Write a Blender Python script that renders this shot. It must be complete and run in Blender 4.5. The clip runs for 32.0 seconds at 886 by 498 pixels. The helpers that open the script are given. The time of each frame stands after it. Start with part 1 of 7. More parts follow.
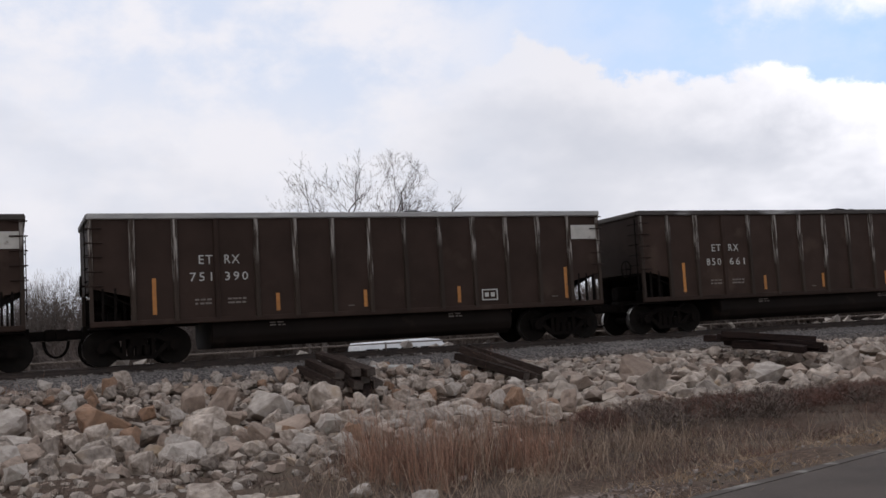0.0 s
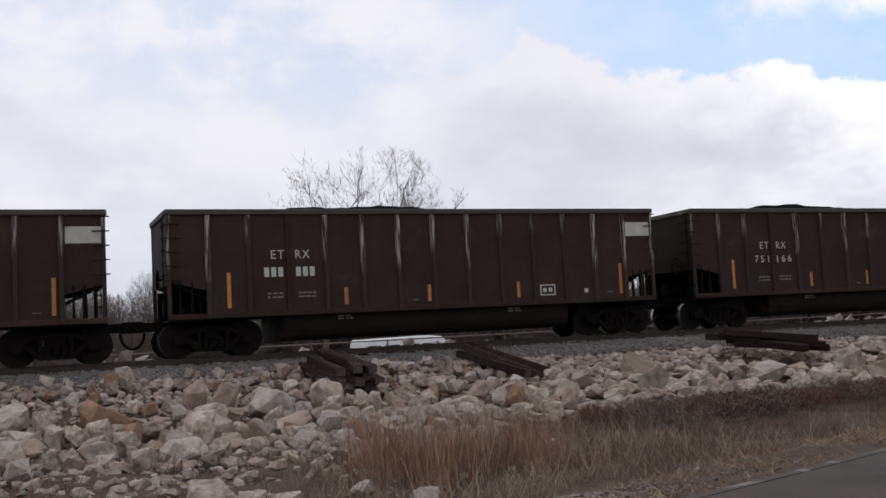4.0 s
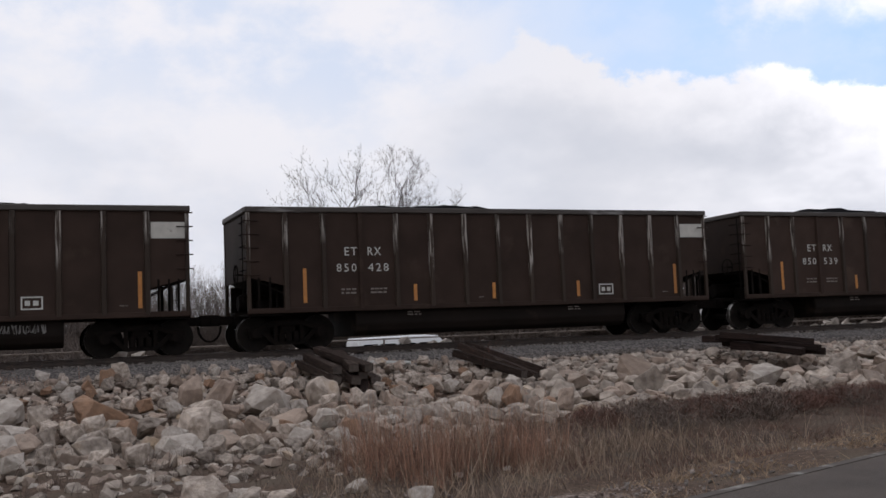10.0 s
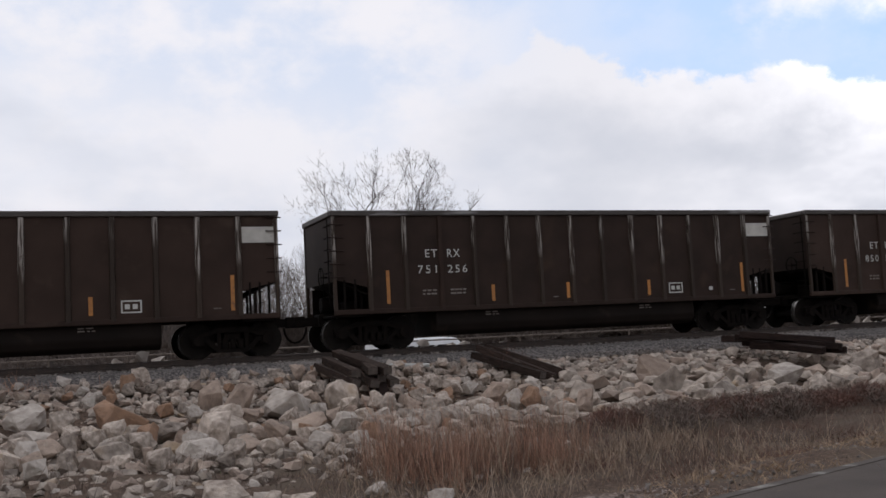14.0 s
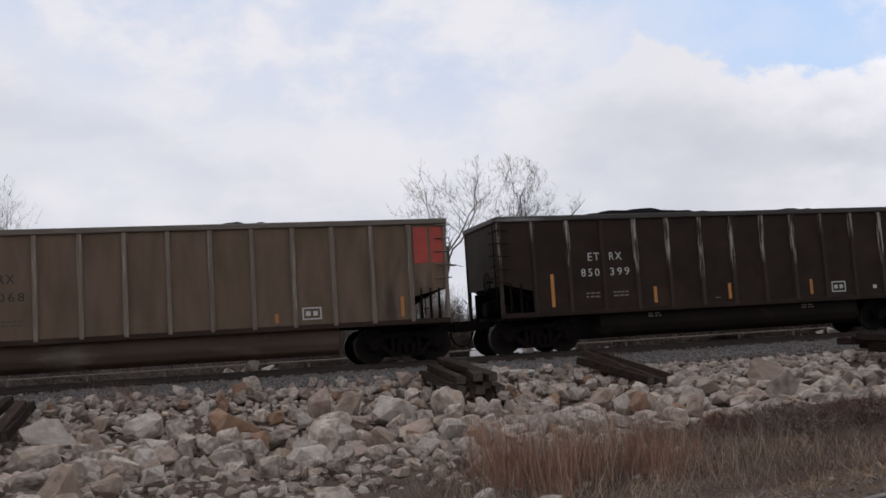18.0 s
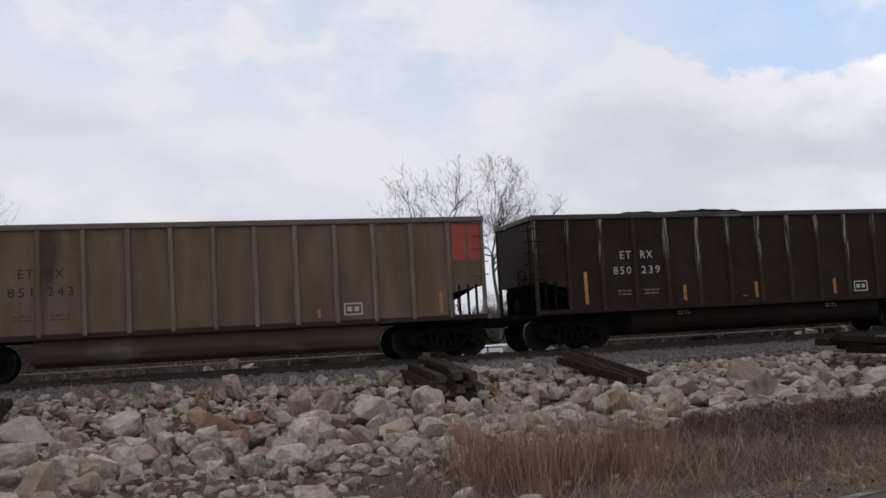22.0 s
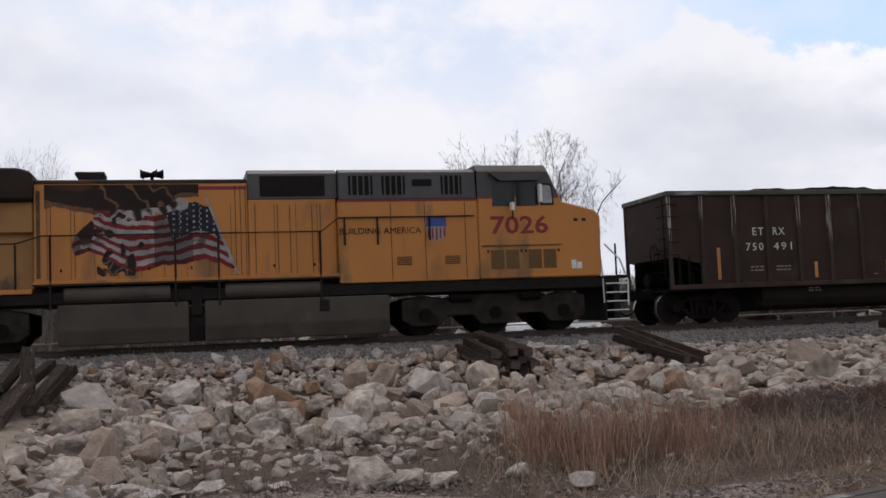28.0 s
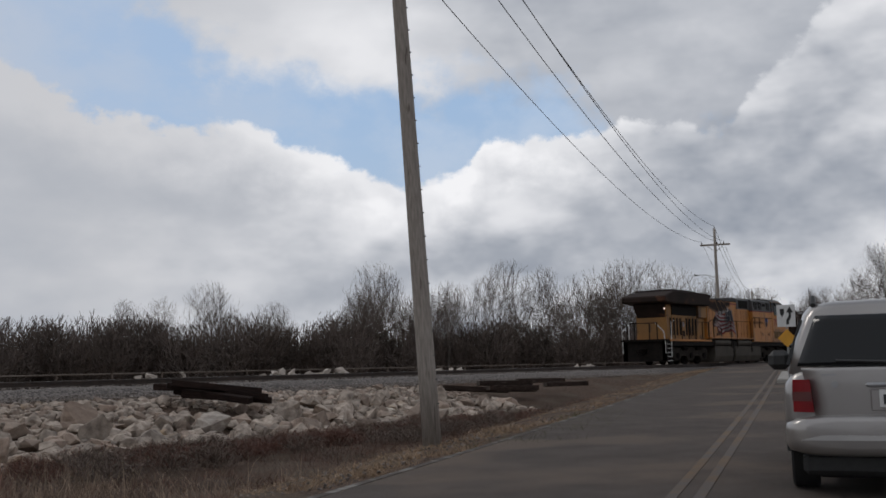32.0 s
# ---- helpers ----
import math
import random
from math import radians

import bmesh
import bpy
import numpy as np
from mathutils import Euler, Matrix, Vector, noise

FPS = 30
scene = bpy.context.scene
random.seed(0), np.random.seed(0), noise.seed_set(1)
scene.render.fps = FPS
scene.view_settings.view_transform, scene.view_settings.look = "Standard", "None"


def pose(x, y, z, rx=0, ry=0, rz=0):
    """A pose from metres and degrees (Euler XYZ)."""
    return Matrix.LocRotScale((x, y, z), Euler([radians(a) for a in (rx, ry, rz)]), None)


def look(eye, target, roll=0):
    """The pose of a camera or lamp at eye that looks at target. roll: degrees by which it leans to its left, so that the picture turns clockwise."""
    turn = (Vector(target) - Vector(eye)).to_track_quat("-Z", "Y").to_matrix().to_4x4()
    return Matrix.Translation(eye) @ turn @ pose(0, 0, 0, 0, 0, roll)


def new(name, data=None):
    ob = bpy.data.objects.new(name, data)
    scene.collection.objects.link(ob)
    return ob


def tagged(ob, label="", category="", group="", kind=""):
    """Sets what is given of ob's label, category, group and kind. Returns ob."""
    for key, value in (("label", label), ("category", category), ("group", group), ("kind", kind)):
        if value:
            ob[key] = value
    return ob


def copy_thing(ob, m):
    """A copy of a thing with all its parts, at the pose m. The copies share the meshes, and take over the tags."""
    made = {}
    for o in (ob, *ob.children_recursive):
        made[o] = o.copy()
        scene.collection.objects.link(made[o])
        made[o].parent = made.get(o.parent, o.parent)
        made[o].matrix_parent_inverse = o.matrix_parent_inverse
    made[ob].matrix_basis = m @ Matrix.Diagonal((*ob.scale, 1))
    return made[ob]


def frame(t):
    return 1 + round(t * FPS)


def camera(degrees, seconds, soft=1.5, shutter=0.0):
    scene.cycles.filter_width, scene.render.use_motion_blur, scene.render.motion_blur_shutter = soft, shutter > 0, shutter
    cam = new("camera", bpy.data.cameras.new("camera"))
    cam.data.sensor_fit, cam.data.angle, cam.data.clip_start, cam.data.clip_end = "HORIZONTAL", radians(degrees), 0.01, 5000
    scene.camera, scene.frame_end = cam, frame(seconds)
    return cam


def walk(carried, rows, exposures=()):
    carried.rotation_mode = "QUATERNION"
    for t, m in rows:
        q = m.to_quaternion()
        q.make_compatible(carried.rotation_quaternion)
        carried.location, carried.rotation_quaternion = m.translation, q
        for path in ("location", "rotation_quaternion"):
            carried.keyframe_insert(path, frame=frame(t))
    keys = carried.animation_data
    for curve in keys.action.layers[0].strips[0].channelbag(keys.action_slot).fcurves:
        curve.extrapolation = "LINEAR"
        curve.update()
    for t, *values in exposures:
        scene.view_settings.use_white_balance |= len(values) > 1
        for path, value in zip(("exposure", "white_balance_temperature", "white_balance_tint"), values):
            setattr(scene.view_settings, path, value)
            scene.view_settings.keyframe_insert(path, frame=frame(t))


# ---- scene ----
cam = camera(46.8, 32.0, 1.6)
EYE = 0.27
# seconds, yaw towards the far end of the track, pitch, roll
ROWS = [
    (0, 23.08, 4.90, 3.27), (0.5, 23.03, 4.93, 3.25),
    (1, 22.99, 4.86, 3.19), (1.5, 23.04, 4.92, 3.18),
    (2, 23.10, 5.03, 3.26), (2.5, 23.15, 5.03, 3.27),
    (3, 23.08, 4.93, 3.34), (3.5, 23.04, 4.75, 3.19),
    (5.5, 22.75, 4.89, 2.28), (6, 22.81, 4.97, 1.95),
    (6.5, 22.85, 5.04, 2.15), (7, 22.84, 5.05, 2.35),
    (7.5, 22.85, 4.89, 2.14), (8, 22.86, 4.79, 2.28),
    (8.5, 22.97, 4.66, 2.31), (9, 23.05, 4.64, 2.49),
    (9.5, 23.08, 4.69, 2.41), (10, 23.09, 4.71, 2.39),
    (10.5, 23.04, 4.67, 2.37), (11, 23.01, 4.59, 2.45),
    (11.5, 23.02, 4.64, 2.63), (12, 22.99, 4.74, 2.63),
    (12.5, 22.95, 4.76, 2.36), (13, 22.86, 4.71, 2.01),
    (13.5, 22.76, 4.71, 2.87), (15.5, 19.76, 5.66, 2.07),
    (16, 18.92, 5.90, 3.20), (16.5, 17.64, 5.78, 3.72),
    (17, 16.79, 5.45, 3.47), (17.5, 16.40, 5.42, 3.67),
    (18, 16.39, 5.57, 3.63), (18.5, 16.52, 5.66, 3.82),
    (19, 16.65, 5.65, 3.83), (19.5, 16.78, 5.59, 3.89),
    (20, 16.92, 5.46, 4.02), (20.5, 17.09, 5.45, 4.21),
    (21, 17.21, 5.34, 4.03), (21.5, 17.30, 5.32, 3.60),
    (22, 17.44, 5.45, 3.35), (22.5, 17.43, 5.49, 2.80), (22.8, 14.09, 5.60, 0.40),
    (23, 10.89, 5.31, -1.55), (23.5, 8.10, 3.84, -1.35),
    (24, 7.97, 2.95, -0.87), (24.5, 8.07, 1.97, -1.03),
    (26.5, 10.89, 2.42, 0.95), (27, 12.02, 2.88, 1.56),
    (27.5, 12.93, 3.78, 2.67), (28, 14.20, 4.22, 2.35), (28.2, 16.8, 4.5, 1.6), (28.4, 21.6, 4.72, 2.5),
    (28.6, 29.9, 5.2, 3.0), (28.8, 37.9, 6.4, 0.2), (29, 43.71, 7.11, -1.89), (29.2, 49.55, 6.66, 0.2),
    (29.5, 54.16, 5.17, 1.83), (30, 56.57, 5.61, 2.12),
    (30.5, 54.64, 6.01, 1.86), (31, 53.63, 6.30, 1.45),
    (31.5, 53.56, 6.35, 1.33), (32, 52.81, 6.44, 1.12),
]
walk(cam, [(t, pose(0, 0, EYE, 0, 0, -yaw) @ pose(0, 0, 0, 90 + pitch) @ pose(0, 0, 0, 0, 0, -roll)) for t, yaw, pitch, roll in ROWS],
     [(t, ev, 6560, 14 if t < 28.5 else 11) for t, ev in ((0, -0.06), (15.5, -0.06), (18, -0.16), (22.8, -0.18), (24, 0.08), (27, 0.27), (27.6, 0.15), (28.1, -0.02), (29.5, -0.42), (30.5, -0.46), (32, -0.60))])

# ---- light: a bright broken overcast, the sun veiled behind thin cloud beyond the train ----
SUN_AZ, SUN_EL = 8.0, 48.0


def aim(az, el):
    a, e = radians(az), radians(el)
    return Vector((math.sin(a) * math.cos(e), math.cos(a) * math.cos(e), math.sin(e)))


def sky_world():
    w = bpy.data.worlds.new("sky")
    scene.world = w
    w.use_nodes = True
    nt = w.node_tree
    nd, ln = nt.nodes, nt.links
    bg = nd["Background"]

    def math_node(op, a, b=None, clamp=False):
        n = nd.new("ShaderNodeMath")
        n.operation, n.use_clamp = op, clamp
        for i, v in enumerate((a, b)):
            if v is None:
                continue
            if isinstance(v, (int, float)):
                n.inputs[i].default_value = v
            else:
                ln.new(v, n.inputs[i])
        return n.outputs[0]

    def ramp(v, a, b):
        n = nd.new("ShaderNodeMapRange")
        n.interpolation_type = "SMOOTHSTEP"
        ln.new(v, n.inputs[0])
        n.inputs[1].default_value, n.inputs[2].default_value = a, b
        return n.outputs[0]

    def mix(f, a, b):
        n = nd.new("ShaderNodeMix")
        n.data_type = "RGBA"
        for s, v in ((n.inputs[0], f), (n.inputs[6], a), (n.inputs[7], b)):
            if isinstance(v, tuple):
                s.default_value = (*v, 1)
            elif isinstance(v, float):
                s.default_value = v
            else:
                ln.new(v, s)
        return n.outputs[2]

    co = nd.new("ShaderNodeTexCoord").outputs["Generated"]
    sky = nd.new("ShaderNodeTexSky")
    sky.sky_type, sky.sun_disc = "NISHITA", False
    sky.sun_elevation, sky.sun_rotation = radians(SUN_EL), radians(SUN_AZ)
    blue = nd.new("ShaderNodeVectorMath")
    blue.operation = "SCALE"
    ln.new(sky.outputs[0], blue.inputs[0])
    blue.inputs[3].default_value = 0.115
    sep = nd.new("ShaderNodeSeparateXYZ")
    ln.new(co, sep.inputs[0])
    z = sep.outputs[2]

    x, y = sep.outputs[0], sep.outputs[1]
    az = math_node("MULTIPLY", math_node("ARCTAN2", x, y), 57.2958)
    el = math_node("MULTIPLY", math_node("ARCSINE", z), 57.2958)

    def cloud(offset, scale, detail, rough=0.55, flat=1.6):
        m = nd.new("ShaderNodeMapping")
        m.inputs["Location"].default_value = offset
        m.inputs["Scale"].default_value = (scale, scale, scale * flat)
        ln.new(co, m.inputs[0])
        n = nd.new("ShaderNodeTexNoise")
        n.inputs["Scale"].default_value = 1.0
        n.inputs["Detail"].default_value, n.inputs["Roughness"].default_value = detail, rough
        ln.new(m.outputs[0], n.inputs[0])
        return n.outputs[0]

    def profile(points):
        """Elevation of a cloud edge against compass direction, degrees."""
        n = nd.new("ShaderNodeValToRGB")
        f = nd.new("ShaderNodeMapRange")
        ln.new(az, f.inputs[0])
        f.inputs[1].default_value, f.inputs[2].default_value = -90, 150
        ln.new(f.outputs[0], n.inputs[0])
        e = n.color_ramp.elements
        while len(e) < len(points):
            e.new(0.5)
        for k, (a, v) in zip(e, sorted(points)):
            k.position = (a + 90) / 240
            k.color = (v / 60, v / 60, v / 60, 1)
        return math_node("MULTIPLY", n.outputs[0], 60.0)

    billow = cloud((2.3, 1.1, 0.4), 9.0, 8.0, 0.56)
    under = cloud((2.3, 1.1, 0.4 + 9.0 * 1.6 * 0.022), 9.0, 4.0, 0.5, 1.6)
    above = cloud((2.3, 1.1, 0.4), 9.0, 4.0, 0.5, 1.6)
    broad = cloud((7.1, 3.0, 1.0), 4.5, 4.0, 0.45, 2.8)
    puff = cloud((4.4, 0.3, 2.0), 24.0, 5.0, 0.6, 1.2)
    streak = cloud((1.2, 6.3, 3.1), 7.0, 4.5, 0.50, 1.7)
    rag = cloud((5.2, 2.2, 7.7), 8.5, 7.0, 0.58, 1.5)
    wobble = math_node("ADD", math_node("MULTIPLY", math_node("SUBTRACT", billow, 0.5), 4.0), math_node("MULTIPLY", math_node("SUBTRACT", puff, 0.5), 3.2))
    # the heaped bank of cloud low down, and the deck high up, with blue between
    bank_d = math_node("ADD", math_node("SUBTRACT", profile(((-12, 20), (2, 15), (11, 13), (18, 12.0), (23.5, 14.2), (27.8, 16.0), (30.5, 15.2), (34, 14.0), (38, 13.2), (43, 12.6), (47, 11.2), (52, 10.4), (54.0, 10.2), (55.4, 13.4), (60, 13.0), (68, 12.5), (80, 24))), el), wobble)
    deck_d = math_node("ADD", math_node("SUBTRACT", el, profile(((0, 22), (12, 26), (24, 25), (34, 21.5), (39, 16.6), (47, 14.6), (51, 15.2), (58, 14.6), (64, 11), (80, 9)))), math_node("MULTIPLY", wobble, 1.5))
    left = ramp(az, 31.0, 20.0)
    crisp, loose = ramp(bank_d, -0.10, 0.60), ramp(bank_d, -3.5, 4.0)
    bank_cover = math_node("ADD", math_node("MULTIPLY", crisp, math_node("SUBTRACT", 1.0, left)), math_node("MULTIPLY", loose, left), True)
    deck_cover = ramp(deck_d, -0.8, 2.2)
    lit = math_node("ADD", math_node("MULTIPLY", math_node("SUBTRACT", above, under), 5.0), 0.5, True)
    glow = ramp(az, 46.0, 0.0)
    rim = math_node("MULTIPLY", ramp(bank_d, 4.2, 0.4), ramp(az, 68.0, 58.0))
    bands = ramp(math_node("ADD", math_node("MULTIPLY", streak, 0.6), math_node("MULTIPLY", broad, 0.4)), 0.43, 0.585)
    tone_b = math_node("ADD", math_node("MULTIPLY", rim, 0.62), math_node("MULTIPLY", lit, 0.24), True)
    tone_b = math_node("ADD", tone_b, math_node("ADD", math_node("MULTIPLY", bands, 0.34), math_node("MULTIPLY", ramp(broad, 0.40, 0.62), 0.24)), True)
    tone_b = math_node("ADD", tone_b, math_node("MULTIPLY", glow, 0.18), True)
    white_d = ramp(az, 59.0, 44.0)
    tone_d = math_node("ADD", math_node("MULTIPLY", lit, 0.14), math_node("MULTIPLY", white_d, 0.46), True)
    tone_d = math_node("ADD", tone_d, math_node("MULTIPLY", ramp(broad, 0.34, 0.70), 0.34), True)
    tone_d = math_node("ADD", tone_d, math_node("MULTIPLY", glow, 0.30), True)
    # deck darkened overhead, out of view, to dim the light on the ground
    tone_d = math_node("MULTIPLY", tone_d, math_node("SUBTRACT", 1.0, math_node("MULTIPLY", ramp(el, 22.0, 45.0), 0.75)))
    far, clear = ramp(az, 40.0, 56.0), ramp(az, 31.0, 51.0)
    dark = mix(far, (0.70, 0.745, 0.82), (0.48, 0.535, 0.625))
    bright = mix(clear, (0.915, 0.938, 0.985), (1.42, 1.44, 1.48))
    open_sky = mix(0.60, blue.outputs[0], (0.62, 0.93, 1.36))
    open_sky = mix(math_node("MULTIPLY", ramp(z, 0.30, 0.02), 0.5), open_sky, (0.80, 0.84, 0.90))
    open_sky = mix(math_node("MULTIPLY", ramp(az, 46.0, 20.0), 0.72), open_sky, (0.70, 0.80, 0.96))
    # thin ragged cloud and haze towards the veiled sun, wisps in the blue
    thin = math_node("MULTIPLY", ramp(math_node("ADD", math_node("MULTIPLY", rag, 0.7), math_node("MULTIPLY", broad, 0.3)), 0.43, 0.60), math_node("ADD", math_node("MULTIPLY", left, 0.72), 0.22))
    col = mix(thin, mix(math_node("MULTIPLY", left, 0.45), open_sky, (0.80, 0.855, 0.94)), mix(far, (0.965, 0.98, 1.02), (1.25, 1.28, 1.34)))
    col = mix(deck_cover, col, mix(tone_d, dark, bright))
    col = mix(math_node("MULTIPLY", bank_cover, math_node("SUBTRACT", 1.0, math_node("MULTIPLY", left, 0.25))), col, mix(tone_b, dark, bright))
    ln.new(col, bg.inputs[0])
    bg.inputs[1].default_value = 0.95


sky_world()
sun = new("sun", bpy.data.lights.new("sun", "SUN"))
sun.data.energy, sun.data.angle, sun.data.color = 0.6, radians(16), (1.0, 0.96, 0.9)
sun.matrix_world = look(aim(SUN_AZ, SUN_EL) * 100, (0, 0, 0))

# ---- materials ----


def material(name, base, other=None, scale=4.0, rough=0.8, metal=0.0, bump=0.0, bump_scale=40.0, stain=None, stain_at=0.6,
             stain_scale=1.0, stretch=(1, 1, 1), vary=0.0, island=False, coat=0.0, sharp=0.17, spec=0.5, wear=None):
    """Two-scale procedural surface: base and other mixed by grain, stain laid on in patches, fine relief."""
    m = bpy.data.materials.new(name)
    m.use_nodes = True
    nt = m.node_tree
    nd, ln = nt.nodes, nt.links
    p = nd["Principled BSDF"]
    p.inputs["Roughness"].default_value, p.inputs["Metallic"].default_value = rough, metal
    p.inputs["Coat Weight"].default_value = coat
    p.inputs["Specular IOR Level"].default_value = spec
    co = nd.new("ShaderNodeTexCoord").outputs["Object"]
    mp = nd.new("ShaderNodeMapping")
    mp.inputs["Scale"].default_value = stretch
    ln.new(co, mp.inputs[0])
    if vary:
        info = nd.new("ShaderNodeNewGeometry").outputs["Random Per Island"] if island else nd.new("ShaderNodeObjectInfo").outputs["Random"]
        far = nd.new("ShaderNodeVectorMath")
        far.operation = "MULTIPLY_ADD"
        ln.new(info, far.inputs[0])
        far.inputs[1].default_value = (37, 53, 29)
        ln.new(mp.outputs[0], far.inputs[2])
        vec = far.outputs[0]
    else:
        vec = mp.outputs[0]

    def noise_of(sc, detail=6.0):
        n = nd.new("ShaderNodeTexNoise")
        n.inputs["Scale"].default_value, n.inputs["Detail"].default_value = sc, detail
        ln.new(vec, n.inputs[0])
        return n.outputs[0]

    def mix(f, a, b):
        n = nd.new("ShaderNodeMix")
        n.data_type = "RGBA"
        for s, v in ((n.inputs[0], f), (n.inputs[6], a), (n.inputs[7], b)):
            if isinstance(v, tuple):
                s.default_value = (*v, 1)
            else:
                ln.new(v, s)
        return n.outputs[2]

    def ramp(v, a, b):
        n = nd.new("ShaderNodeMapRange")
        ln.new(v, n.inputs[0])
        n.inputs[1].default_value, n.inputs[2].default_value = a, b
        return n.outputs[0]

    other = other or tuple(c * 0.7 for c in base)
    col = mix(ramp(noise_of(scale), 0.5 - sharp, 0.5 + sharp), base, other)
    if stain:
        much = ramp(noise_of(stain_scale), stain_at, stain_at + 0.1)
        if wear:
            # rubbed bare, plus highlight put into the colour, above a height differing by piece
            sep = nd.new("ShaderNodeSeparateXYZ")
            ln.new(co, sep.inputs[0])
            own = nd.new("ShaderNodeMath")
            own.operation = "MULTIPLY_ADD"
            ln.new(info, own.inputs[0])
            own.inputs[1].default_value = wear[2]
            ln.new(sep.outputs[2], own.inputs[2])
            both = nd.new("ShaderNodeMath")
            both.operation = "MULTIPLY"
            ln.new(much, both.inputs[0])
            ln.new(ramp(own.outputs[0], wear[0], wear[1]), both.inputs[1])
            much = both.outputs[0]
        col = mix(much, col, stain)
    if vary:
        h = nd.new("ShaderNodeHueSaturation")
        ln.new(col, h.inputs["Color"])
        ln.new(ramp(info, 0.0, 1.0), h.inputs["Value"])
        v = nd.new("ShaderNodeMapRange")
        ln.new(info, v.inputs[0])
        v.inputs[3].default_value, v.inputs[4].default_value = 1 - vary, 1 + vary
        ln.new(v.outputs[0], h.inputs["Value"])
        col = h.outputs[0]
    ln.new(col, p.inputs["Base Color"])
    if bump:
        b = nd.new("ShaderNodeBump")
        b.inputs["Strength"].default_value, b.inputs["Distance"].default_value = min(1.0, bump), 0.02
        ln.new(noise_of(bump_scale, 4.0), b.inputs["Height"])
        ln.new(b.outputs[0], p.inputs["Normal"])
    return m


def glass(name, tint=(0.02, 0.024, 0.028)):
    m = material(name, tint, tint, rough=0.06)
    m.node_tree.nodes["Principled BSDF"].inputs["Specular IOR Level"].default_value = 0.7
    return m


M = {}
M["car_paint"] = material("dark_brown_paint", (0.0470, 0.0292, 0.0222), (0.0332, 0.0206, 0.0156), 1.3, 0.66, 0, 0.12, 55, (0.058, 0.038, 0.028), 0.60, 0.9, vary=0.16, spec=0.12)
# for the sooty cars, and for end walls with their shade in the colour
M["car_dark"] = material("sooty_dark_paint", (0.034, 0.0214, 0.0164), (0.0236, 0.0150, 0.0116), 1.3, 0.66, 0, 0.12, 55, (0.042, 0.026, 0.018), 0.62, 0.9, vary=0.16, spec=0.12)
# pale upper streaks: paint wear together with the ribs' highlights, put into the colour
M["rib_worn_highlit"] = material("worn_rib_paint", (0.044, 0.030, 0.022), (0.032, 0.022, 0.016), 2.0, 0.65, 0, 0.15, 60, (0.29, 0.262, 0.235), 0.48, 1.6, (14, 14, 0.85), vary=0.2, spec=0.2, wear=(3.1, 3.6, 1.3))
M["chord_worn"] = material("worn_top_chord", (0.034, 0.026, 0.021), (0.050, 0.040, 0.033), 3.0, 0.6, 0, 0.2, 50, (0.38, 0.37, 0.36), 0.60, 0.5, (0.6, 3, 3), vary=0.1)
M["chord_bare"] = material("bare_top_chord", (0.40, 0.39, 0.37), (0.30, 0.29, 0.28), 3.0, 0.5, 0.2, 0.2, 50, (0.10, 0.09, 0.08), 0.62, 0.7, (0.6, 3, 3))
M["silver"] = material("dusty_aluminium", (0.170, 0.118, 0.081), (0.112, 0.076, 0.051), 1.6, 0.7, 0.0, 0.1, 60, (0.066, 0.047, 0.034), 0.63, 0.9, (1.4, 1.4, 0.35), vary=0.08, spec=0.25)
M["silver_rib"] = material("dusty_aluminium_rib", (0.190, 0.150, 0.118), (0.125, 0.094, 0.070), 3.0, 0.6, 0.0, 0.1, 60, (0.28, 0.25, 0.215), 0.60, 1.4, (7, 7, 0.4), vary=0.12, spec=0.3)
M["silver_tub"] = material("rust_dusted_tub", (0.098, 0.066, 0.047), (0.062, 0.042, 0.031), 0.8, 0.6, 0.0, 0.08, 50, (0.160, 0.135, 0.108), 0.64, 0.7, (0.4, 1, 1), spec=0.12)
M["chord_dusty"] = material("dusty_top_chord", (0.150, 0.125, 0.100), (0.095, 0.078, 0.062), 3.0, 0.6, 0.0, 0.2, 50, (0.30, 0.28, 0.25), 0.62, 0.7, (0.6, 3, 3))
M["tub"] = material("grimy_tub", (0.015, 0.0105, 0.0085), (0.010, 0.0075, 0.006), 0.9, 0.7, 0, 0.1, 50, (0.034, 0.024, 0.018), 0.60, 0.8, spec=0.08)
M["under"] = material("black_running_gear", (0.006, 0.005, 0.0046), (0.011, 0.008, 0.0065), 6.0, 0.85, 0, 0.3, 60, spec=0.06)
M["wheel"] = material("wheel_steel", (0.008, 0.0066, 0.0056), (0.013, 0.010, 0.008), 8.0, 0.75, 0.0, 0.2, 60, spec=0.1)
M["tread"] = material("polished_tread", (0.35, 0.34, 0.33), (0.25, 0.24, 0.23), 9.0, 0.3, 0.9)
M["coal"] = material("coal", (0.008, 0.008, 0.0085), (0.016, 0.016, 0.017), 30, 0.9, 0, 1.0, 18, spec=0.0)
M["white_mark"] = material("white_lettering", (0.56, 0.55, 0.51), (0.42, 0.41, 0.38), 30, 0.7, stain=(0.16, 0.13, 0.11), stain_at=0.62, stain_scale=9)
M["faint_mark"] = material("faded_lettering", (0.22, 0.19, 0.165), (0.12, 0.10, 0.085), 30, 0.7)
M["bare_panel"] = material("bare_aluminium_panel", (0.27, 0.245, 0.212), (0.18, 0.157, 0.13), 0.9, 0.45, 0.3, 0.06, 50, (0.13, 0.10, 0.075), 0.60, 0.7)
M["dark_mark"] = material("dark_lettering", (0.010, 0.009, 0.008), (0.018, 0.015, 0.013), 30, 0.7)
M["dark_print"] = material("faded_dark_print", (0.075, 0.055, 0.040), (0.055, 0.042, 0.032), 30, 0.7)
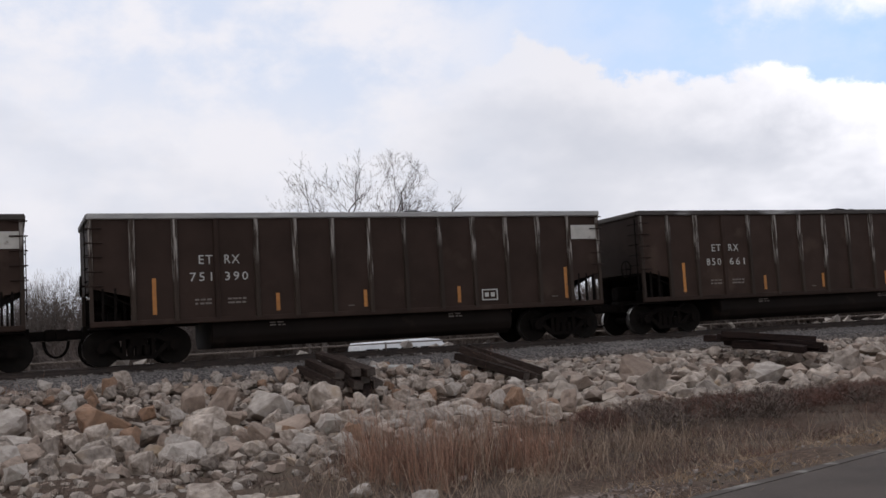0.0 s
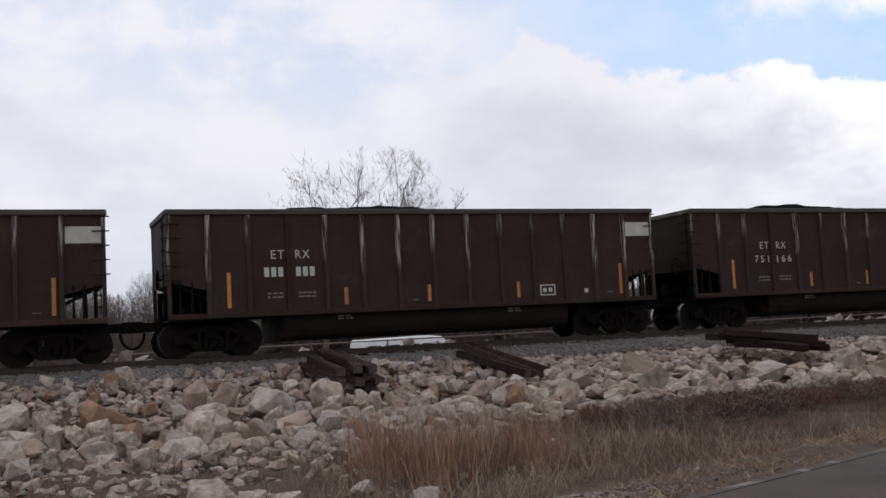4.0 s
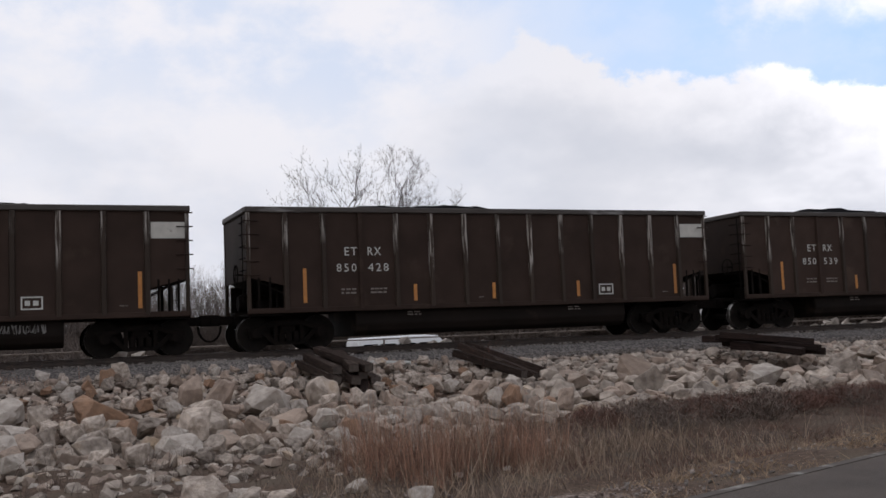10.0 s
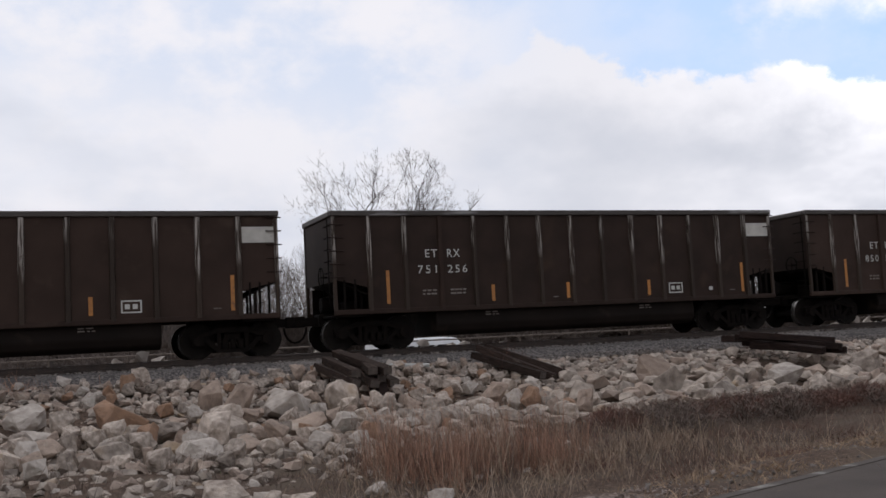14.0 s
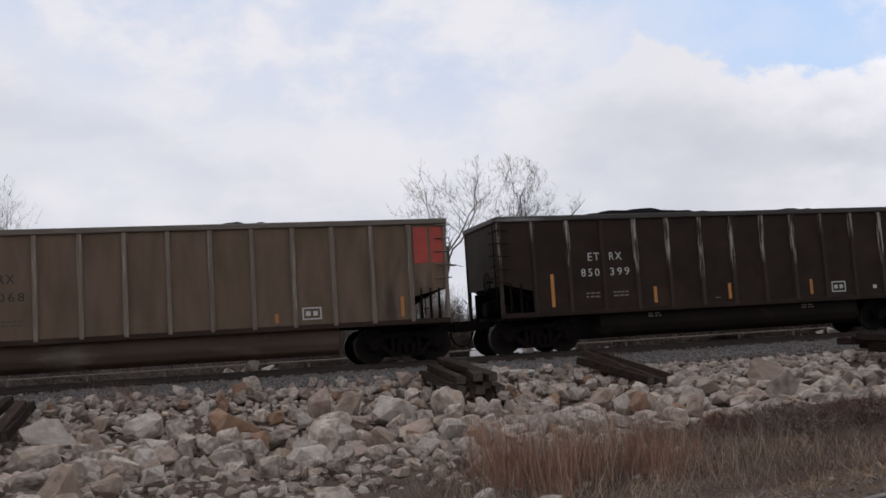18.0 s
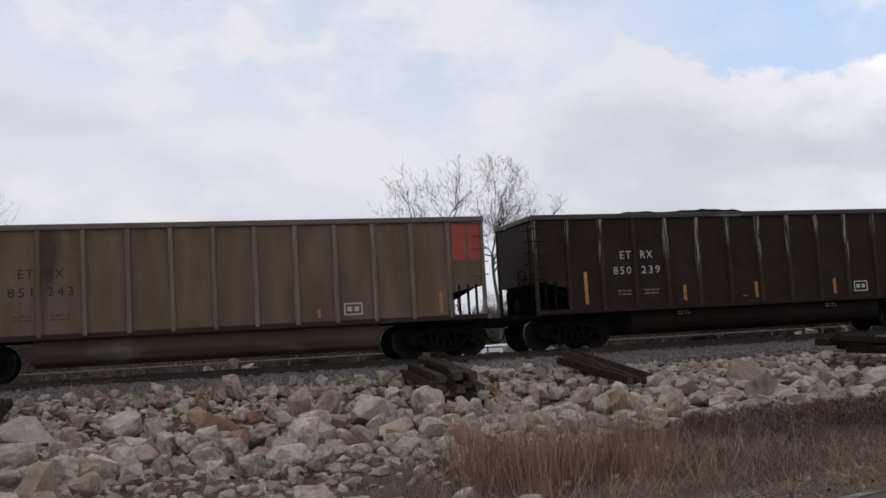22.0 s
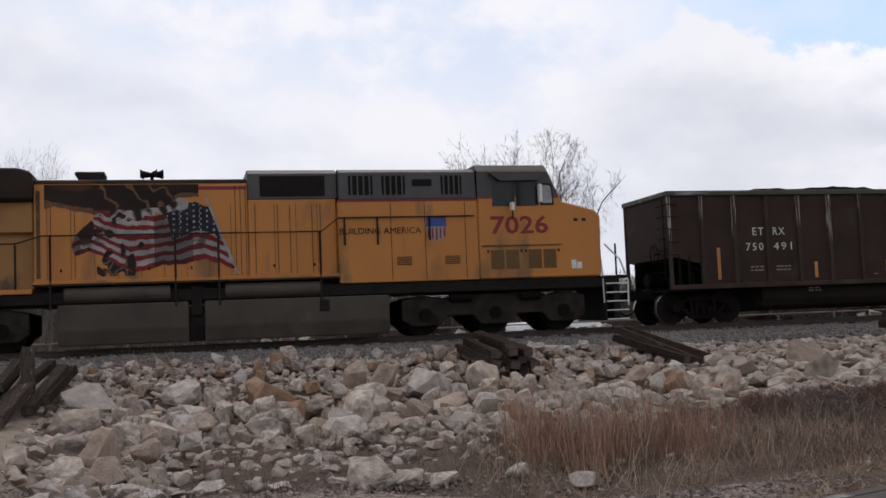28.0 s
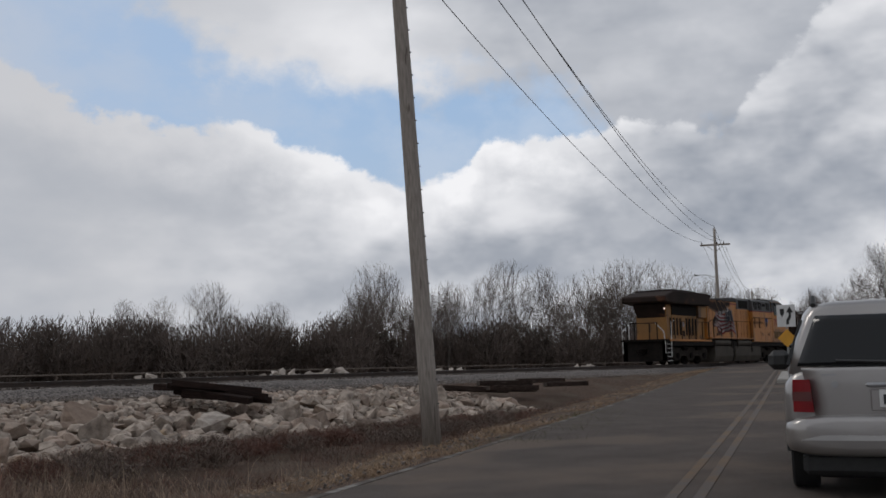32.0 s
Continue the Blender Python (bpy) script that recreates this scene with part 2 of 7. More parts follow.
M["graffiti_dim"] = material("faded_grey_spray", (0.200, 0.190, 0.180), (0.115, 0.105, 0.098), 7, 0.8, stain=(0.05, 0.04, 0.035), stain_at=0.58, stain_scale=4)
M["orange_strip"] = material("orange_reflector", (0.47, 0.19, 0.035), (0.36, 0.14, 0.03), 12, 0.5, stain=(0.12, 0.06, 0.03), stain_at=0.62, stain_scale=7, vary=0.15)
M["white_patch"] = material("white_panel_paint", (0.52, 0.50, 0.45), (0.42, 0.40, 0.36), 4, 0.6, stain=(0.16, 0.12, 0.1), stain_at=0.66, stain_scale=3, vary=0.06)
M["red_patch"] = material("red_panel_paint", (0.42, 0.055, 0.035), (0.33, 0.045, 0.03), 4, 0.6, stain=(0.16, 0.07, 0.05), stain_at=0.66, stain_scale=3)
M["graffiti_white"] = material("sprayed_white", (0.48, 0.47, 0.44), (0.36, 0.35, 0.33), 12, 0.75)
M["graffiti_blue"] = material("sprayed_blue", (0.12, 0.20, 0.27), (0.20, 0.27, 0.33), 12, 0.75)

# ---- helpers for building ----


def mesh_object(name, bm, mats, parent=None, m=None, smooth_faces=False):
    me = bpy.data.meshes.new(name)
    bm.normal_update()
    bm.to_mesh(me)
    bm.free()
    for mt in (mats if isinstance(mats, (list, tuple)) else [mats]):
        me.materials.append(mt)
    if smooth_faces:
        for f in me.polygons:
            f.use_smooth = True
    ob = new(name, me)
    if parent:
        ob.parent = parent
    if m is not None:
        ob.matrix_basis = m
    return ob


def part(name, bm, mats, parent, label="", m=None, smooth_faces=False):
    """One mesh object under a thing or under a part."""
    ob = mesh_object(name, bm, mats, parent, m, smooth_faces)
    if label:
        tagged(ob, label)
    return ob


def again(ob, parent, m, name=None):
    """The same mesh once more, as an object of its own."""
    o = new(name or ob.name.split(".")[0], ob.data)
    o.parent = parent
    o.matrix_basis = m
    if "label" in ob:
        o["label"] = ob["label"]
    return o


def box(x0, x1, y0, y1, z0, z1, bevel=0.0, bm=None):
    bm = bm or bmesh.new()
    made = bmesh.ops.create_cube(bm, size=1.0)["verts"]
    for v in made:
        v.co = Vector(((x0 + x1) / 2 + v.co.x * (x1 - x0), (y0 + y1) / 2 + v.co.y * (y1 - y0), (z0 + z1) / 2 + v.co.z * (z1 - z0)))
    if bevel:
        edges = {e for v in made for e in v.link_edges}
        bmesh.ops.bevel(bm, geom=list(edges), offset=bevel, segments=1, affect="EDGES")
    return bm


def prism(points, a, b, axis="y", bevel=0.0, bm=None):
    """A closed outline of (u, v) points swept from a to b along an axis (y: u is x and v is z; x: u is y; z: u is x and v is y)."""
    bm = bm or bmesh.new()

    def at(u, v, w):
        return {"y": (u, w, v), "x": (w, u, v), "z": (u, v, w)}[axis]

    first = [bm.verts.new(at(u, v, a)) for u, v in points]
    last = [bm.verts.new(at(u, v, b)) for u, v in points]
    n = len(points)
    faces = [bm.faces.new(first), bm.faces.new(last[::-1])]
    for i in range(n):
        faces.append(bm.faces.new((first[i], last[i], last[(i + 1) % n], first[(i + 1) % n])))
    bmesh.ops.recalc_face_normals(bm, faces=faces)
    if bevel:
        edges = {e for f in faces for e in f.edges}
        bmesh.ops.bevel(bm, geom=list(edges), offset=bevel, segments=1, affect="EDGES")
    return bm


def tube(points, radius, sides=6, bm=None, end_radius=None):
    """A round bar along points."""
    bm = bm or bmesh.new()
    rings = []
    pts = [Vector(p) for p in points]
    for i, p in enumerate(pts):
        d = (pts[min(i + 1, len(pts) - 1)] - pts[max(i - 1, 0)]).normalized()
        q = d.to_track_quat("Z", "Y") if abs(d.z) < 0.999 else Euler().to_quaternion()
        r = radius if end_radius is None else radius + (end_radius - radius) * i / (len(pts) - 1)
        rings.append([bm.verts.new(p + q @ Vector((r * math.cos(k * math.tau / sides), r * math.sin(k * math.tau / sides), 0))) for k in range(sides)])
    for a, b in zip(rings, rings[1:]):
        for k in range(sides):
            bm.faces.new((a[k], a[(k + 1) % sides], b[(k + 1) % sides], b[k]))
    bm.faces.new(rings[0][::-1])
    bm.faces.new(rings[-1])
    return bm


def disc(radius, y0, y1, sides=28, bm=None, cx=0.0, cz=0.0):
    """A round plate with its axle along y."""
    return prism([(cx + radius * math.cos(i * math.tau / sides), cz + radius * math.sin(i * math.tau / sides)) for i in range(sides)], y0, y1, "y", 0, bm)


def raw(name, verts, faces, mats, parent=None, smooth_faces=False):
    me = bpy.data.meshes.new(name)
    me.from_pydata(verts, [], faces)
    for mt in (mats if isinstance(mats, (list, tuple)) else [mats]):
        me.materials.append(mt)
    me.update()
    ob = new(name, me)
    if parent:
        ob.parent = parent
    return ob


TEXTS = {}


def lettering(text, size, thickness=0.002, spacing=1.0, bold=0.0):
    """A mesh of upright letters in the built-in font, in the x z plane, facing -y, from x = 0."""
    key = (text, size, spacing, bold)
    if key not in TEXTS:
        cu = bpy.data.curves.new("letters", "FONT")
        cu.body, cu.size, cu.extrude, cu.space_character, cu.resolution_u = text, size * 1.4, thickness, spacing, 2
        cu.offset = bold
        ob = bpy.data.objects.new("letters", cu)
        scene.collection.objects.link(ob)
        me = bpy.data.meshes.new_from_object(ob)
        bpy.data.objects.remove(ob)
        bpy.data.curves.remove(cu)
        me.transform(Matrix.Rotation(radians(90), 4, "X"))
        TEXTS[key] = me
    return TEXTS[key]


def letters(name, text, size, mat, parent, x, y, z, label="", wide=None, spacing=1.0, bold=0.0):
    me = lettering(text, size, 0.002, spacing, bold).copy()
    me.materials.append(mat)
    ob = new(name, me)
    ob.parent = parent
    xs = [v.co.x for v in me.vertices]
    if wide and xs:
        k = wide / (max(xs) - min(xs))
        lo = min(xs)
        for v in me.vertices:
            v.co.x = (v.co.x - lo) * k
    ob.matrix_basis = pose(x, y, z)
    if label:
        tagged(ob, label)
    return ob


# ---- the ground ----
RAIL_Y = 27.43
UX, UY = math.cos(math.radians(18.2)), math.sin(math.radians(18.2))


def smooth(a, b, v):
    v = min(1.0, max(0.0, (v - a) / (b - a)))
    return v * v * (3 - 2 * v)


def road_z(s):
    return -0.98 + 0.86 * smooth(4, 78, s)


def drive_edge(x, y):
    """How far a spot lies to the right of the edge of the gravel drive."""
    return x + 1.49 + 0.095 * (y - 9.8)


def terrain(x, y):
    """Height of the ground: road shoulder, ditch, rock bank, track bed and the lower field beyond."""
    s, lat = x * UX + y * UY, x * UY - y * UX
    if y > RAIL_Y + 4.4:
        return -0.45 - 1.1 * smooth(RAIL_Y + 4.4, RAIL_Y + 9, y)
    if y > RAIL_Y - 1.5:
        return -0.42
    zr = road_z(s) - 0.03
    if lat > -4.3:
        return zr - 0.25 * smooth(2.2, 4.5, lat)
    d, e = -lat - 4.3, RAIL_Y - 1.5 - y
    bank = -0.42 - 0.10 * smooth(0, 1.2, e) - 1.0 * smooth(0.6, 7.6, e)
    wide = smooth(4.5, 1.0, x)
    shoulder = zr - 0.10 * smooth(0.0, 1.6, d) - (0.75 - 0.35 * wide) * smooth(1.2, 4.2 + 3.5 * wide, d)
    z = max(bank, shoulder, -1.5)
    drive = zr + (-1.10 - zr) * smooth(9, 17, y) + 0.65 * smooth(18.5, 25.5, y)
    k = smooth(0.35, -0.45, drive_edge(x, y))
    return z + (drive - z) * k


M["ballast"] = material("track_ballast", (0.20, 0.176, 0.16), (0.060, 0.051, 0.047), 16, 0.95, 0, 1.0, 40, (0.075, 0.066, 0.060), 0.58, 0.8, sharp=0.07)
M["asphalt"] = material("worn_asphalt", (0.092, 0.073, 0.062), (0.060, 0.048, 0.041), 1.6, 0.9, 0, 0.5, 120, (0.120, 0.090, 0.071), 0.54, 0.35, sharp=0.22, spec=0.3)
M["white_line"] = material("worn_white_line", (0.25, 0.235, 0.215), (0.14, 0.128, 0.115), 9, 0.8, stain=(0.085, 0.072, 0.063), stain_at=0.38, stain_scale=3.5, spec=0.1)
M["yellow_line"] = material("worn_yellow_line", (0.135, 0.077, 0.032), (0.090, 0.061, 0.038), 9, 0.8, stain=(0.086, 0.067, 0.056), stain_at=0.43, stain_scale=1.3)
M["rail"] = material("rail_steel", (0.06, 0.042, 0.033), (0.04, 0.03, 0.025), 6, 0.6, 0.4, 0.2, 40)
M["rail_head"] = material("polished_rail_head", (0.42, 0.41, 0.40), (0.32, 0.31, 0.30), 2, 0.25, 0.9)
M["tie"] = material("creosoted_timber", (0.052, 0.035, 0.028), (0.024, 0.017, 0.014), 3, 0.9, 0, 0.7, 30, (0.125, 0.10, 0.085), 0.62, 2.0, (1.2, 9, 9), vary=0.25, spec=0.1)
M["tie_end"] = material("sawn_timber_end", (0.085, 0.066, 0.054), (0.045, 0.035, 0.029), 12, 0.9, 0, 0.6, 40)
M["pole"] = material("weathered_pole_wood", (0.37, 0.33, 0.295), (0.25, 0.222, 0.197), 5, 0.9, 0, 0.6, 30, (0.11, 0.09, 0.075), 0.64, 2.4, (6, 6, 0.8), spec=0.2)


def ground_material():
    """Soil, gravel, packed earth, ballast and field laid over one another with ragged borders."""
    m = bpy.data.materials.new("ground_cover")
    m.use_nodes = True
    nt = m.node_tree
    nd, ln = nt.nodes, nt.links
    p = nd["Principled BSDF"]
    p.inputs["Roughness"].default_value, p.inputs["Specular IOR Level"].default_value = 0.95, 0.1
    co = nd.new("ShaderNodeTexCoord").outputs["Object"]

    def noise_of(sc, detail=5.0):
        n = nd.new("ShaderNodeTexNoise")
        n.inputs["Scale"].default_value, n.inputs["Detail"].default_value = sc, detail
        ln.new(co, n.inputs[0])
        return n.outputs[0]

    def ramp(v, lo, hi):
        n = nd.new("ShaderNodeMapRange")
        ln.new(v, n.inputs[0])
        n.inputs[1].default_value, n.inputs[2].default_value = lo, hi
        return n.outputs[0]

    def mix(f, c, d):
        n = nd.new("ShaderNodeMix")
        n.data_type = "RGBA"
        for k, v in ((n.inputs[0], f), (n.inputs[6], c), (n.inputs[7], d)):
            if isinstance(v, tuple):
                k.default_value = (*v, 1)
            else:
                ln.new(v, k)
        return n.outputs[2]

    def layer(light, dark, scale, sharp, patch, patch_at, patch_scale):
        c = mix(ramp(noise_of(scale), 0.5 - sharp, 0.5 + sharp), light, dark)
        return mix(ramp(noise_of(patch_scale), patch_at, patch_at + 0.12), c, patch)

    col = layer((0.124, 0.084, 0.062), (0.058, 0.040, 0.031), 14, 0.09, (0.105, 0.080, 0.060), 0.50, 0.8)
    ragged = noise_of(1.6, 6.0)
    for name, stuff in (("gravel", layer((0.32, 0.252, 0.212), (0.110, 0.083, 0.070), 22, 0.06, (0.165, 0.128, 0.106), 0.52, 0.45)),
                        ("packed", layer((0.33, 0.262, 0.205), (0.235, 0.184, 0.143), 9, 0.14, (0.21, 0.168, 0.138), 0.54, 0.7)),
                        ("ballast", layer((0.20, 0.176, 0.16), (0.060, 0.051, 0.047), 16, 0.07, (0.075, 0.066, 0.060), 0.58, 0.8)),
                        ("field", layer((0.33, 0.285, 0.235), (0.26, 0.22, 0.18), 0.3, 0.17, (0.22, 0.20, 0.15), 0.56, 0.05))):
        at = nd.new("ShaderNodeAttribute")
        at.attribute_name = name
        add = nd.new("ShaderNodeMath")
        ln.new(at.outputs["Fac"], add.inputs[0])
        ln.new(ragged, add.inputs[1])
        col = mix(ramp(add.outputs[0], 0.88, 1.12), col, stuff)
    ln.new(col, p.inputs["Base Color"])
    bump = nd.new("ShaderNodeBump")
    bump.inputs["Strength"].default_value, bump.inputs["Distance"].default_value = 1.0, 0.02
    ln.new(noise_of(38, 4.0), bump.inputs["Height"])
    ln.new(bump.outputs[0], p.inputs["Normal"])
    return m


def ground_sheet():
    """One sheet to the horizon, finer near the camera."""
    def spread(lo, hi, fine_lo, fine_hi, step):
        v = [fine_lo + i * step for i in range(int((fine_hi - fine_lo) / step) + 1)]
        a, d = fine_lo, step
        while a > lo:
            d *= 1.35
            a -= d
            v.insert(0, a)
        a, d = v[-1], step
        while a < hi:
            d *= 1.35
            a += d
            v.append(a)
        return v

    xs, ys = spread(-1800, 2500, -18, 52, 0.4), spread(-1500, 3000, -4, 40, 0.32)
    verts = []
    cover = {"gravel": [], "packed": [], "ballast": [], "field": []}
    for y in ys:
        for x in xs:
            z = terrain(x, y)
            lat = x * UY - y * UX
            if -200 < x < 200 and (lat < -4.6 or lat > 2.4) and not RAIL_Y - 2 < y < RAIL_Y + 4:
                z += 0.10 * noise.noise((x * 0.5, y * 0.5, 3)) + 0.05 * noise.noise((x * 1.7, y * 1.7, 9)) + 0.02 * noise.noise((x * 4, y * 4, 2))
            verts.append((x, y, z))
            d = -lat - 4.3
            drive = smooth(0.9, -0.9, drive_edge(x, y)) * smooth(RAIL_Y - 1, RAIL_Y - 3, y)
            verge = smooth(1.2, -1.2, d - 6.4 + 1.5 * max(0, x - 1.5)) * smooth(6.0, 3.2, x) * smooth(-2.5, -1.0, d)
            pack = smooth(0.5, -0.6, drive_edge(x, y)) * smooth(RAIL_Y - 1, RAIL_Y - 3, y) * smooth(8.8, 11.4, y)
            cover["gravel"].append(max(drive, verge))
            cover["packed"].append(pack)
            cover["ballast"].append(smooth(RAIL_Y - 3.0, RAIL_Y - 1.6, y))
            cover["field"].append(smooth(RAIL_Y + 4.2, RAIL_Y + 6.2, y))
    n = len(xs)
    faces = [(j * n + i, j * n + i + 1, (j + 1) * n + i + 1, (j + 1) * n + i) for j in range(len(ys) - 1) for i in range(n - 1)]
    g = raw("ground", verts, faces, ground_material(), None, True)
    for key, values in cover.items():
        g.data.attributes.new(key, "FLOAT", "POINT").data.foreach_set("value", values)
    g.data.polygons.foreach_set("use_smooth", [True] * len(faces))
    return tagged(g, "brown soil, gravel and dead grass beside the track", "ground", kind="structure")


ground_sheet()


def road_strip(name, lat0, lat1, s0, s1, lift, mat, step=1.5, gaps=None):
    verts, faces = [], []
    n = int((s1 - s0) / step)
    for i in range(n + 1):
        s = s0 + (s1 - s0) * i / n
        for lat in (lat0, lat1):
            verts.append((s * UX + lat * UY, s * UY - lat * UX, road_z(s) + lift))
    for i in range(n):
        faces.append((2 * i, 2 * i + 1, 2 * i + 3, 2 * i + 2))
    low = len(verts)
    verts += [(x, y, z - 0.25) for x, y, z in verts] if lift > 0.02 else []
    if lift > 0.02:
        for i in range(n):
            faces.append((low + 2 * i, 2 * i, 2 * i + 2, low + 2 * i + 2))
            faces.append((2 * i + 1, low + 2 * i + 1, low + 2 * i + 3, 2 * i + 3))
    return raw(name, verts, faces, mat)


road = tagged(road_strip("road", -4.42, 2.1, -60, 190, 0.03, M["asphalt"]), "narrow worn asphalt country road rising to the crossing", "road", kind="structure")
for lat, w, mat, nm in ((-4.35, 0.10, "white_line", "edge_line"), (-1.14, 0.10, "yellow_line", "centre_line"), (-0.90, 0.10, "yellow_line", "centre_line")):
    ln_ob = road_strip(nm, lat - w / 2, lat + w / 2, -50, 74, 0.036, M[mat])
    ln_ob.parent = road

# ---- the railway ----
track = tagged(new("railway_track"), "straight single railway track on grey ballast", "railway track", kind="structure")


def ballast_bed():
    """The stone bed, a low bank with sloping shoulders."""
    prof = [(-1.9, -0.62), (-1.15, -0.24), (-0.75, -0.19), (2.2, -0.19), (2.6, -0.24), (3.6, -0.75)]
    xs = [-400, -200, -100, -60] + [-40 + 0.4 * i for i in range(325)] + [120, 200, 400, 800]
    verts, faces = [], []
    for x in xs:
        for k, (dy, z) in enumerate(prof):
            w = 0.05 * noise.noise((x * 1.3, dy * 2, 5)) if 0 < k < 5 else 0
            verts.append((x, RAIL_Y + dy + w, z + w * 0.6))
    m = len(prof)
    for i in range(len(xs) - 1):
        for k in range(m - 1):
            faces.append((i * m + k, (i + 1) * m + k, (i + 1) * m + k + 1, i * m + k + 1))
    b = raw("ballast_bed", verts, faces, M["ballast"], track, True)
    return b


ballast_bed()
RAIL_PROFILE = [(-0.07, -0.17), (0.07, -0.17), (0.07, -0.155), (0.012, -0.13), (0.012, -0.05), (0.036, -0.04), (0.036, -0.006), (0.028, 0), (-0.028, 0), (-0.036, -0.006), (-0.036, -0.04), (-0.012, -0.05), (-0.012, -0.13), (-0.07, -0.155)]
for dy in (0.0, 1.435):
    r = part("rail", prism([(u + RAIL_Y + dy, v) for u, v in RAIL_PROFILE], -400, 800, "x"), [M["rail"], M["rail_head"]], track)
    for f in r.data.polygons:
        if f.normal.z > 0.9 and f.center.z > -0.01:
            f.material_index = 1


def timber(name, length, parent=None, m=None):
    bm = box(-length / 2, length / 2, -0.115, 0.115, -0.09, 0.09, 0.012)
    for v in bm.verts:
        v.co += Vector((noise.noise(v.co * 3), noise.noise(v.co * 3 + Vector((5, 0, 0))), noise.noise(v.co * 3 + Vector((0, 7, 0))))) * 0.012
    ob = mesh_object(name, bm, [M["tie"], M["tie_end"]], parent, m)
    for f in ob.data.polygons:
        if abs(f.normal.x) > 0.9:
            f.material_index = 1
    return ob


sleeper = timber("sleeper", 2.6, track, pose(-20, RAIL_Y + 0.72, -0.25, 0, 0, 90))
for i in range(1, 190):
    again(sleeper, track, pose(-20 + i * 0.54, RAIL_Y + 0.72 + random.uniform(-0.04, 0.04), -0.25, 0, 0, 90 + random.uniform(-1.5, 1.5)))

# ---- the coal train ----
LONG, PITCH, HALF = 14.71, 16.18, 1.54
BAY = LONG / 14


def side_frame_mesh():
    """Cast truck frame: arched top member, lower member, columns beside the springs, open towards the wheels."""
    top = [(-1.10, 0.50), (-1.10, 0.62), (-0.78, 0.66), (-0.40, 0.80), (0.40, 0.80), (0.78, 0.66), (1.10, 0.62), (1.10, 0.50), (0.80, 0.52), (0.40, 0.66), (-0.40, 0.66), (-0.80, 0.52)]
    low = [(-0.82, 0.52), (-0.40, 0.14), (0.40, 0.14), (0.82, 0.52), (0.66, 0.54), (0.34, 0.24), (-0.34, 0.24), (-0.66, 0.54)]
    bm = prism(top, -0.06, 0.06)
    prism(low, -0.055, 0.055, "y", 0, bm)
    for sg_ in (-1, 1):
        box(sg_ * 0.36 - 0.05, sg_ * 0.36 + 0.05, -0.05, 0.05, 0.2, 0.7, 0, bm)
        box(sg_ * 0.89 - 0.17, sg_ * 0.89 + 0.17, -0.058, 0.058, 0.34, 0.52, 0, bm)
    return bm


def wheelset_mesh(r, gauge=1.5):
    bm = bmesh.new()
    for sgn in (-1, 1):
        y = sgn * gauge / 2
        disc(r, y - 0.065, y + 0.065, 30, bm)
        disc(r + 0.025, y - sgn * 0.065 - 0.012, y - sgn * 0.065 + 0.012, 30, bm)
        disc(0.16, y - 0.12, y + 0.12, 14, bm)
    disc(0.09, -1.0, 1.0, 12, bm)
    return bm


def make_truck(parent, x, r=0.46, base=1.78):
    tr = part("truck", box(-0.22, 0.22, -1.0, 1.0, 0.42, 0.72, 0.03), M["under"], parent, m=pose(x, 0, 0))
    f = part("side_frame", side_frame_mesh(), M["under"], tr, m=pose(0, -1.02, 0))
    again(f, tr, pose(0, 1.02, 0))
    sp = bmesh.new()
    for dx in (-0.2, 0, 0.2):
        tube([(dx, 0, 0.24), (dx, 0, 0.5)], 0.08, 8, sp)
    s = part("spring_nest", sp, M["under"], tr, m=pose(0, -1.04, 0))
    again(s, tr, pose(0, 1.04, 0))
    for dx in (-base / 2, base / 2):
        w = part("wheelset", wheelset_mesh(r), [M["wheel"], M["tread"]], tr, m=pose(dx, 0, r))
        for p in w.data.polygons:
            if abs(p.normal.y) < 0.2 and Vector((p.center.x, p.center.z)).length > r - 0.02:
                p.material_index = 1
        cap = part("bearing_cap", disc(0.13, -1.16, -1.07, 12), M["under"], tr, m=pose(dx, 0, r))
        again(cap, tr, pose(dx, 2.23, r))
    return tr


def coal_mesh(seed, heap):
    nx, ny = 46, 10
    bm = bmesh.new()
    rows = []
    for i in range(nx + 1):
        u = i / nx
        row = []
        for j in range(ny + 1):
            v = j / ny * 2 - 1
            x, y = 0.12 + u * (LONG - 0.24), v * 1.38
            crown = max(0.0, 1 - v * v) ** 0.6
            along = smooth(0.02, 0.30, u) * smooth(0.98, 0.72, u)
            h = 3.62 + heap * crown * along * (0.75 + 0.5 * noise.noise((u * 6, seed * 3.1, 0))) + 0.10 * noise.noise((x * 1.6, y * 1.6, seed)) + 0.06 * noise.noise((x * 6, y * 6, seed))
            row.append(bm.verts.new((x, y, h)))
        rows.append(row)
    for a, b in zip(rows, rows[1:]):
        for j in range(ny):
            bm.faces.new((a[j], b[j], b[j + 1], a[j + 1]))
    return bm


def bars(w, h, rows_n, seed, gap=0.45):
    """Unreadable small print as plain bars."""
    rnd = random.Random(seed)
    bm = bmesh.new()
    for r in range(rows_n):
        x = 0.0
        z = -r * h / max(1, rows_n) * 1.0
        while x < w:
            l = rnd.uniform(0.07, 0.2)
            l = min(l, w - x)
            if l < 0.03:
                break
            box(x, x + l, -0.002, 0.002, z - h / rows_n * gap, z, 0, bm)
            x += l + rnd.uniform(0.02, 0.06)
    return bm


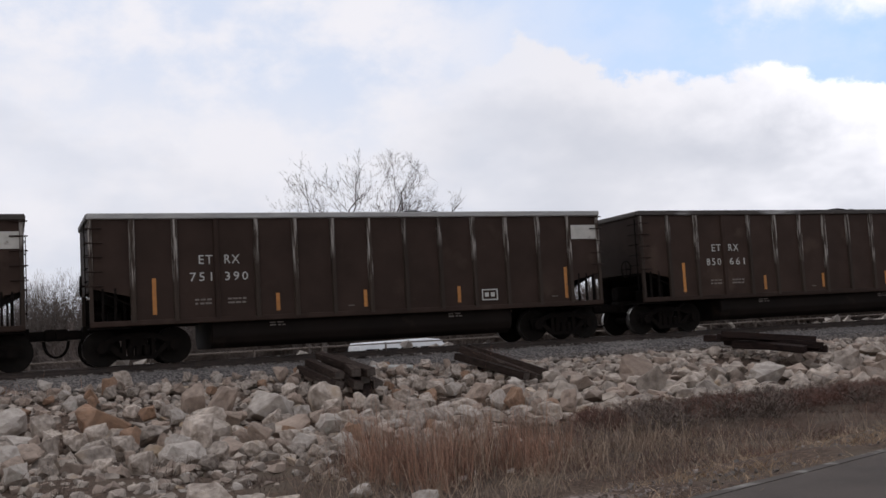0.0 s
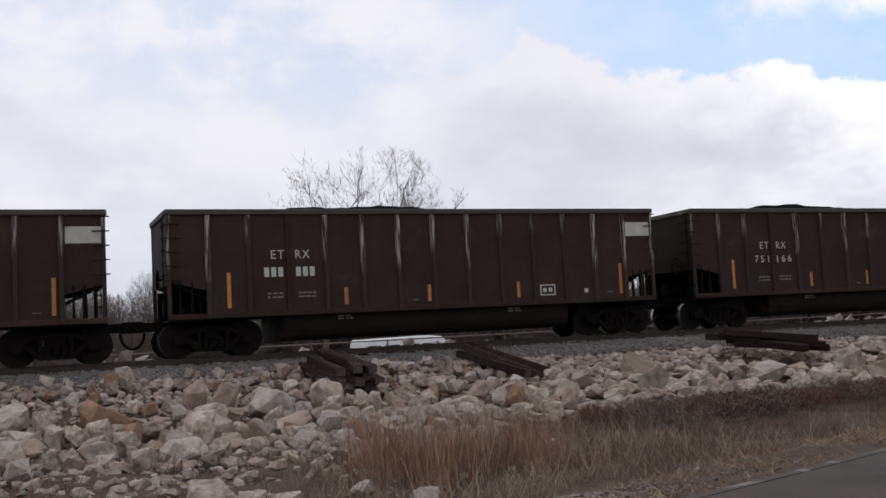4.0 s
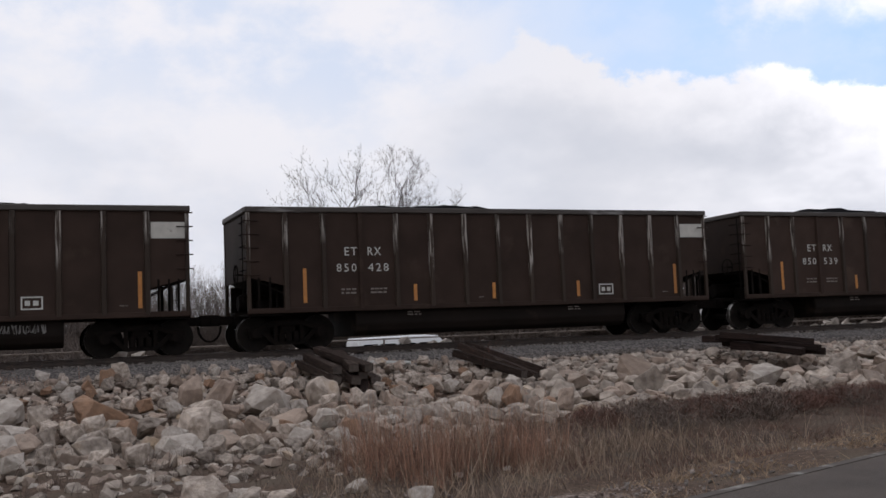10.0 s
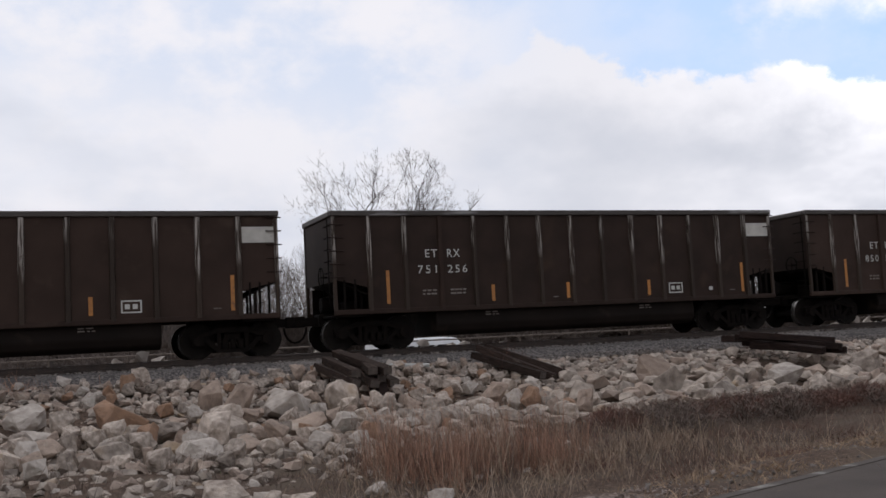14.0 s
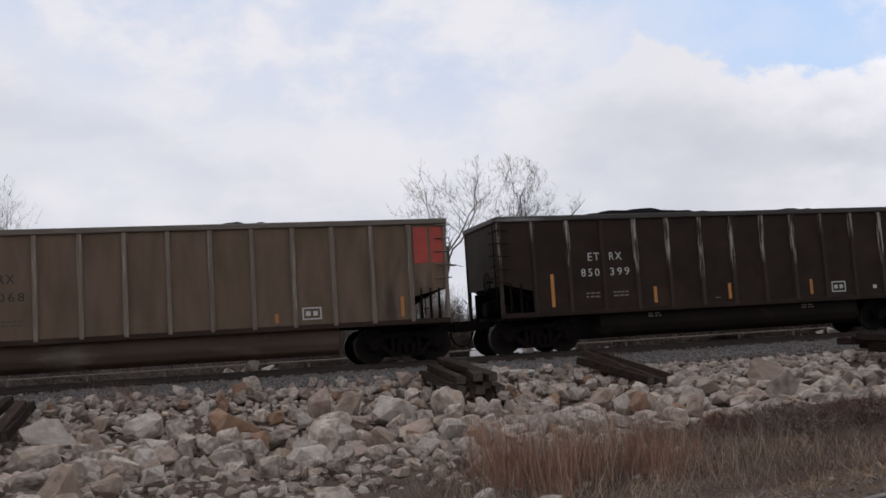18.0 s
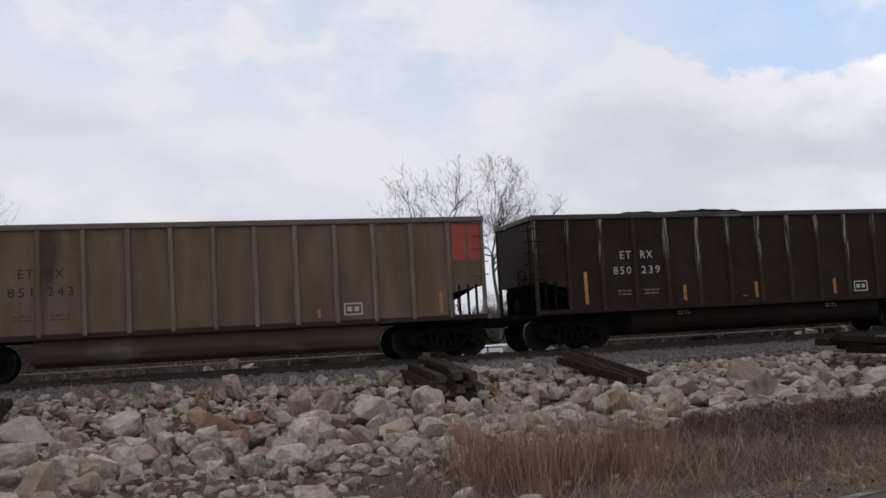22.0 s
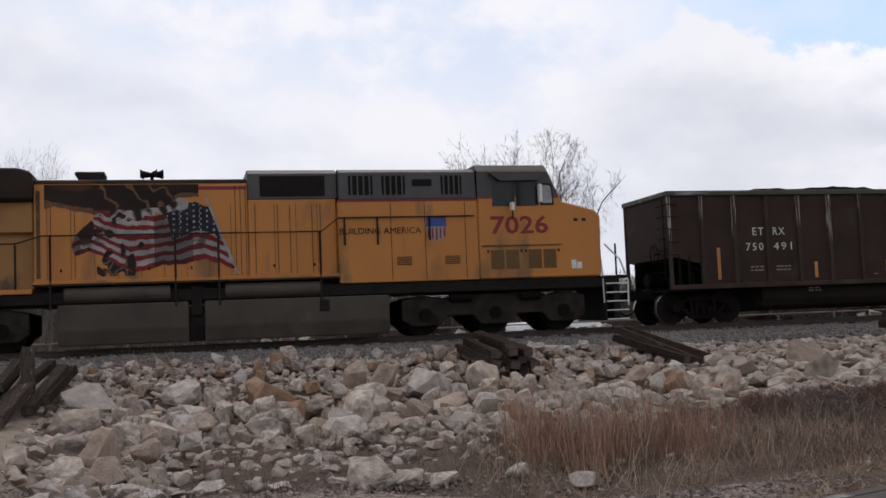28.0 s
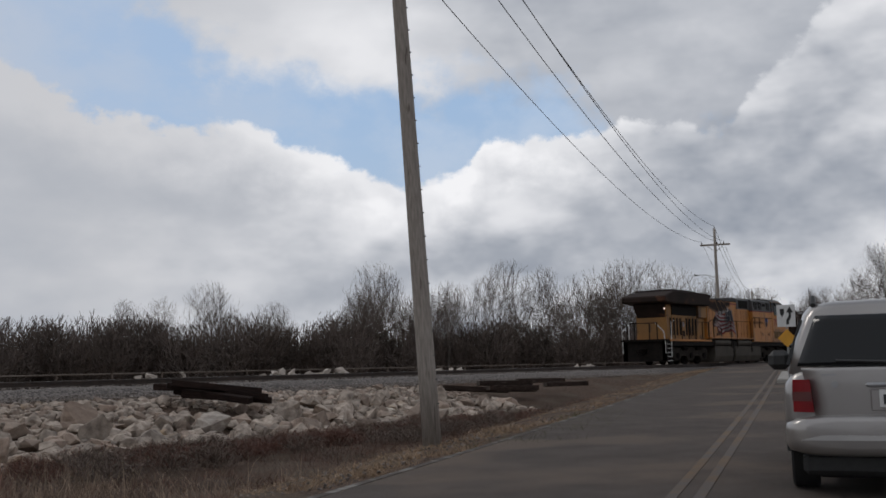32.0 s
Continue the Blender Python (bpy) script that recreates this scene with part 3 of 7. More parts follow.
def coal_car(silver=False):
    """A bathtub gondola, loaded; origin at the rail under its trailing corner, x towards the front."""
    paint, rib_mat, tub_mat, chord_mat = (M["silver"], M["silver_rib"], M["silver_tub"], M["chord_dusty"]) if silver else (M["car_paint"], M["rib_worn_highlit"], M["tub"], M["chord_worn"])
    car = new("coal_car")
    side = [(0, 3.70), (LONG, 3.70), (LONG, 1.96), (13 * BAY, 1.70), (13 * BAY, 1.04), (BAY, 1.04), (BAY, 1.70), (0, 1.96)]
    near = part("side_sheet", prism(side, -1.47, -1.42), paint, car)
    again(near, car, pose(0, 2.89, 0))
    chord = part("top_chord", box(-0.03, LONG + 0.03, -0.075, 0.075, 3.67, 3.82, 0.02), chord_mat, car, m=pose(0, -1.475, 0))
    again(chord, car, pose(0, 1.475, 0))
    end_chord = part("end_chord", box(-0.05, 0.09, -1.40, 1.40, 3.67, 3.815, 0.02), chord_mat, car)
    again(end_chord, car, pose(LONG - 0.04, 0, 0))
    hat = [(-0.075, 0.0), (-0.052, -0.075), (0.052, -0.075), (0.075, 0.0)]
    rib = part("rib", prism(hat, 1.06, 3.665, "z"), rib_mat, car, m=pose(BAY, -1.47, 0))
    for i in range(1, 14):
        if i == 3:
            part("rib", prism(hat, 1.06, 3.665, "z"), paint, car, m=pose(i * BAY, -1.47, 0))
        elif i > 1:
            again(rib, car, pose(i * BAY, -1.47, 0))
        again(rib, car, pose(i * BAY, 1.47, 0, 0, 0, 180))
    post = part("corner_post", box(-0.05, 0.05, -0.05, 0.05, 1.04, 3.67, 0.012), rib_mat, car, m=pose(0.05, -1.47, 0))
    for x, y in ((LONG - 0.05, -1.47), (0.05, 1.47), (LONG - 0.05, 1.47)):
        again(post, car, pose(x, y, 0))
    sill = part("side_sill", box(0.0, LONG, -0.06, 0.06, 0.98, 1.12, 0.015), M["car_paint"], car, m=pose(0, -1.47, 0))
    again(sill, car, pose(0, 1.47, 0))
    # end walls darker than the sides: dust, and their shadow put into the paint
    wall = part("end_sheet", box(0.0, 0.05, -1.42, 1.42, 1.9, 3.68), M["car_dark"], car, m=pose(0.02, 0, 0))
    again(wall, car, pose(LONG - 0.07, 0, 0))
    # sheets of the end recess near black, its shade put into their colour
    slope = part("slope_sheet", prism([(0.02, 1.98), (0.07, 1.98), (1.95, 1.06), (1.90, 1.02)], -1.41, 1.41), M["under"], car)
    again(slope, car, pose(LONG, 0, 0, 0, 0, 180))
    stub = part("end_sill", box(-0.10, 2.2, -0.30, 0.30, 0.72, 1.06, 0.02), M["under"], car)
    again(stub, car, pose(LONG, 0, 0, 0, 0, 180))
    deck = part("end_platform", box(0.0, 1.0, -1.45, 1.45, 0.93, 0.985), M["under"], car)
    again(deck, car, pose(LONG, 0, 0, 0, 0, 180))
    stay = part("end_stay", box(-0.028, 0.028, -0.03, 0.03, 0.98, 1.94), M["under"], car, m=pose(0.32, -1.44, 0))
    for x, y in ((0.62, -1.44), (0.86, -1.2), (LONG - 0.28, -1.44), (LONG - 0.52, -1.44), (LONG - 0.78, -1.44), (LONG - 0.4, 0.9), (0.4, 0.9), (0.3, 1.44), (LONG - 0.3, 1.44)):
        again(stay, car, pose(x, y, 0))
    sec = [(-1.30, 1.02), (-1.34, 0.62), (-1.26, 0.42), (-1.05, 0.30), (1.05, 0.30), (1.26, 0.42), (1.34, 0.62), (1.30, 1.02)]
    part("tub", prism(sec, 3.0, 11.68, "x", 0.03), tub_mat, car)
    part("coal_load", coal_mesh(1, 0.22), M["coal"], car, "heaped black coal")
    for x, turn in ((0, 180), (LONG, 0)):
        cp = box(-0.1, 0.52, -0.09, 0.09, 0.74, 0.98, 0.02)
        box(0.44, 0.75, -0.16, 0.10, 0.72, 1.02, 0.04, cp)
        part("coupler", cp, M["under"], car, m=pose(x, 0, 0, 0, 0, turn))
        arc = [(0.45 + 0.30 * (1 - math.cos(a * math.pi / 8)), 0.12 - 0.02 * a, 0.72 - 0.42 * math.sin(a * math.pi / 8)) for a in range(9)]
        part("air_hose", tube(arc, 0.028, 6), M["under"], car, m=pose(x, 0, 0, 0, 0, turn))
    make_truck(car, 1.19)
    make_truck(car, LONG - 1.19)
    for m in (pose(0, 0, 0), pose(LONG, 0, 0, 0, 0, 180)):
        lad = part("ladder", box(-0.09, -0.065, -1.375, -1.345, 1.3, 3.6), M["under"], car, m=m)
        rung = None
        for k in range(7):
            if rung:
                again(rung, lad, pose(0, 0, k * 0.32))
            else:
                rung = part("rung", tube([(0, -1.36, 1.5), (-0.075, -1.36, 1.5), (-0.075, -0.95, 1.5), (0, -0.95, 1.5)], 0.014, 4), M["under"], lad)
    grab = None
    for x, z in ((LONG - 0.33, 0.05), (-0.09, -0.15)):
        for k in range(5):
            m = pose(x, -1.47, z + 2.15 + k * 0.36)
            if grab:
                again(grab, car, m)
            else:
                grab = part("grab_iron", tube([(0.10, 0, 0), (0, -0.06, 0), (0.42, -0.06, 0), (0.32, 0, 0)], 0.016, 4), M["silver_rib"] if silver else M["car_dark"], car, m=m)
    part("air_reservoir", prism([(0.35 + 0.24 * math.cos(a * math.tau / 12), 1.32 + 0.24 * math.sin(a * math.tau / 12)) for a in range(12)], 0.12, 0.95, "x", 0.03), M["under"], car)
    # dark plate added to block the sky seen through the end opening
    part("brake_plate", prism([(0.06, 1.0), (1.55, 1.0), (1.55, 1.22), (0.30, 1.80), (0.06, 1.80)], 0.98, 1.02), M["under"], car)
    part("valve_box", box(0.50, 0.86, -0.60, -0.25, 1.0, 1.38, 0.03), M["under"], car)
    bw = bmesh.new()
    pts = [(0, 0.26 * math.cos(a * math.tau / 16), 0.26 * math.sin(a * math.tau / 16)) for a in range(17)]
    tube(pts, 0.018, 5, bw)
    for a in range(4):
        tube([(0, 0, 0), (0, 0.26 * math.cos(a * math.tau / 4), 0.26 * math.sin(a * math.tau / 4))], 0.012, 4, bw)
    tube([(0, 0, 0), (0.2, 0, 0)], 0.03, 6, bw)
    part("brake_wheel", bw, M["under"], car, m=pose(-0.16, -0.85, 2.05))
    if silver:
        part("panel_paint", box(0.03, 0.42, -0.003, 0.003, 0, 0.98), M["red_patch"], car, "red painted panel", pose(13 * BAY + 0.10, -1.474, 2.62))
        part("panel_paint", box(0.0, 0.36, -0.003, 0.003, 0, 0.98), M["red_patch"], car, "red painted panel", pose(13 * BAY + 0.60, -1.474, 2.62))
        for bay, z0, h in ((1.2, 1.15, 1.0), (9.5, 1.2, 0.4), (12.7, 1.2, 0.9)):
            part("reflector_strip", box(0, 0.09, -0.003, 0.003, 0, h * 0.6), M["orange_strip"], car, "faded orange reflector strip", pose(bay * BAY, -1.475, z0))
    else:
        part("panel_paint", box(0.0, 0.86, -0.003, 0.003, 0, 0.42), M["white_patch"], car, "dirty white painted panel", pose(13 * BAY + 0.10, -1.474, 2.98))
        rs = part("reflector_strip", box(0, 0.10, -0.003, 0.003, 0, 0.92), M["orange_strip"], car, "orange reflector strip", pose(1.44 * BAY, -1.475, 1.24))
        again(rs, car, pose(12.78 * BAY, -1.475, 1.22))
        rs = part("reflector_strip", box(0, 0.10, -0.003, 0.003, 0, 0.46), M["orange_strip"], car, "orange reflector strip", pose(4.46 * BAY, -1.475, 1.22))
        again(rs, car, pose(6.78 * BAY, -1.475, 1.22))
        again(rs, car, pose(9.45 * BAY, -1.475, 1.22))
    fr = bmesh.new()
    for x0, x1, z0, z1 in ((0, 0.50, 0, 0.035), (0, 0.50, 0.285, 0.32), (0, 0.035, 0.035, 0.285), (0.465, 0.50, 0.035, 0.285), (0.09, 0.21, 0.10, 0.22), (0.28, 0.40, 0.10, 0.22)):
        box(x0, x1, -0.003, 0.003, z0, z1, 0, fr)
    part("stencil_frame", fr, M["white_mark"], car, "white outlined stencil box", pose(10.18 * BAY, -1.474, 1.25))
    part("small_print", bars(0.42, 0.2, 2, 3), M["faint_mark"], car, "two lines of tiny faded print", pose(2.45 * BAY, -1.474, 1.60))
    part("small_print", bars(0.48, 0.2, 2, 4), M["faint_mark"], car, "two lines of tiny faded print", pose(3.25 * BAY, -1.474, 1.60))
    tp = part("small_print", bars(0.42, 0.14, 2, 5), M["faint_mark"], car, "two lines of tiny faded print", pose(4.3 * BAY, -1.345, 0.93))
    again(tp, car, pose(9.2 * BAY, -1.345, 0.93))
    part("small_print", bars(0.2, 0.05, 1, 6), M["faint_mark"], car, "", pose(6.35 * BAY, -1.474, 1.28))
    part("small_print", bars(0.2, 0.05, 1, 7), M["faint_mark"], car, "", pose(12.35 * BAY, -1.474, 1.3))
    return car


def mark(car, digits, silver=False):
    """The reporting mark and number on both sides of the third rib; an unread number stays as bars."""
    ink = M["dark_mark"] if silver else M["white_mark"]
    y = -1.474
    letters("reporting_mark", "ET", 0.235, ink, car, 2.57 * BAY, y, 2.50, "reporting mark letters", wide=0.36, spacing=1.2)
    letters("reporting_mark", "RX", 0.235, ink, car, 3.20 * BAY, y, 2.50, "reporting mark letters", wide=0.39, spacing=1.2)
    if digits:
        letters("car_number", digits[:3], 0.225, ink, car, 2.34 * BAY, y, 2.06, "car number figures", wide=0.57, spacing=1.3)
        letters("car_number", digits[3:], 0.225, ink, car, 3.20 * BAY, y, 2.06, "car number figures", wide=0.60, spacing=1.3)
    else:
        for x in (2.38, 3.20):
            bm = bmesh.new()
            for k in range(3):
                box(k * 0.19, k * 0.19 + 0.13, -0.003, 0.003, 0, 0.25, 0, bm)
            part("car_number", bm, ink, car, "car number figures", pose(x * BAY, y, 2.02))


def scrawl(name, mat, parent, x, z, w, h, seed, y=-1.478, thick=0.014, label="sprayed graffiti scrawl", fill=None, zig=False):
    """Sprayed strokes inside a w by h field: fat outlined shapes, or a quick zigzag tag."""
    rnd = random.Random(seed)
    n = max(2, int(w / (h * (0.75 if not zig else 0.38))))
    step = w / n
    for k in range(n):
        bm = bmesh.new()
        cx = (k + 0.5) * step
        if zig:
            pts = [(cx + step * rnd.uniform(-0.55, 0.55), 0, h * (0.5 + (0.48 if i % 2 else -0.48) * rnd.uniform(0.6, 1.0))) for i in range(rnd.randrange(4, 7))]
            tube(pts, thick, 4, bm)
        else:
            ring = []
            for i in range(14):
                a = i * math.tau / 14
                q = (abs(math.cos(a)) ** 5 + abs(math.sin(a)) ** 5) ** -0.2 * (0.62 if i in (rnd.randrange(14), rnd.randrange(14)) else rnd.uniform(0.86, 1.08))
                ring.append((cx + step * 0.52 * q * math.cos(a) + 0.10 * h * math.sin(a), 0, h / 2 + h * 0.47 * q * math.sin(a)))
            tube(ring + ring[:1], thick, 4, bm)
            for _ in range(2):
                u, v = cx + step * rnd.uniform(-0.25, 0.1), h * rnd.uniform(0.3, 0.6)
                tube([(u, 0, v), (u + step * 0.18, 0, v + h * 0.16), (u + step * 0.2, 0, v - h * 0.08)], thick * 0.8, 4, bm)
            if fill:
                part("graffiti_fill", prism([(p[0] * 0.94 + cx * 0.06, p[2] * 0.94 + h * 0.03) for p in ring], -0.002, 0.002), fill, parent, "sprayed graffiti fill", pose(x, y + 0.003, z))
        for v in bm.verts:
            v.co.y = max(-0.004, min(0.004, v.co.y))
        part(name, bm, mat, parent, label, pose(x, y, z))


NUMBERS = {-2: "", -1: "850661", 0: "751390", 1: "750977", 2: "851258", 3: "751166", 4: "", 5: "750532", 6: "750703", 7: "850018", 8: "750454", 9: "850539",
           10: "850428", 11: "750714", 12: "850769", 13: "850156", 14: "751256", 15: "850464", 16: "850801", 17: "750280", 18: "850399", 19: "851068",
           20: "851217", 21: "850607", 22: "850239", 23: "851243", 24: "750620", 25: "751412", 26: "", 27: "850675", 28: "750491"}
SILVER = (2, 19, 20, 23)
dark_first, silver_first = coal_car(False), coal_car(True)
heaps = []
for seed, heap in ((2, 0.30), (3, 0.52), (4, 0.40), (5, 0.66), (6, 0.20)):
    tmp = mesh_object("coal_load", coal_mesh(seed, heap), M["coal"])
    heaps.append(tmp.data)
    bpy.data.objects.remove(tmp)
TRAIN = {}
for k in NUMBERS:
    src = silver_first if k in SILVER else dark_first
    first = k in (-2, 2)
    car = src if first else copy_thing(src, pose(0, 0, 0))
    TRAIN[k] = car
rnd = random.Random(5)
for k, car in TRAIN.items():
    pale = k in SILVER
    tagged(car, "dusty bare aluminium coal gondola with a red end panel" if pale else "dark brown ribbed steel coal gondola heaped with coal", "coal car", "coal cars of the train")
    for ch in list(car.children):
        if ch.name.startswith("coal_load"):
            ch.data = heaps[{0: 2, 25: 3, 18: 3, 17: 1}.get(k, rnd.randrange(5))]
        if k in (14, 18, 21, 22) and ch.name.split(".")[0] in ("side_sheet", "end_sheet", "side_sill"):
            ch.data = ch.data.copy()
            ch.data.materials[0] = M["car_dark"]
        if k == 0 and ch.name.startswith("top_chord"):
            ch.data = ch.data.copy()
            ch.data.materials[0] = M["chord_bare"]
    mark(car, NUMBERS[k], pale)
    for ch in car.children:
        if ch.name.startswith("small_print"):
            if pale:
                ch.data = ch.data.copy()
                ch.data.materials[0] = M["dark_print"]
            tagged(ch, "lines of tiny faded print", kind="stuff")
    if k in (3, 4, 14, 18, 12):
        part("sticker", box(0, 0.13, -0.003, 0.003, 0, 0.11), M["white_mark"], car, "small white sticker", pose(11.6 * BAY, -1.474, 1.3))
    if k == 20:
        part("corner_panel", prism([(0.11, 3.66), (BAY - 0.08, 3.66), (BAY - 0.08, 1.74), (0.11, 1.97)], -1.475, -1.468), M["bare_panel"], car, "bare bright aluminium corner panel")
    if k in (6, 21):
        part("sticker", box(0, 0.16, -0.003, 0.003, 0, 0.13), M["white_mark"], car, "small white sticker", pose(1.2 * BAY, -1.474, 1.42))
for k, lab in ((11, "graffiti-covered dark brown coal gondola heaped with coal"), (24, "dark coal gondola with white graffiti on panels and tub")):
    tagged(TRAIN[k], lab)
c = TRAIN[11]
scrawl("graffiti", M["graffiti_white"], c, 0.22, 3.02, 0.70, 0.50, 1, label="white sprayed graffiti outline")
scrawl("graffiti", M["graffiti_white"], c, 0.30, 2.58, 0.66, 0.44, 9, label="white sprayed graffiti outline")
scrawl("graffiti", M["graffiti_white"], c, 0.32, 2.20, 0.50, 0.20, 10, zig=True, thick=0.012)
scrawl("graffiti", M["graffiti_white"], c, 1.22, 1.34, 0.50, 0.28, 2, zig=True, thick=0.014)
scrawl("graffiti", M["graffiti_white"], c, 2.25, 1.22, 0.72, 0.48, 3, fill=M["faint_mark"])
scrawl("graffiti", M["graffiti_white"], c, 3.35, 1.22, 1.35, 0.70, 4, fill=M["faint_mark"])
scrawl("graffiti", M["graffiti_white"], c, 5.40, 1.24, 0.85, 0.52, 5, zig=True, thick=0.013)
scrawl("graffiti", M["graffiti_white"], c, 7.55, 1.22, 1.80, 0.72, 6, fill=M["graffiti_blue"])
scrawl("graffiti", M["graffiti_dim"], c, 10.1, 0.66, 1.2, 0.24, 7, y=-1.348, zig=True, thick=0.014)
c = TRAIN[24]
scrawl("graffiti", M["graffiti_dim"], c, 4.3, 0.56, 5.6, 0.28, 8, y=-1.352, thick=0.016, zig=True)
for x, w, h, lean in ((11.55, 0.30, 0.80, -0.12), (11.90, 0.26, 0.55, 0.22), (12.45, 0.30, 0.70, -0.20), (12.80, 0.46, 1.00, 0.05), (13.30, 0.42, 0.62, 0.10)):
    pb = prism([(0, 0), (w * 0.7, 0.02), (w + lean * 0.5, h * 0.35), (w * 0.9 + lean, h * 0.92), (w * 0.4 + lean, h), (w * 0.05 + lean * 0.6, h * 0.5)], -0.003, 0.003)
    part("graffiti", pb, M["graffiti_dim"], c, "grey overpainted patch", pose(x, -1.476, 1.2))
scrawl("graffiti", M["graffiti_dim"], TRAIN[27], 3.9, 0.62, 5.5, 0.22, 12, y=-1.348, thick=0.010, zig=True)

# ---- the locomotive at the rear of the train, nose towards the cars ----
M["yellow"] = material("loco_yellow", (0.46, 0.173, 0.021), (0.345, 0.129, 0.020), 0.8, 0.5, 0, 0.05, 60, (0.190, 0.088, 0.026), 0.55, 0.9, (1, 1, 0.4), sharp=0.22)
M["loco_grey"] = material("loco_grey", (0.055, 0.052, 0.051), (0.036, 0.034, 0.033), 1.0, 0.6, 0, 0.05, 60, (0.05, 0.045, 0.04), 0.60, 0.7)
M["soot"] = material("sooty_roof", (0.032, 0.021, 0.017), (0.016, 0.012, 0.010), 0.9, 0.8, 0, 0.1, 60, (0.085, 0.040, 0.024), 0.60, 0.8, (0.5, 1, 1.5), spec=0.15)
M["tank"] = material("grimy_fuel_tank", (0.080, 0.068, 0.056), (0.052, 0.045, 0.037), 0.7, 0.65, 0, 0.05, 60, (0.05, 0.044, 0.037), 0.58, 0.8, spec=0.12)
M["loco_red"] = material("loco_red", (0.20, 0.009, 0.012), (0.14, 0.009, 0.011), 6, 0.6)
M["loco_black"] = material("loco_black", (0.010, 0.009, 0.008), (0.018, 0.014, 0.012), 5, 0.8, 0, 0.2, 60, spec=0.12)
M["grille"] = material("dark_grille", (0.012, 0.011, 0.010), (0.016, 0.013, 0.011), 5, 0.85, spec=0.1)
M["white_rail"] = material("white_handrail", (0.62, 0.62, 0.60), (0.5, 0.5, 0.48), 9, 0.5)
M["flag_red"] = material("mural_red", (0.190, 0.022, 0.022), (0.11, 0.018, 0.018), 3, 0.7, stain=(0.05, 0.026, 0.022), stain_at=0.56, stain_scale=2, spec=0.15)
M["flag_white"] = material("mural_white", (0.34, 0.31, 0.30), (0.20, 0.18, 0.175), 3, 0.7, stain=(0.09, 0.07, 0.062), stain_at=0.58, stain_scale=2, spec=0.15)
M["flag_red_dull"] = material("mural_shaded_red", (0.085, 0.014, 0.015), (0.055, 0.012, 0.013), 3, 0.7, spec=0.15)
M["flag_white_dull"] = material("mural_grey", (0.13, 0.118, 0.115), (0.085, 0.075, 0.072), 3, 0.7, spec=0.15)
M["flag_blue"] = material("mural_dark_blue", (0.012, 0.014, 0.022), (0.026, 0.026, 0.032), 3, 0.7, spec=0.12)
M["shield_blue"] = material("shield_blue", (0.03, 0.06, 0.24), (0.03, 0.05, 0.2), 3, 0.5)
M["window"] = glass("cab_glass", (0.010, 0.011, 0.012))
M["window"].node_tree.nodes["Principled BSDF"].inputs["Specular IOR Level"].default_value = 0.3
M["pale_pane"] = material("bright_pane", (0.30, 0.31, 0.31), (0.20, 0.20, 0.20), 3, 0.08)
M["mesh_yellow"] = material("dirty_yellow_mesh", (0.150, 0.080, 0.018), (0.10, 0.055, 0.015), 30, 0.8, 0, 0.5, 80)
M["yellow_grime"] = material("grimy_yellow_edge", (0.105, 0.055, 0.018), (0.055, 0.030, 0.013), 5, 0.8)
M["yellow_dirty"] = material("oil_stained_yellow", (0.300, 0.140, 0.030), (0.190, 0.092, 0.025), 0.9, 0.6, 0, 0.08, 60, (0.080, 0.040, 0.017), 0.52, 1.1, (1, 1, 0.5), sharp=0.22)
M["scorched"] = material("scorched_yellow", (0.130, 0.062, 0.022), (0.060, 0.032, 0.018), 3, 0.8)
M["truck_grime"] = material("dusty_truck_casting", (0.034, 0.028, 0.023), (0.018, 0.015, 0.012), 2.5, 0.85, 0, 0.3, 40, (0.015, 0.012, 0.010), 0.56, 1.5, spec=0.1)
M["marker_light"] = bpy.data.materials.new("marker_light")
M["marker_light"].use_nodes = True
M["marker_light"].node_tree.nodes["Principled BSDF"].inputs["Emission Color"].default_value = (1.0, 0.75, 0.65, 1)
M["marker_light"].node_tree.nodes["Principled BSDF"].inputs["Emission Strength"].default_value = 2.0


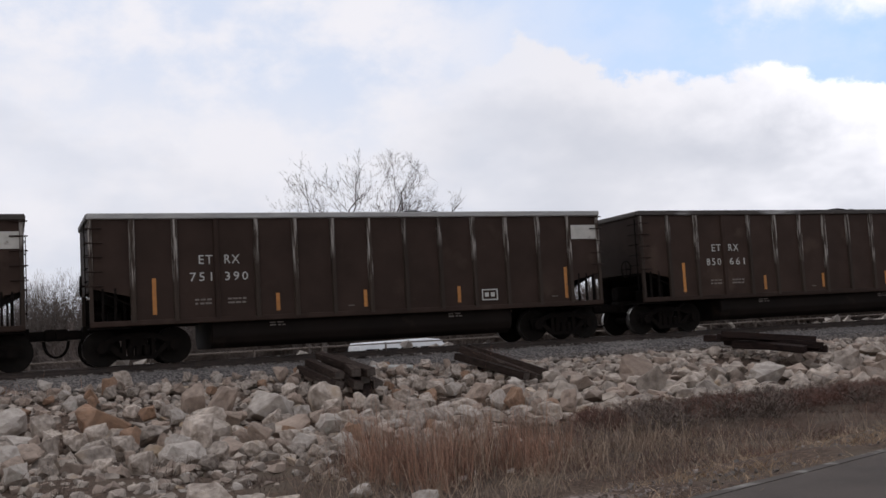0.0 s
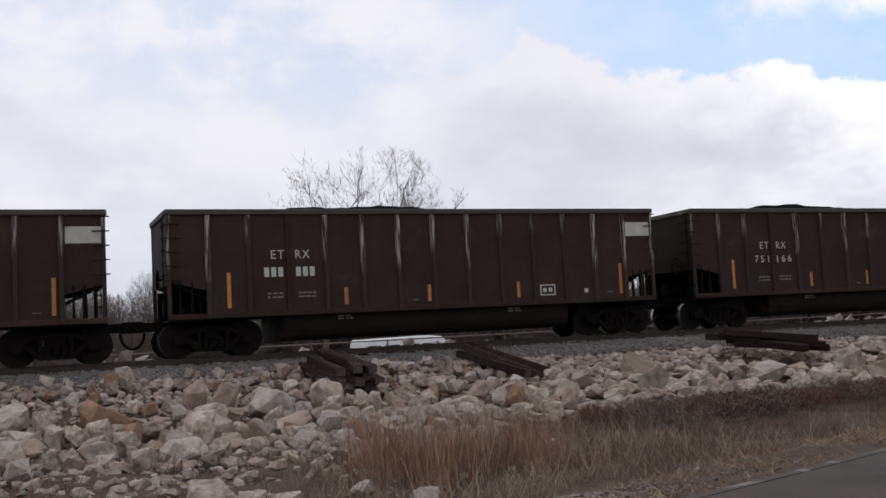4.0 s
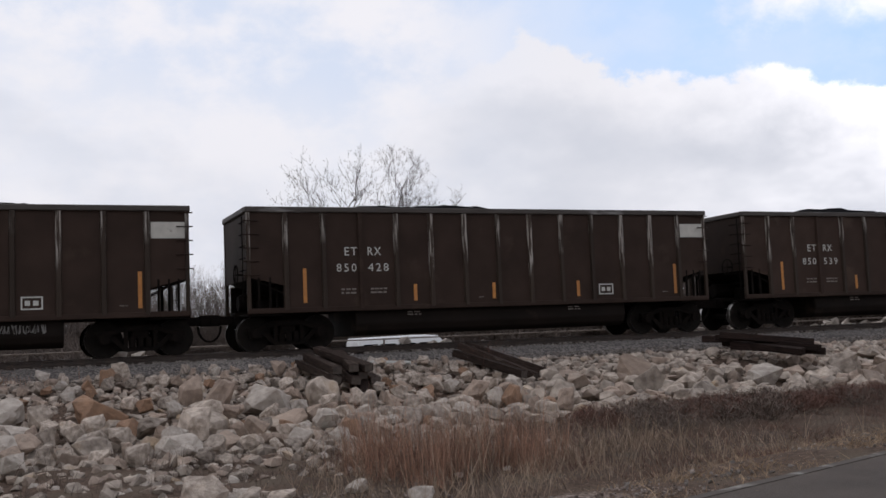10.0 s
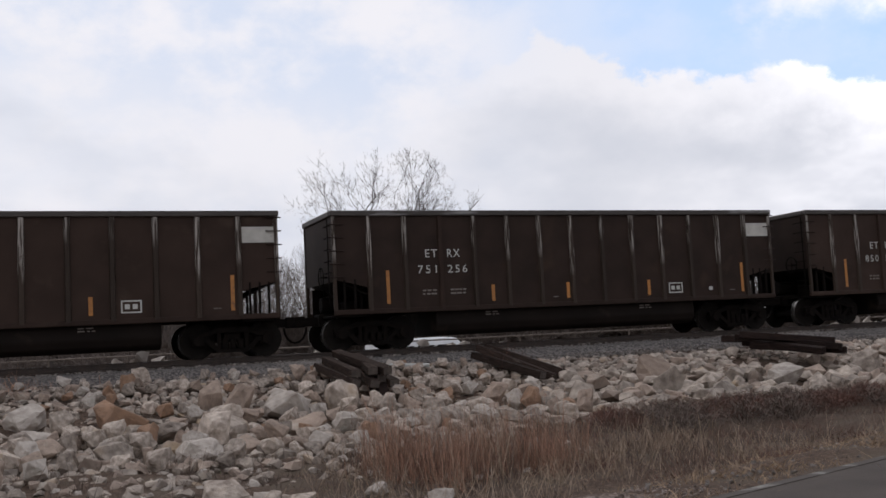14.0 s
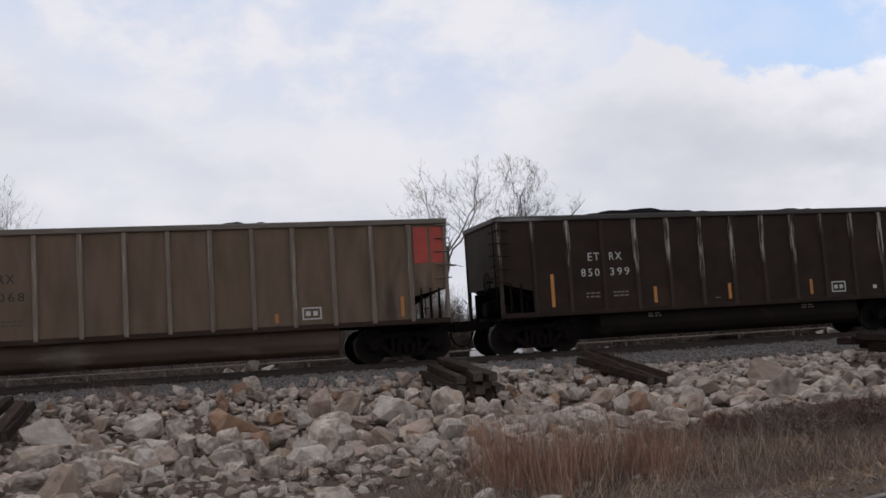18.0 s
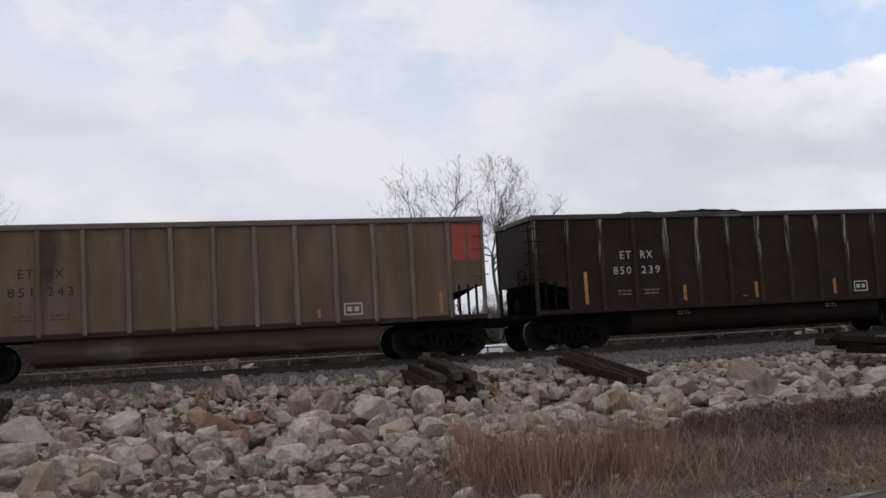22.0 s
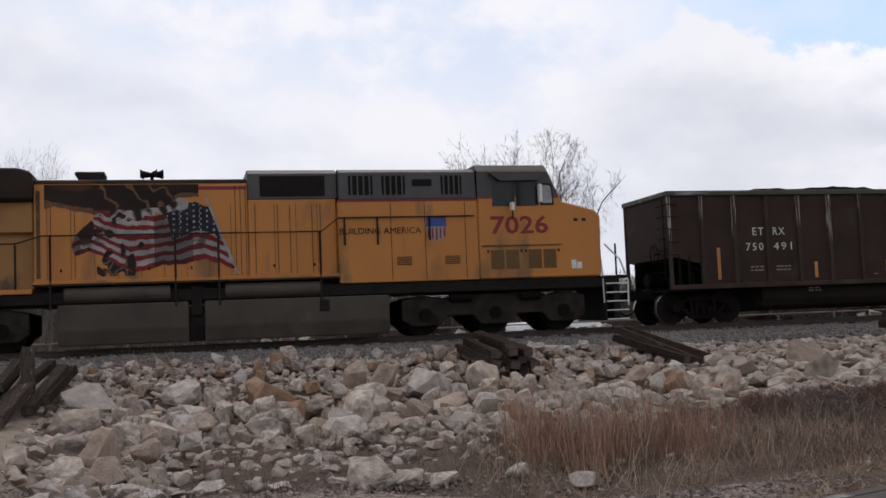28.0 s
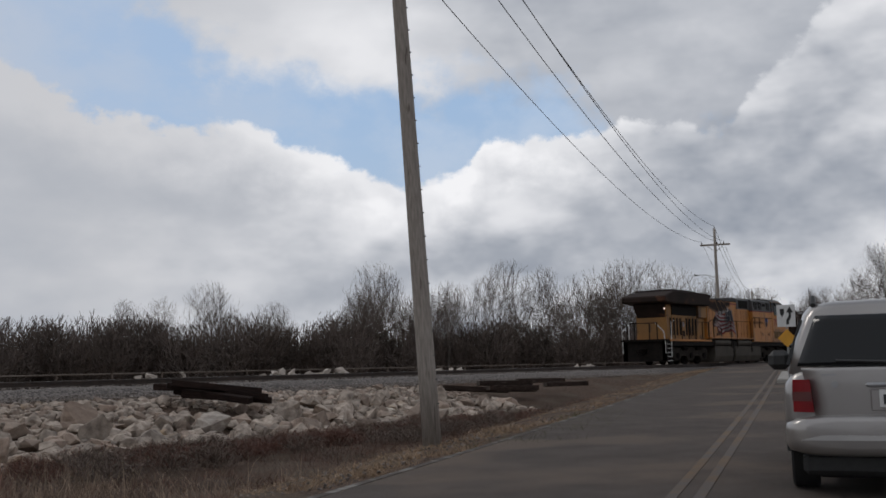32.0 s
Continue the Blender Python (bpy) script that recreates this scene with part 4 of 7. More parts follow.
def make_loco():
    """Origin at the rail under the trailing corner of the last car; x towards the front, so the body lies at negative x."""
    lo = tagged(new("locomotive"), "yellow and grey diesel freight locomotive with a flag mural", "locomotive")
    Y, G, K = M["yellow"], M["loco_grey"], M["loco_black"]
    part("underframe", box(-23.5, -1.6, -1.42, 1.42, 1.14, 1.44, 0.02), K, lo)
    wk = part("walkway", box(-17.0, -9.45, -1.50, 1.50, 1.60, 1.72, 0.015), Y, lo)
    part("walkway", box(-23.3, -17.02, -1.50, 1.50, 1.42, 1.54, 0.015), Y, lo)
    part("walkway_skirt", box(-17.0, -9.47, -1.10, 1.10, 1.10, 1.60), K, lo)
    # cab and nose
    cab = [(-2.10, 1.45), (-2.06, 3.14), (-2.20, 3.30), (-3.18, 3.56), (-3.56, 4.42), (-5.62, 4.42), (-5.62, 1.45)]
    part("cab", prism(cab, -1.50, 1.50, "y", 0.04), Y, lo)
    roof = [(-1.30, 4.42), (-1.05, 4.62), (1.05, 4.62), (1.30, 4.42)]
    part("cab_roof", prism([(y * 1.12, z + 0.004) for y, z in roof], -5.62, -3.54, "x", 0.02), G, lo)
    for x0, x1 in ((-5.35, -4.95), (-4.62, -3.72)):
        part("cab_roof_box", box(x0, x1, -0.62, 0.62, 4.628, 4.70, 0.02), G, lo)
    part("cab_band", prism([(-5.62, 3.70), (-5.62, 4.40), (-3.575, 4.40), (-3.27, 3.70)], -1.506, 1.506), G, lo, "grey band round the cab windows")
    part("red_band", box(-5.62, -5.22, -1.509, 1.509, 3.655, 3.699), M["loco_red"], lo)
    part("red_band", box(-3.58, -3.28, -1.509, 1.509, 3.655, 3.699), M["loco_red"], lo)
    for x0, x1, z0, z1 in ((-5.20, -4.56, 3.44, 4.10), (-4.52, -3.88, 3.44, 4.10)):
        w = part("side_window", box(x0, x1, -1.515, -1.508, z0, z1), M["window"], lo)
        again(w, lo, pose(0, 3.023, 0))
    part("window_rim", prism([(-3.80, 3.46), (-3.42, 3.46), (-3.46, 3.98), (-3.52, 4.06), (-3.80, 4.06)], -1.516, -1.509), K, lo)
    part("side_window", prism([(-3.76, 3.51), (-3.47, 3.51), (-3.50, 3.95), (-3.55, 4.01), (-3.76, 4.01)], -1.521, -1.517), M["pale_pane"], lo, "small bright side window")
    part("sun_visor", prism([(-5.0, 4.12), (-3.9, 4.14), (-3.7, 4.34), (-5.3, 4.34)], -1.66, -1.51), G, lo)
    part("windshield", prism([(-3.20, 3.62), (-3.16, 3.62), (-3.44, 4.28), (-3.48, 4.28)], -1.2, 1.2), M["window"], lo)
    part("mirror", box(-3.90, -3.82, -1.72, -1.54, 3.52, 4.02, 0.01), M["white_rail"], lo, "pale upright mirror")
    part("mirror", box(-4.74, -4.64, -1.76, -1.58, 3.30, 3.52, 0.01), M["white_rail"], lo, "pale square mirror")
    part("mirror_arm", tube([(-4.69, -1.66, 3.32), (-4.62, -1.52, 3.12)], 0.018, 4), K, lo)
    for x in (-2.86, -2.62):
        part("nose_hatch", box(x, x + 0.12, -1.506, -1.501, 3.00, 3.08), M["soot"], lo)
    part("headlight_box", box(-2.72, -2.46, -0.45, 0.45, 3.38, 3.50, 0.03), G, lo)
    part("door_ledge", box(-5.55, -3.25, -1.53, -1.50, 2.34, 2.37), M["yellow_grime"], lo)
    part("nose_latch", box(-2.11, -2.06, -1.35, -1.1, 1.75, 2.7, 0.01), K, lo)
    # lower grilles and doors of the cab side
    for x0 in (-5.36, -4.28):
        fr = part("side_grille", box(x0, x0 + 0.92, -1.512, -1.5, 1.66, 2.28), Y, lo)
        for j in range(2):
            part("mesh_panel", box(x0 + 0.05 + j * 0.43, x0 + 0.43 + j * 0.43, -1.518, -1.512, 1.71, 2.24), M["mesh_yellow"], fr, "fine dirty mesh panel")
            for i in range(8):
                part("grille_slat", box(x0 + 0.06 + j * 0.43, x0 + 0.42 + j * 0.43, -1.524, -1.518, 1.735 + i * 0.064, 1.75 + i * 0.064), M["yellow_grime"], fr)
        for dx in (-0.05, 0.90):
            part("grille_latch", box(x0 + dx, x0 + dx + 0.06, -1.52, -1.505, 2.16, 2.24), M["soot"], fr)
    letters("road_number", "7026", 0.48, M["loco_red"], lo, -5.28, -1.508, 2.69, "large red road number figures", wide=1.66, bold=0.013)
    for k in range(2):
        part("sticker", box(-2.98 + k * 0.16, -2.84 + k * 0.16, -1.506, -1.502, 1.68, 1.92 - 0.06 * k), M["white_rail"], lo, "small white sticker")
    # wide equipment cab behind
    part("equipment_cab", box(-9.45, -5.63, -1.48, 1.48, 1.45, 3.62, 0.02), Y, lo)
    part("red_stripe", box(-9.45, -5.63, -1.487, 1.487, 3.60, 3.66), M["loco_red"], lo)
    up = [(-1.48, 3.66), (-1.42, 4.40), (-1.1, 4.52), (1.1, 4.52), (1.42, 4.40), (1.48, 3.66)]
    part("equipment_roof", prism(up, -9.40, -5.64, "x", 0.02), G, lo)
    for x0, x1 in ((-9.15, -8.50), (-8.25, -7.62), (-6.62, -6.05)):
        v = part("intake_grille", box(x0, x1, -1.47, -1.425, 3.74, 4.30), M["grille"], lo, m=pose(0, 0, 0))
        for i in range(4):
            x = x0 + (i + 0.5) * (x1 - x0) / 4
            part("grille_bar", box(x - 0.02, x + 0.02, -1.49, -1.471, 3.74, 4.30), G, v)
    part("intake_grille", box(-7.42, -6.88, -1.47, -1.43, 4.02, 4.20), M["grille"], lo)
    for x0 in (-7.95, -6.62):
        v = part("louvre", box(x0, x0 + 0.48, -1.486, -1.478, 1.88, 2.14), Y, lo)
        for i in range(5):
            part("louvre_slat", box(x0 + 0.03, x0 + 0.45, -1.498, -1.487, 1.90 + i * 0.048, 1.92 + i * 0.048), M["soot"], v)
    for x in (-8.05, -7.12, -6.0):
        part("door_seam", box(x, x + 0.015, -1.484, -1.479, 1.5, 3.58), M["soot"], lo)
    part("door_panel", box(-7.72, -7.14, -1.49, -1.481, 2.3, 3.5, 0.004), Y, lo)
    letters("slogan", "BUILDING AMERICA", 0.17, K, lo, -9.42, -1.494, 2.74, "dark slogan lettering", wide=2.2)
    sh = [(-0.27, 0.30), (-0.13, 0.36), (0, 0.32), (0.13, 0.36), (0.27, 0.30), (0.28, 0), (0.22, -0.24), (0, -0.36), (-0.22, -0.24), (-0.28, 0)]
    s = part("shield", prism(sh, -1.488, -1.482), M["flag_white"], lo, "shield emblem in blue, red and white", pose(-6.8, 0, 2.86))
    part("shield_top", prism([(-0.27, 0.30), (-0.13, 0.36), (0, 0.32), (0.13, 0.36), (0.27, 0.30), (0.28, 0.05), (-0.28, 0.05)], -1.492, -1.489), M["shield_blue"], s)
    for i in range(5):
        x = -0.22 + i * 0.11
        part("shield_bar", box(x - 0.022, x + 0.022, -1.492, -1.489, -0.22 - 0.1 * (1 - abs(x) / 0.25), 0.02), M["loco_red"], s)
    # long hood
    part("hood", box(-11.77, -9.46, -1.22, 1.22, 1.72, 3.72, 0.02), Y, lo)
    part("hood_top", prism([(-1.22, 3.724), (-1.22, 4.40), (-0.95, 4.54), (0.95, 4.54), (1.22, 4.40), (1.22, 3.724)], -11.77, -9.42, "x", 0.02), G, lo)
    part("brake_grille", box(-11.45, -9.75, -1.235, -1.2, 3.80, 4.34), M["grille"], lo)
    part("hood", box(-17.0, -11.78, -1.22, 1.22, 1.72, 4.16, 0.02), Y, lo)
    part("red_stripe", box(-13.55, -11.80, -1.2265, -1.2215, 3.99, 4.08), M["loco_red"], lo)
    part("hood_top", prism([(-1.22, 4.164), (-1.16, 4.26), (-0.9, 4.31), (0.9, 4.31), (1.16, 4.26), (1.22, 4.164)], -17.0, -11.79, "x", 0.01), M["soot"], lo)
    for i in range(13):
        x = -16.7 + i * 0.56
        if -12.0 < x < -11.6:
            continue
        part("door_seam", box(x, x + 0.014, -1.2265, -1.222, 1.76, 3.6), M["yellow_grime"], lo)
    for i in range(7):
        x = -16.4 + i * 1.05
        part("latch", box(x, x + 0.05, -1.24, -1.221, 1.95, 2.02), K, lo)
    part("exhaust_stack", prism([(-16.02, 4.28), (-16.02, 4.46), (-16.10, 4.50), (-16.10, 4.60), (-15.36, 4.60), (-15.36, 4.50), (-15.42, 4.46), (-15.42, 4.28)], -0.4, 0.4, "y", 0.02), M["soot"], lo)
    hn = tube([(-14.19, 0, 4.28), (-14.19, 0, 4.58)], 0.045, 6)
    tube([(-14.45, 0, 4.56), (-13.93, 0, 4.56)], 0.05, 6, hn)
    for dx, dy in ((-0.30, -0.1), (0.30, -0.1), (-0.26, 0.12), (0.28, 0.12), (0.14, -0.2)):
        tube([(-14.19, dy, 4.57), (-14.19 + dx * 0.7, dy, 4.58), (-14.19 + dx, dy, 4.58)], 0.04, 8, hn, 0.12)
    part("horn", hn, K, lo, "black multi-chime air horn")
    paint_mural(lo)
    part("mural_pole", prism([(-12.86, 3.78), (-12.80, 3.78), (-12.02, 1.80), (-12.10, 1.80)], -1.236, -1.231), M["flag_white"], lo, "pale painted flagpole")
    for k in range(3):
        part("hood_seam", box(-12.10 + 0.13 * k, -12.085 + 0.13 * k, -1.2265, -1.222, 1.76, 4.1), M["soot"], lo)
    part("sand_hatch", box(-16.95, -16.85, -1.2265, -1.222, 1.80, 4.0), M["yellow_grime"], lo)
    for x in (-16.62, -16.05, -11.6, -11.02, -10.7, -10.12, -9.9):
        part("door_frame", box(x, x + 0.02, -1.2285, -1.2225, 1.78, 3.58), M["yellow_grime"], lo)
    part("walkway_grime", box(-17.0, -9.47, -1.504, -1.500, 1.60, 1.645), M["soot"], lo)
    # rear radiator section
    part("rear_hood", box(-22.70, -17.01, -1.02, 1.02, 1.54, 3.69, 0.02), M["yellow_dirty"], lo)
    part("radiator_grille", box(-22.0, -18.3, -1.06, 1.06, 3.05, 3.68), M["grille"], lo)
    part("air_box", box(-18.28, -17.02, -1.20, 1.20, 2.95, 3.73, 0.03), M["yellow_dirty"], lo)
    rad = [(-23.72, 3.80), (-23.72, 4.16), (-22.3, 4.54), (-17.35, 4.54), (-17.0, 4.44), (-17.0, 3.74), (-22.6, 3.70)]
    part("radiator_housing", prism(rad, -1.48, 1.48, "y", 0.06), M["soot"], lo, "wide sooty overhanging radiator housing")
    part("radiator_top", box(-22.2, -18.6, -1.25, 1.25, 4.545, 4.63, 0.03), M["soot"], lo)
    part("rear_support", prism([(-22.70, 3.7), (-23.25, 3.7), (-22.70, 2.9)], -0.95, 0.95), M["soot"], lo)
    for i in range(9):
        x = -22.3 + i * 0.47
        if i == 4:
            part("round_fan", disc(0.17, -1.05, -1.022, 18, None, x + 0.1, 2.5), M["flag_white"], lo, "pale round fan cover")
            part("vent", box(x - 0.12, x + 0.3, -1.035, -1.022, 1.75, 2.1), M["grille"], lo)
            continue
        part("tall_vent", box(x, x + 0.24, -1.035, -1.022, 1.80, 2.88), M["grille"], lo)
        part("vent_post", box(x + 0.29, x + 0.40, -1.05, -1.022, 1.66, 2.96), M["yellow_dirty"], lo)
    part("rear_light", disc(0.055, -0.99, -0.945, 14, None, -22.86, 3.42), M["marker_light"], lo, "small lit marker lamp")
    part("vent_cornice", box(-22.66, -17.02, -1.07, -1.022, 2.98, 3.04), M["yellow_dirty"], lo)
    part("vent_sill", box(-22.66, -17.02, -1.08, -1.022, 1.56, 1.64), M["yellow_dirty"], lo)
    # tank, reservoirs, running gear
    tank = [(-1.46, 1.12), (-1.46, 0.48), (-1.34, 0.10), (1.34, 0.10), (1.46, 0.48), (1.46, 1.12)]
    part("fuel_tank", prism(tank, -16.45, -13.32, "x", 0.03), M["tank"], lo)
    part("fuel_tank", prism(tank, -12.92, -8.15, "x", 0.03), M["tank"], lo)
    part("fuel_tank", prism([(y * 0.93, 1.0 if z > 1 else z) for y, z in tank], -13.32, -12.92, "x"), K, lo)
    for x0, x1 in ((-16.3, -13.75), (-12.4, -9.95)):
        part("air_reservoir", prism([(-1.30 + 0.20 * math.cos(a * math.tau / 16), 1.36 + 0.20 * math.sin(a * math.tau / 16)) for a in range(16)], x0, x1, "x", 0.03), M["tank"], lo, smooth_faces=False)
    part("valve_gear", box(-13.25, -12.98, -1.45, -1.2, 0.75, 1.5, 0.03), K, lo)
    part("filler", box(-10.0, -9.75, -1.49, -1.46, 0.75, 1.05, 0.01), K, lo)
    for cx in (-5.15, -19.75):
        tr = part("truck", box(-2.0, 2.0, -0.95, 0.95, 0.5, 0.95, 0.03), M["under"], lo, m=pose(cx, 0, 0))
        fp = [(-2.62, 0.42), (-2.62, 0.95), (-2.1, 1.08), (-1.2, 0.95), (-0.7, 1.08), (0.7, 1.08), (1.2, 0.95), (2.1, 1.08), (2.62, 0.95), (2.62, 0.42), (2.35, 0.24), (1.6, 0.24),
              (1.35, 0.50), (0.65, 0.50), (0.4, 0.24), (-0.4, 0.24), (-0.65, 0.50), (-1.35, 0.50), (-1.6, 0.24), (-2.35, 0.24)]
        f = part("side_frame", prism(fp, -0.07, 0.07, "y", 0.03), M["truck_grime"], tr, m=pose(0, -1.12, 0))
        again(f, tr, pose(0, 1.12, 0))
        for dx in (-1.98, 0.0, 1.98):
            part("wheelset", wheelset_mesh(0.53), M["wheel"], tr, m=pose(dx, 0, 0.53))
            c = part("bearing_cap", disc(0.17, -1.27, -1.19, 14), M["under"], tr, m=pose(dx, 0, 0.55))
            again(c, tr, pose(dx, 2.46, 0.55))
        for dx in (-1.0, 1.0):
            part("brake_cylinder", prism([(-1.24 + 0.12 * math.cos(a * math.tau / 12), 0.98 + 0.12 * math.sin(a * math.tau / 12)) for a in range(12)], dx - 0.3, dx + 0.3, "x", 0.02), M["under"], tr)
    part("pilot", box(-1.75, -1.55, -1.45, 1.45, 0.2, 1.44, 0.03), K, lo)
    part("pilot", box(-23.75, -23.5, -1.45, 1.45, 0.2, 1.5, 0.03), K, lo)
    part("coupler", box(-1.6, -0.8, -0.13, 0.13, 0.70, 0.98, 0.04), M["under"], lo)
    part("coupler", box(-24.4, -23.6, -0.13, 0.13, 0.70, 0.98, 0.04), M["under"], lo)
    part("front_deck", box(-2.14, -1.3, -1.45, 1.45, 1.38, 1.46, 0.01), K, lo)
    part("rear_deck", box(-24.1, -23.05, -1.45, 1.45, 1.42, 1.54, 0.01), K, lo)
    # stairs and handrails
    for x0, sgn in ((-1.98, 1), (-23.72, 1)):
        for yy in (-1.47, 1.15):
            st = part("stairwell", box(x0 - 0.03, x0 + 0.0, yy, yy + 0.32, 0.2, 1.4), K, lo)
            for i in range(5):
                part("step", box(x0, x0 + 0.66, yy - 0.02, yy + 0.30, 0.22 + i * 0.25, 0.25 + i * 0.25), M["white_rail"], st)
    def rail_of(pts, r=0.022, mat=M["soot"], nm="handrail"):
        part(nm, tube(pts, r, 6), mat, lo)
    rail_of([(-23.0, -1.46, 2.62), (-17.4, -1.46, 2.66), (-16.8, -1.46, 2.84), (-9.9, -1.46, 2.84), (-9.45, -1.53, 3.18), (-5.75, -1.56, 3.18)])
    for x, z0, z1 in [(-22.6 + 1.04 * i, 1.54, 2.63) for i in range(6)] + [(-16.6, 1.0, 2.84), (-13.62, 1.0, 2.84), (-12.55, 1.0, 2.84), (-9.95, 1.0, 2.84)] + [(-9.3, 2.45, 3.18), (-8.42, 2.45, 3.18), (-7.0, 2.55, 3.18)]:
        part("stanchion", tube([(x, -1.48 if x < -9.5 else -1.55, z0), (x, -1.48 if x < -9.5 else -1.55, z1)], 0.028, 6), M["soot"], lo)
    rail_of([(-23.0, 1.46, 2.62), (-9.6, 1.46, 2.84)])
    for yy in (-1.42, 1.42):
        rail_of([(-1.30, yy, 0.6), (-1.28, yy, 1.3), (-1.5, yy, 1.9), (-1.95, yy, 2.35)], 0.025, M["white_rail"])
        rail_of([(-2.02, yy, 0.7), (-2.05, yy, 1.6), (-2.1, yy, 2.2)], 0.025, M["white_rail"])
        rail_of([(-23.02, yy, 0.5), (-22.98, yy, 1.6), (-22.95, yy, 2.62), (-22.5, yy, 2.66)], 0.028, M["white_rail"])
        rail_of([(-23.85, yy, 0.7), (-23.85, yy, 1.3), (-23.98, yy * 0.98, 2.0), (-24.05, yy * 0.6, 2.55)], 0.028, M["white_rail"])
    for yy in (-1.0, -0.5, 0.5, 1.0):
        part("end_post", tube([(-24.05, yy, 1.5), (-24.05, yy, 2.55)], 0.035, 6), K, lo)
    rail_of([(-24.05, -1.0, 2.52), (-24.05, 1.0, 2.52)], 0.03, K)
    for yy in (-0.8, 0.8):
        part("end_post", tube([(-1.35, yy, 1.45), (-1.35, yy, 2.4)], 0.03, 6), K, lo)
    hs = [(-24.35, -0.3 + 0.1 * i, 0.9 - 0.35 * math.sin(i * math.pi / 6)) for i in range(7)]
    part("air_hose", tube(hs, 0.03, 6), M["under"], lo)
    return lo


def paint_mural(lo):
    """A wind-blown flag with a bird before it, half buried under soot, laid on the hood in small flat squares."""
    cell, x0, z0 = 0.02, -16.75, 1.82
    cols, rows = int(4.95 / cell), int(2.34 / cell)
    verts = [(x0 + i * cell, -1.2295, z0 + j * cell) for j in range(rows + 1) for i in range(cols + 1)]
    faces, which = [], []
    for j in range(rows):
        for i in range(cols):
            x, z = x0 + (i + 0.5) * cell, z0 + (j + 0.5) * cell
            n1, n2 = noise.noise((x * 1.5, z * 1.5, 3.0)), noise.noise((x * 5.0, z * 4.0, 8.0))
            u = (x + 16.25) / 3.75
            pole_x = -12.83 + (3.78 - z) * 0.385
            wave = 0.20 * math.sin(u * 8.6 + 0.5) * (1.05 - 0.45 * u) + 0.05 * math.sin(u * 17 + z * 2) - 0.10 * u
            hi = 3.40 + 0.22 * u + 0.05 * n2
            lo_edge = 2.22 - 0.12 * u + 0.04 * n2
            left_edge = -16.12 + 0.18 * abs((z - 2.6) / 0.6) + 0.40 * smooth(2.75, 3.5, z)
            v = (z - wave - lo_edge) / (hi - lo_edge)
            fold = math.sin(u * 8.6 + 1.9)
            m = None
            if left_edge < x < pole_x - 0.03 and 0 < v < 1:
                band = int(v * 10.99)
                m = (0 if band % 2 == 0 else 1) if fold < 0.45 else (5 if band % 2 == 0 else 6)
                if x > -13.72 - 0.25 * (v - 0.6) and v > 0.48:
                    m = 2
                    if (x * 6.0) % 1 < 0.30 and (z * 7.0 + 0.5 * int(x * 6.0)) % 1 < 0.34:
                        m = 1
            # the bird: pale head, spread dark wing with light feather edges
            hx, hz = (x + 13.46) / 0.19, (z - 3.62) / 0.16
            if hx * hx + hz * hz < 1:
                m = 1
            back = 3.40 + 0.20 * max(0.0, x + 14.6)
            if -15.20 < x < -13.5 and back - 0.16 + 0.12 * n2 < z < back + 0.08 + 0.12 * n1:
                m = 1 if n2 > 0.05 else 3 if n2 < -0.15 else 6
            wing = z - back - 0.08 - 0.12 * n1
            if -15.6 < x < -13.6 and wing >= 0 and z < 4.15:
                m = 3 if math.sin(x * 9 + z * 5 + 6 * n1 + 3 * n2) < 0.80 else 4
            # soot burnt down from the stack and a scorched patch low down
            soot = z - (3.88 - 0.36 * math.exp(-((x + 15.2) / 1.0) ** 2) + 0.20 * n1 + 0.07 * n2)
            if x < -13.0 and m is None and soot > -0.16:
                m = 3 if soot + 0.12 * n2 > 0 else 4
            scorch = ((x + 15.0) / 0.46) ** 2 + ((z - 2.08) / 0.42) ** 2 + 1.1 * n2
            if scorch < 0.9 and not (m is not None and n1 > 0.1):
                m = 3 if n2 < 0.0 else 4 if n1 < 0.1 else 6
            if m is not None and m not in (3, 4) and x < -14.3 and n1 * 0.8 + n2 * 0.6 > 0.30:
                m = 3
            if m is None:
                continue
            a = j * (cols + 1) + i
            faces.append((a, a + 1, a + cols + 2, a + cols + 1))
            which.append(m)
    ob = raw("mural", verts, faces, [M[k] for k in ("flag_red", "flag_white", "flag_blue", "soot", "scorched", "flag_red_dull", "flag_white_dull")], lo)
    ob.data.polygons.foreach_set("material_index", which)
    return tagged(ob, "sooty painted mural of a waving striped flag and a bird")


LOCO = make_loco()

# ---- discarded sleepers lying on the bank ----


M["char"] = material("charred_timber", (0.034, 0.021, 0.017), (0.016, 0.011, 0.010), 3, 0.9, 0, 0.8, 30, (0.07, 0.055, 0.046), 0.64, 2.0, (1.2, 9, 9), vary=0.25, spec=0.1)


def lay_timbers(ends, label, group="discarded sleepers", mat=None):
    """Each timber is a thing of its own, from its lower end to its upper end."""
    for i, (x0, y0, z0, x1, y1, z1) in enumerate(ends):
        a, b = Vector((x0, y0, z0)), Vector((x1, y1, z1))
        d = (b - a).normalized()
        side = d.cross(Vector((0, 0, 1))).normalized()
        up = side.cross(d)
        m = Matrix((d, -side, up)).transposed().to_4x4()
        m.translation = (a + b) / 2
        ob = timber("railway_sleeper", max(1.2, (b - a).length), None, m @ pose(0, 0, 0, random.uniform(-12, 12)))
        if mat:
            ob.data.materials[0] = ob.data.materials[1] = mat
        tagged(ob, label, "timber", group)


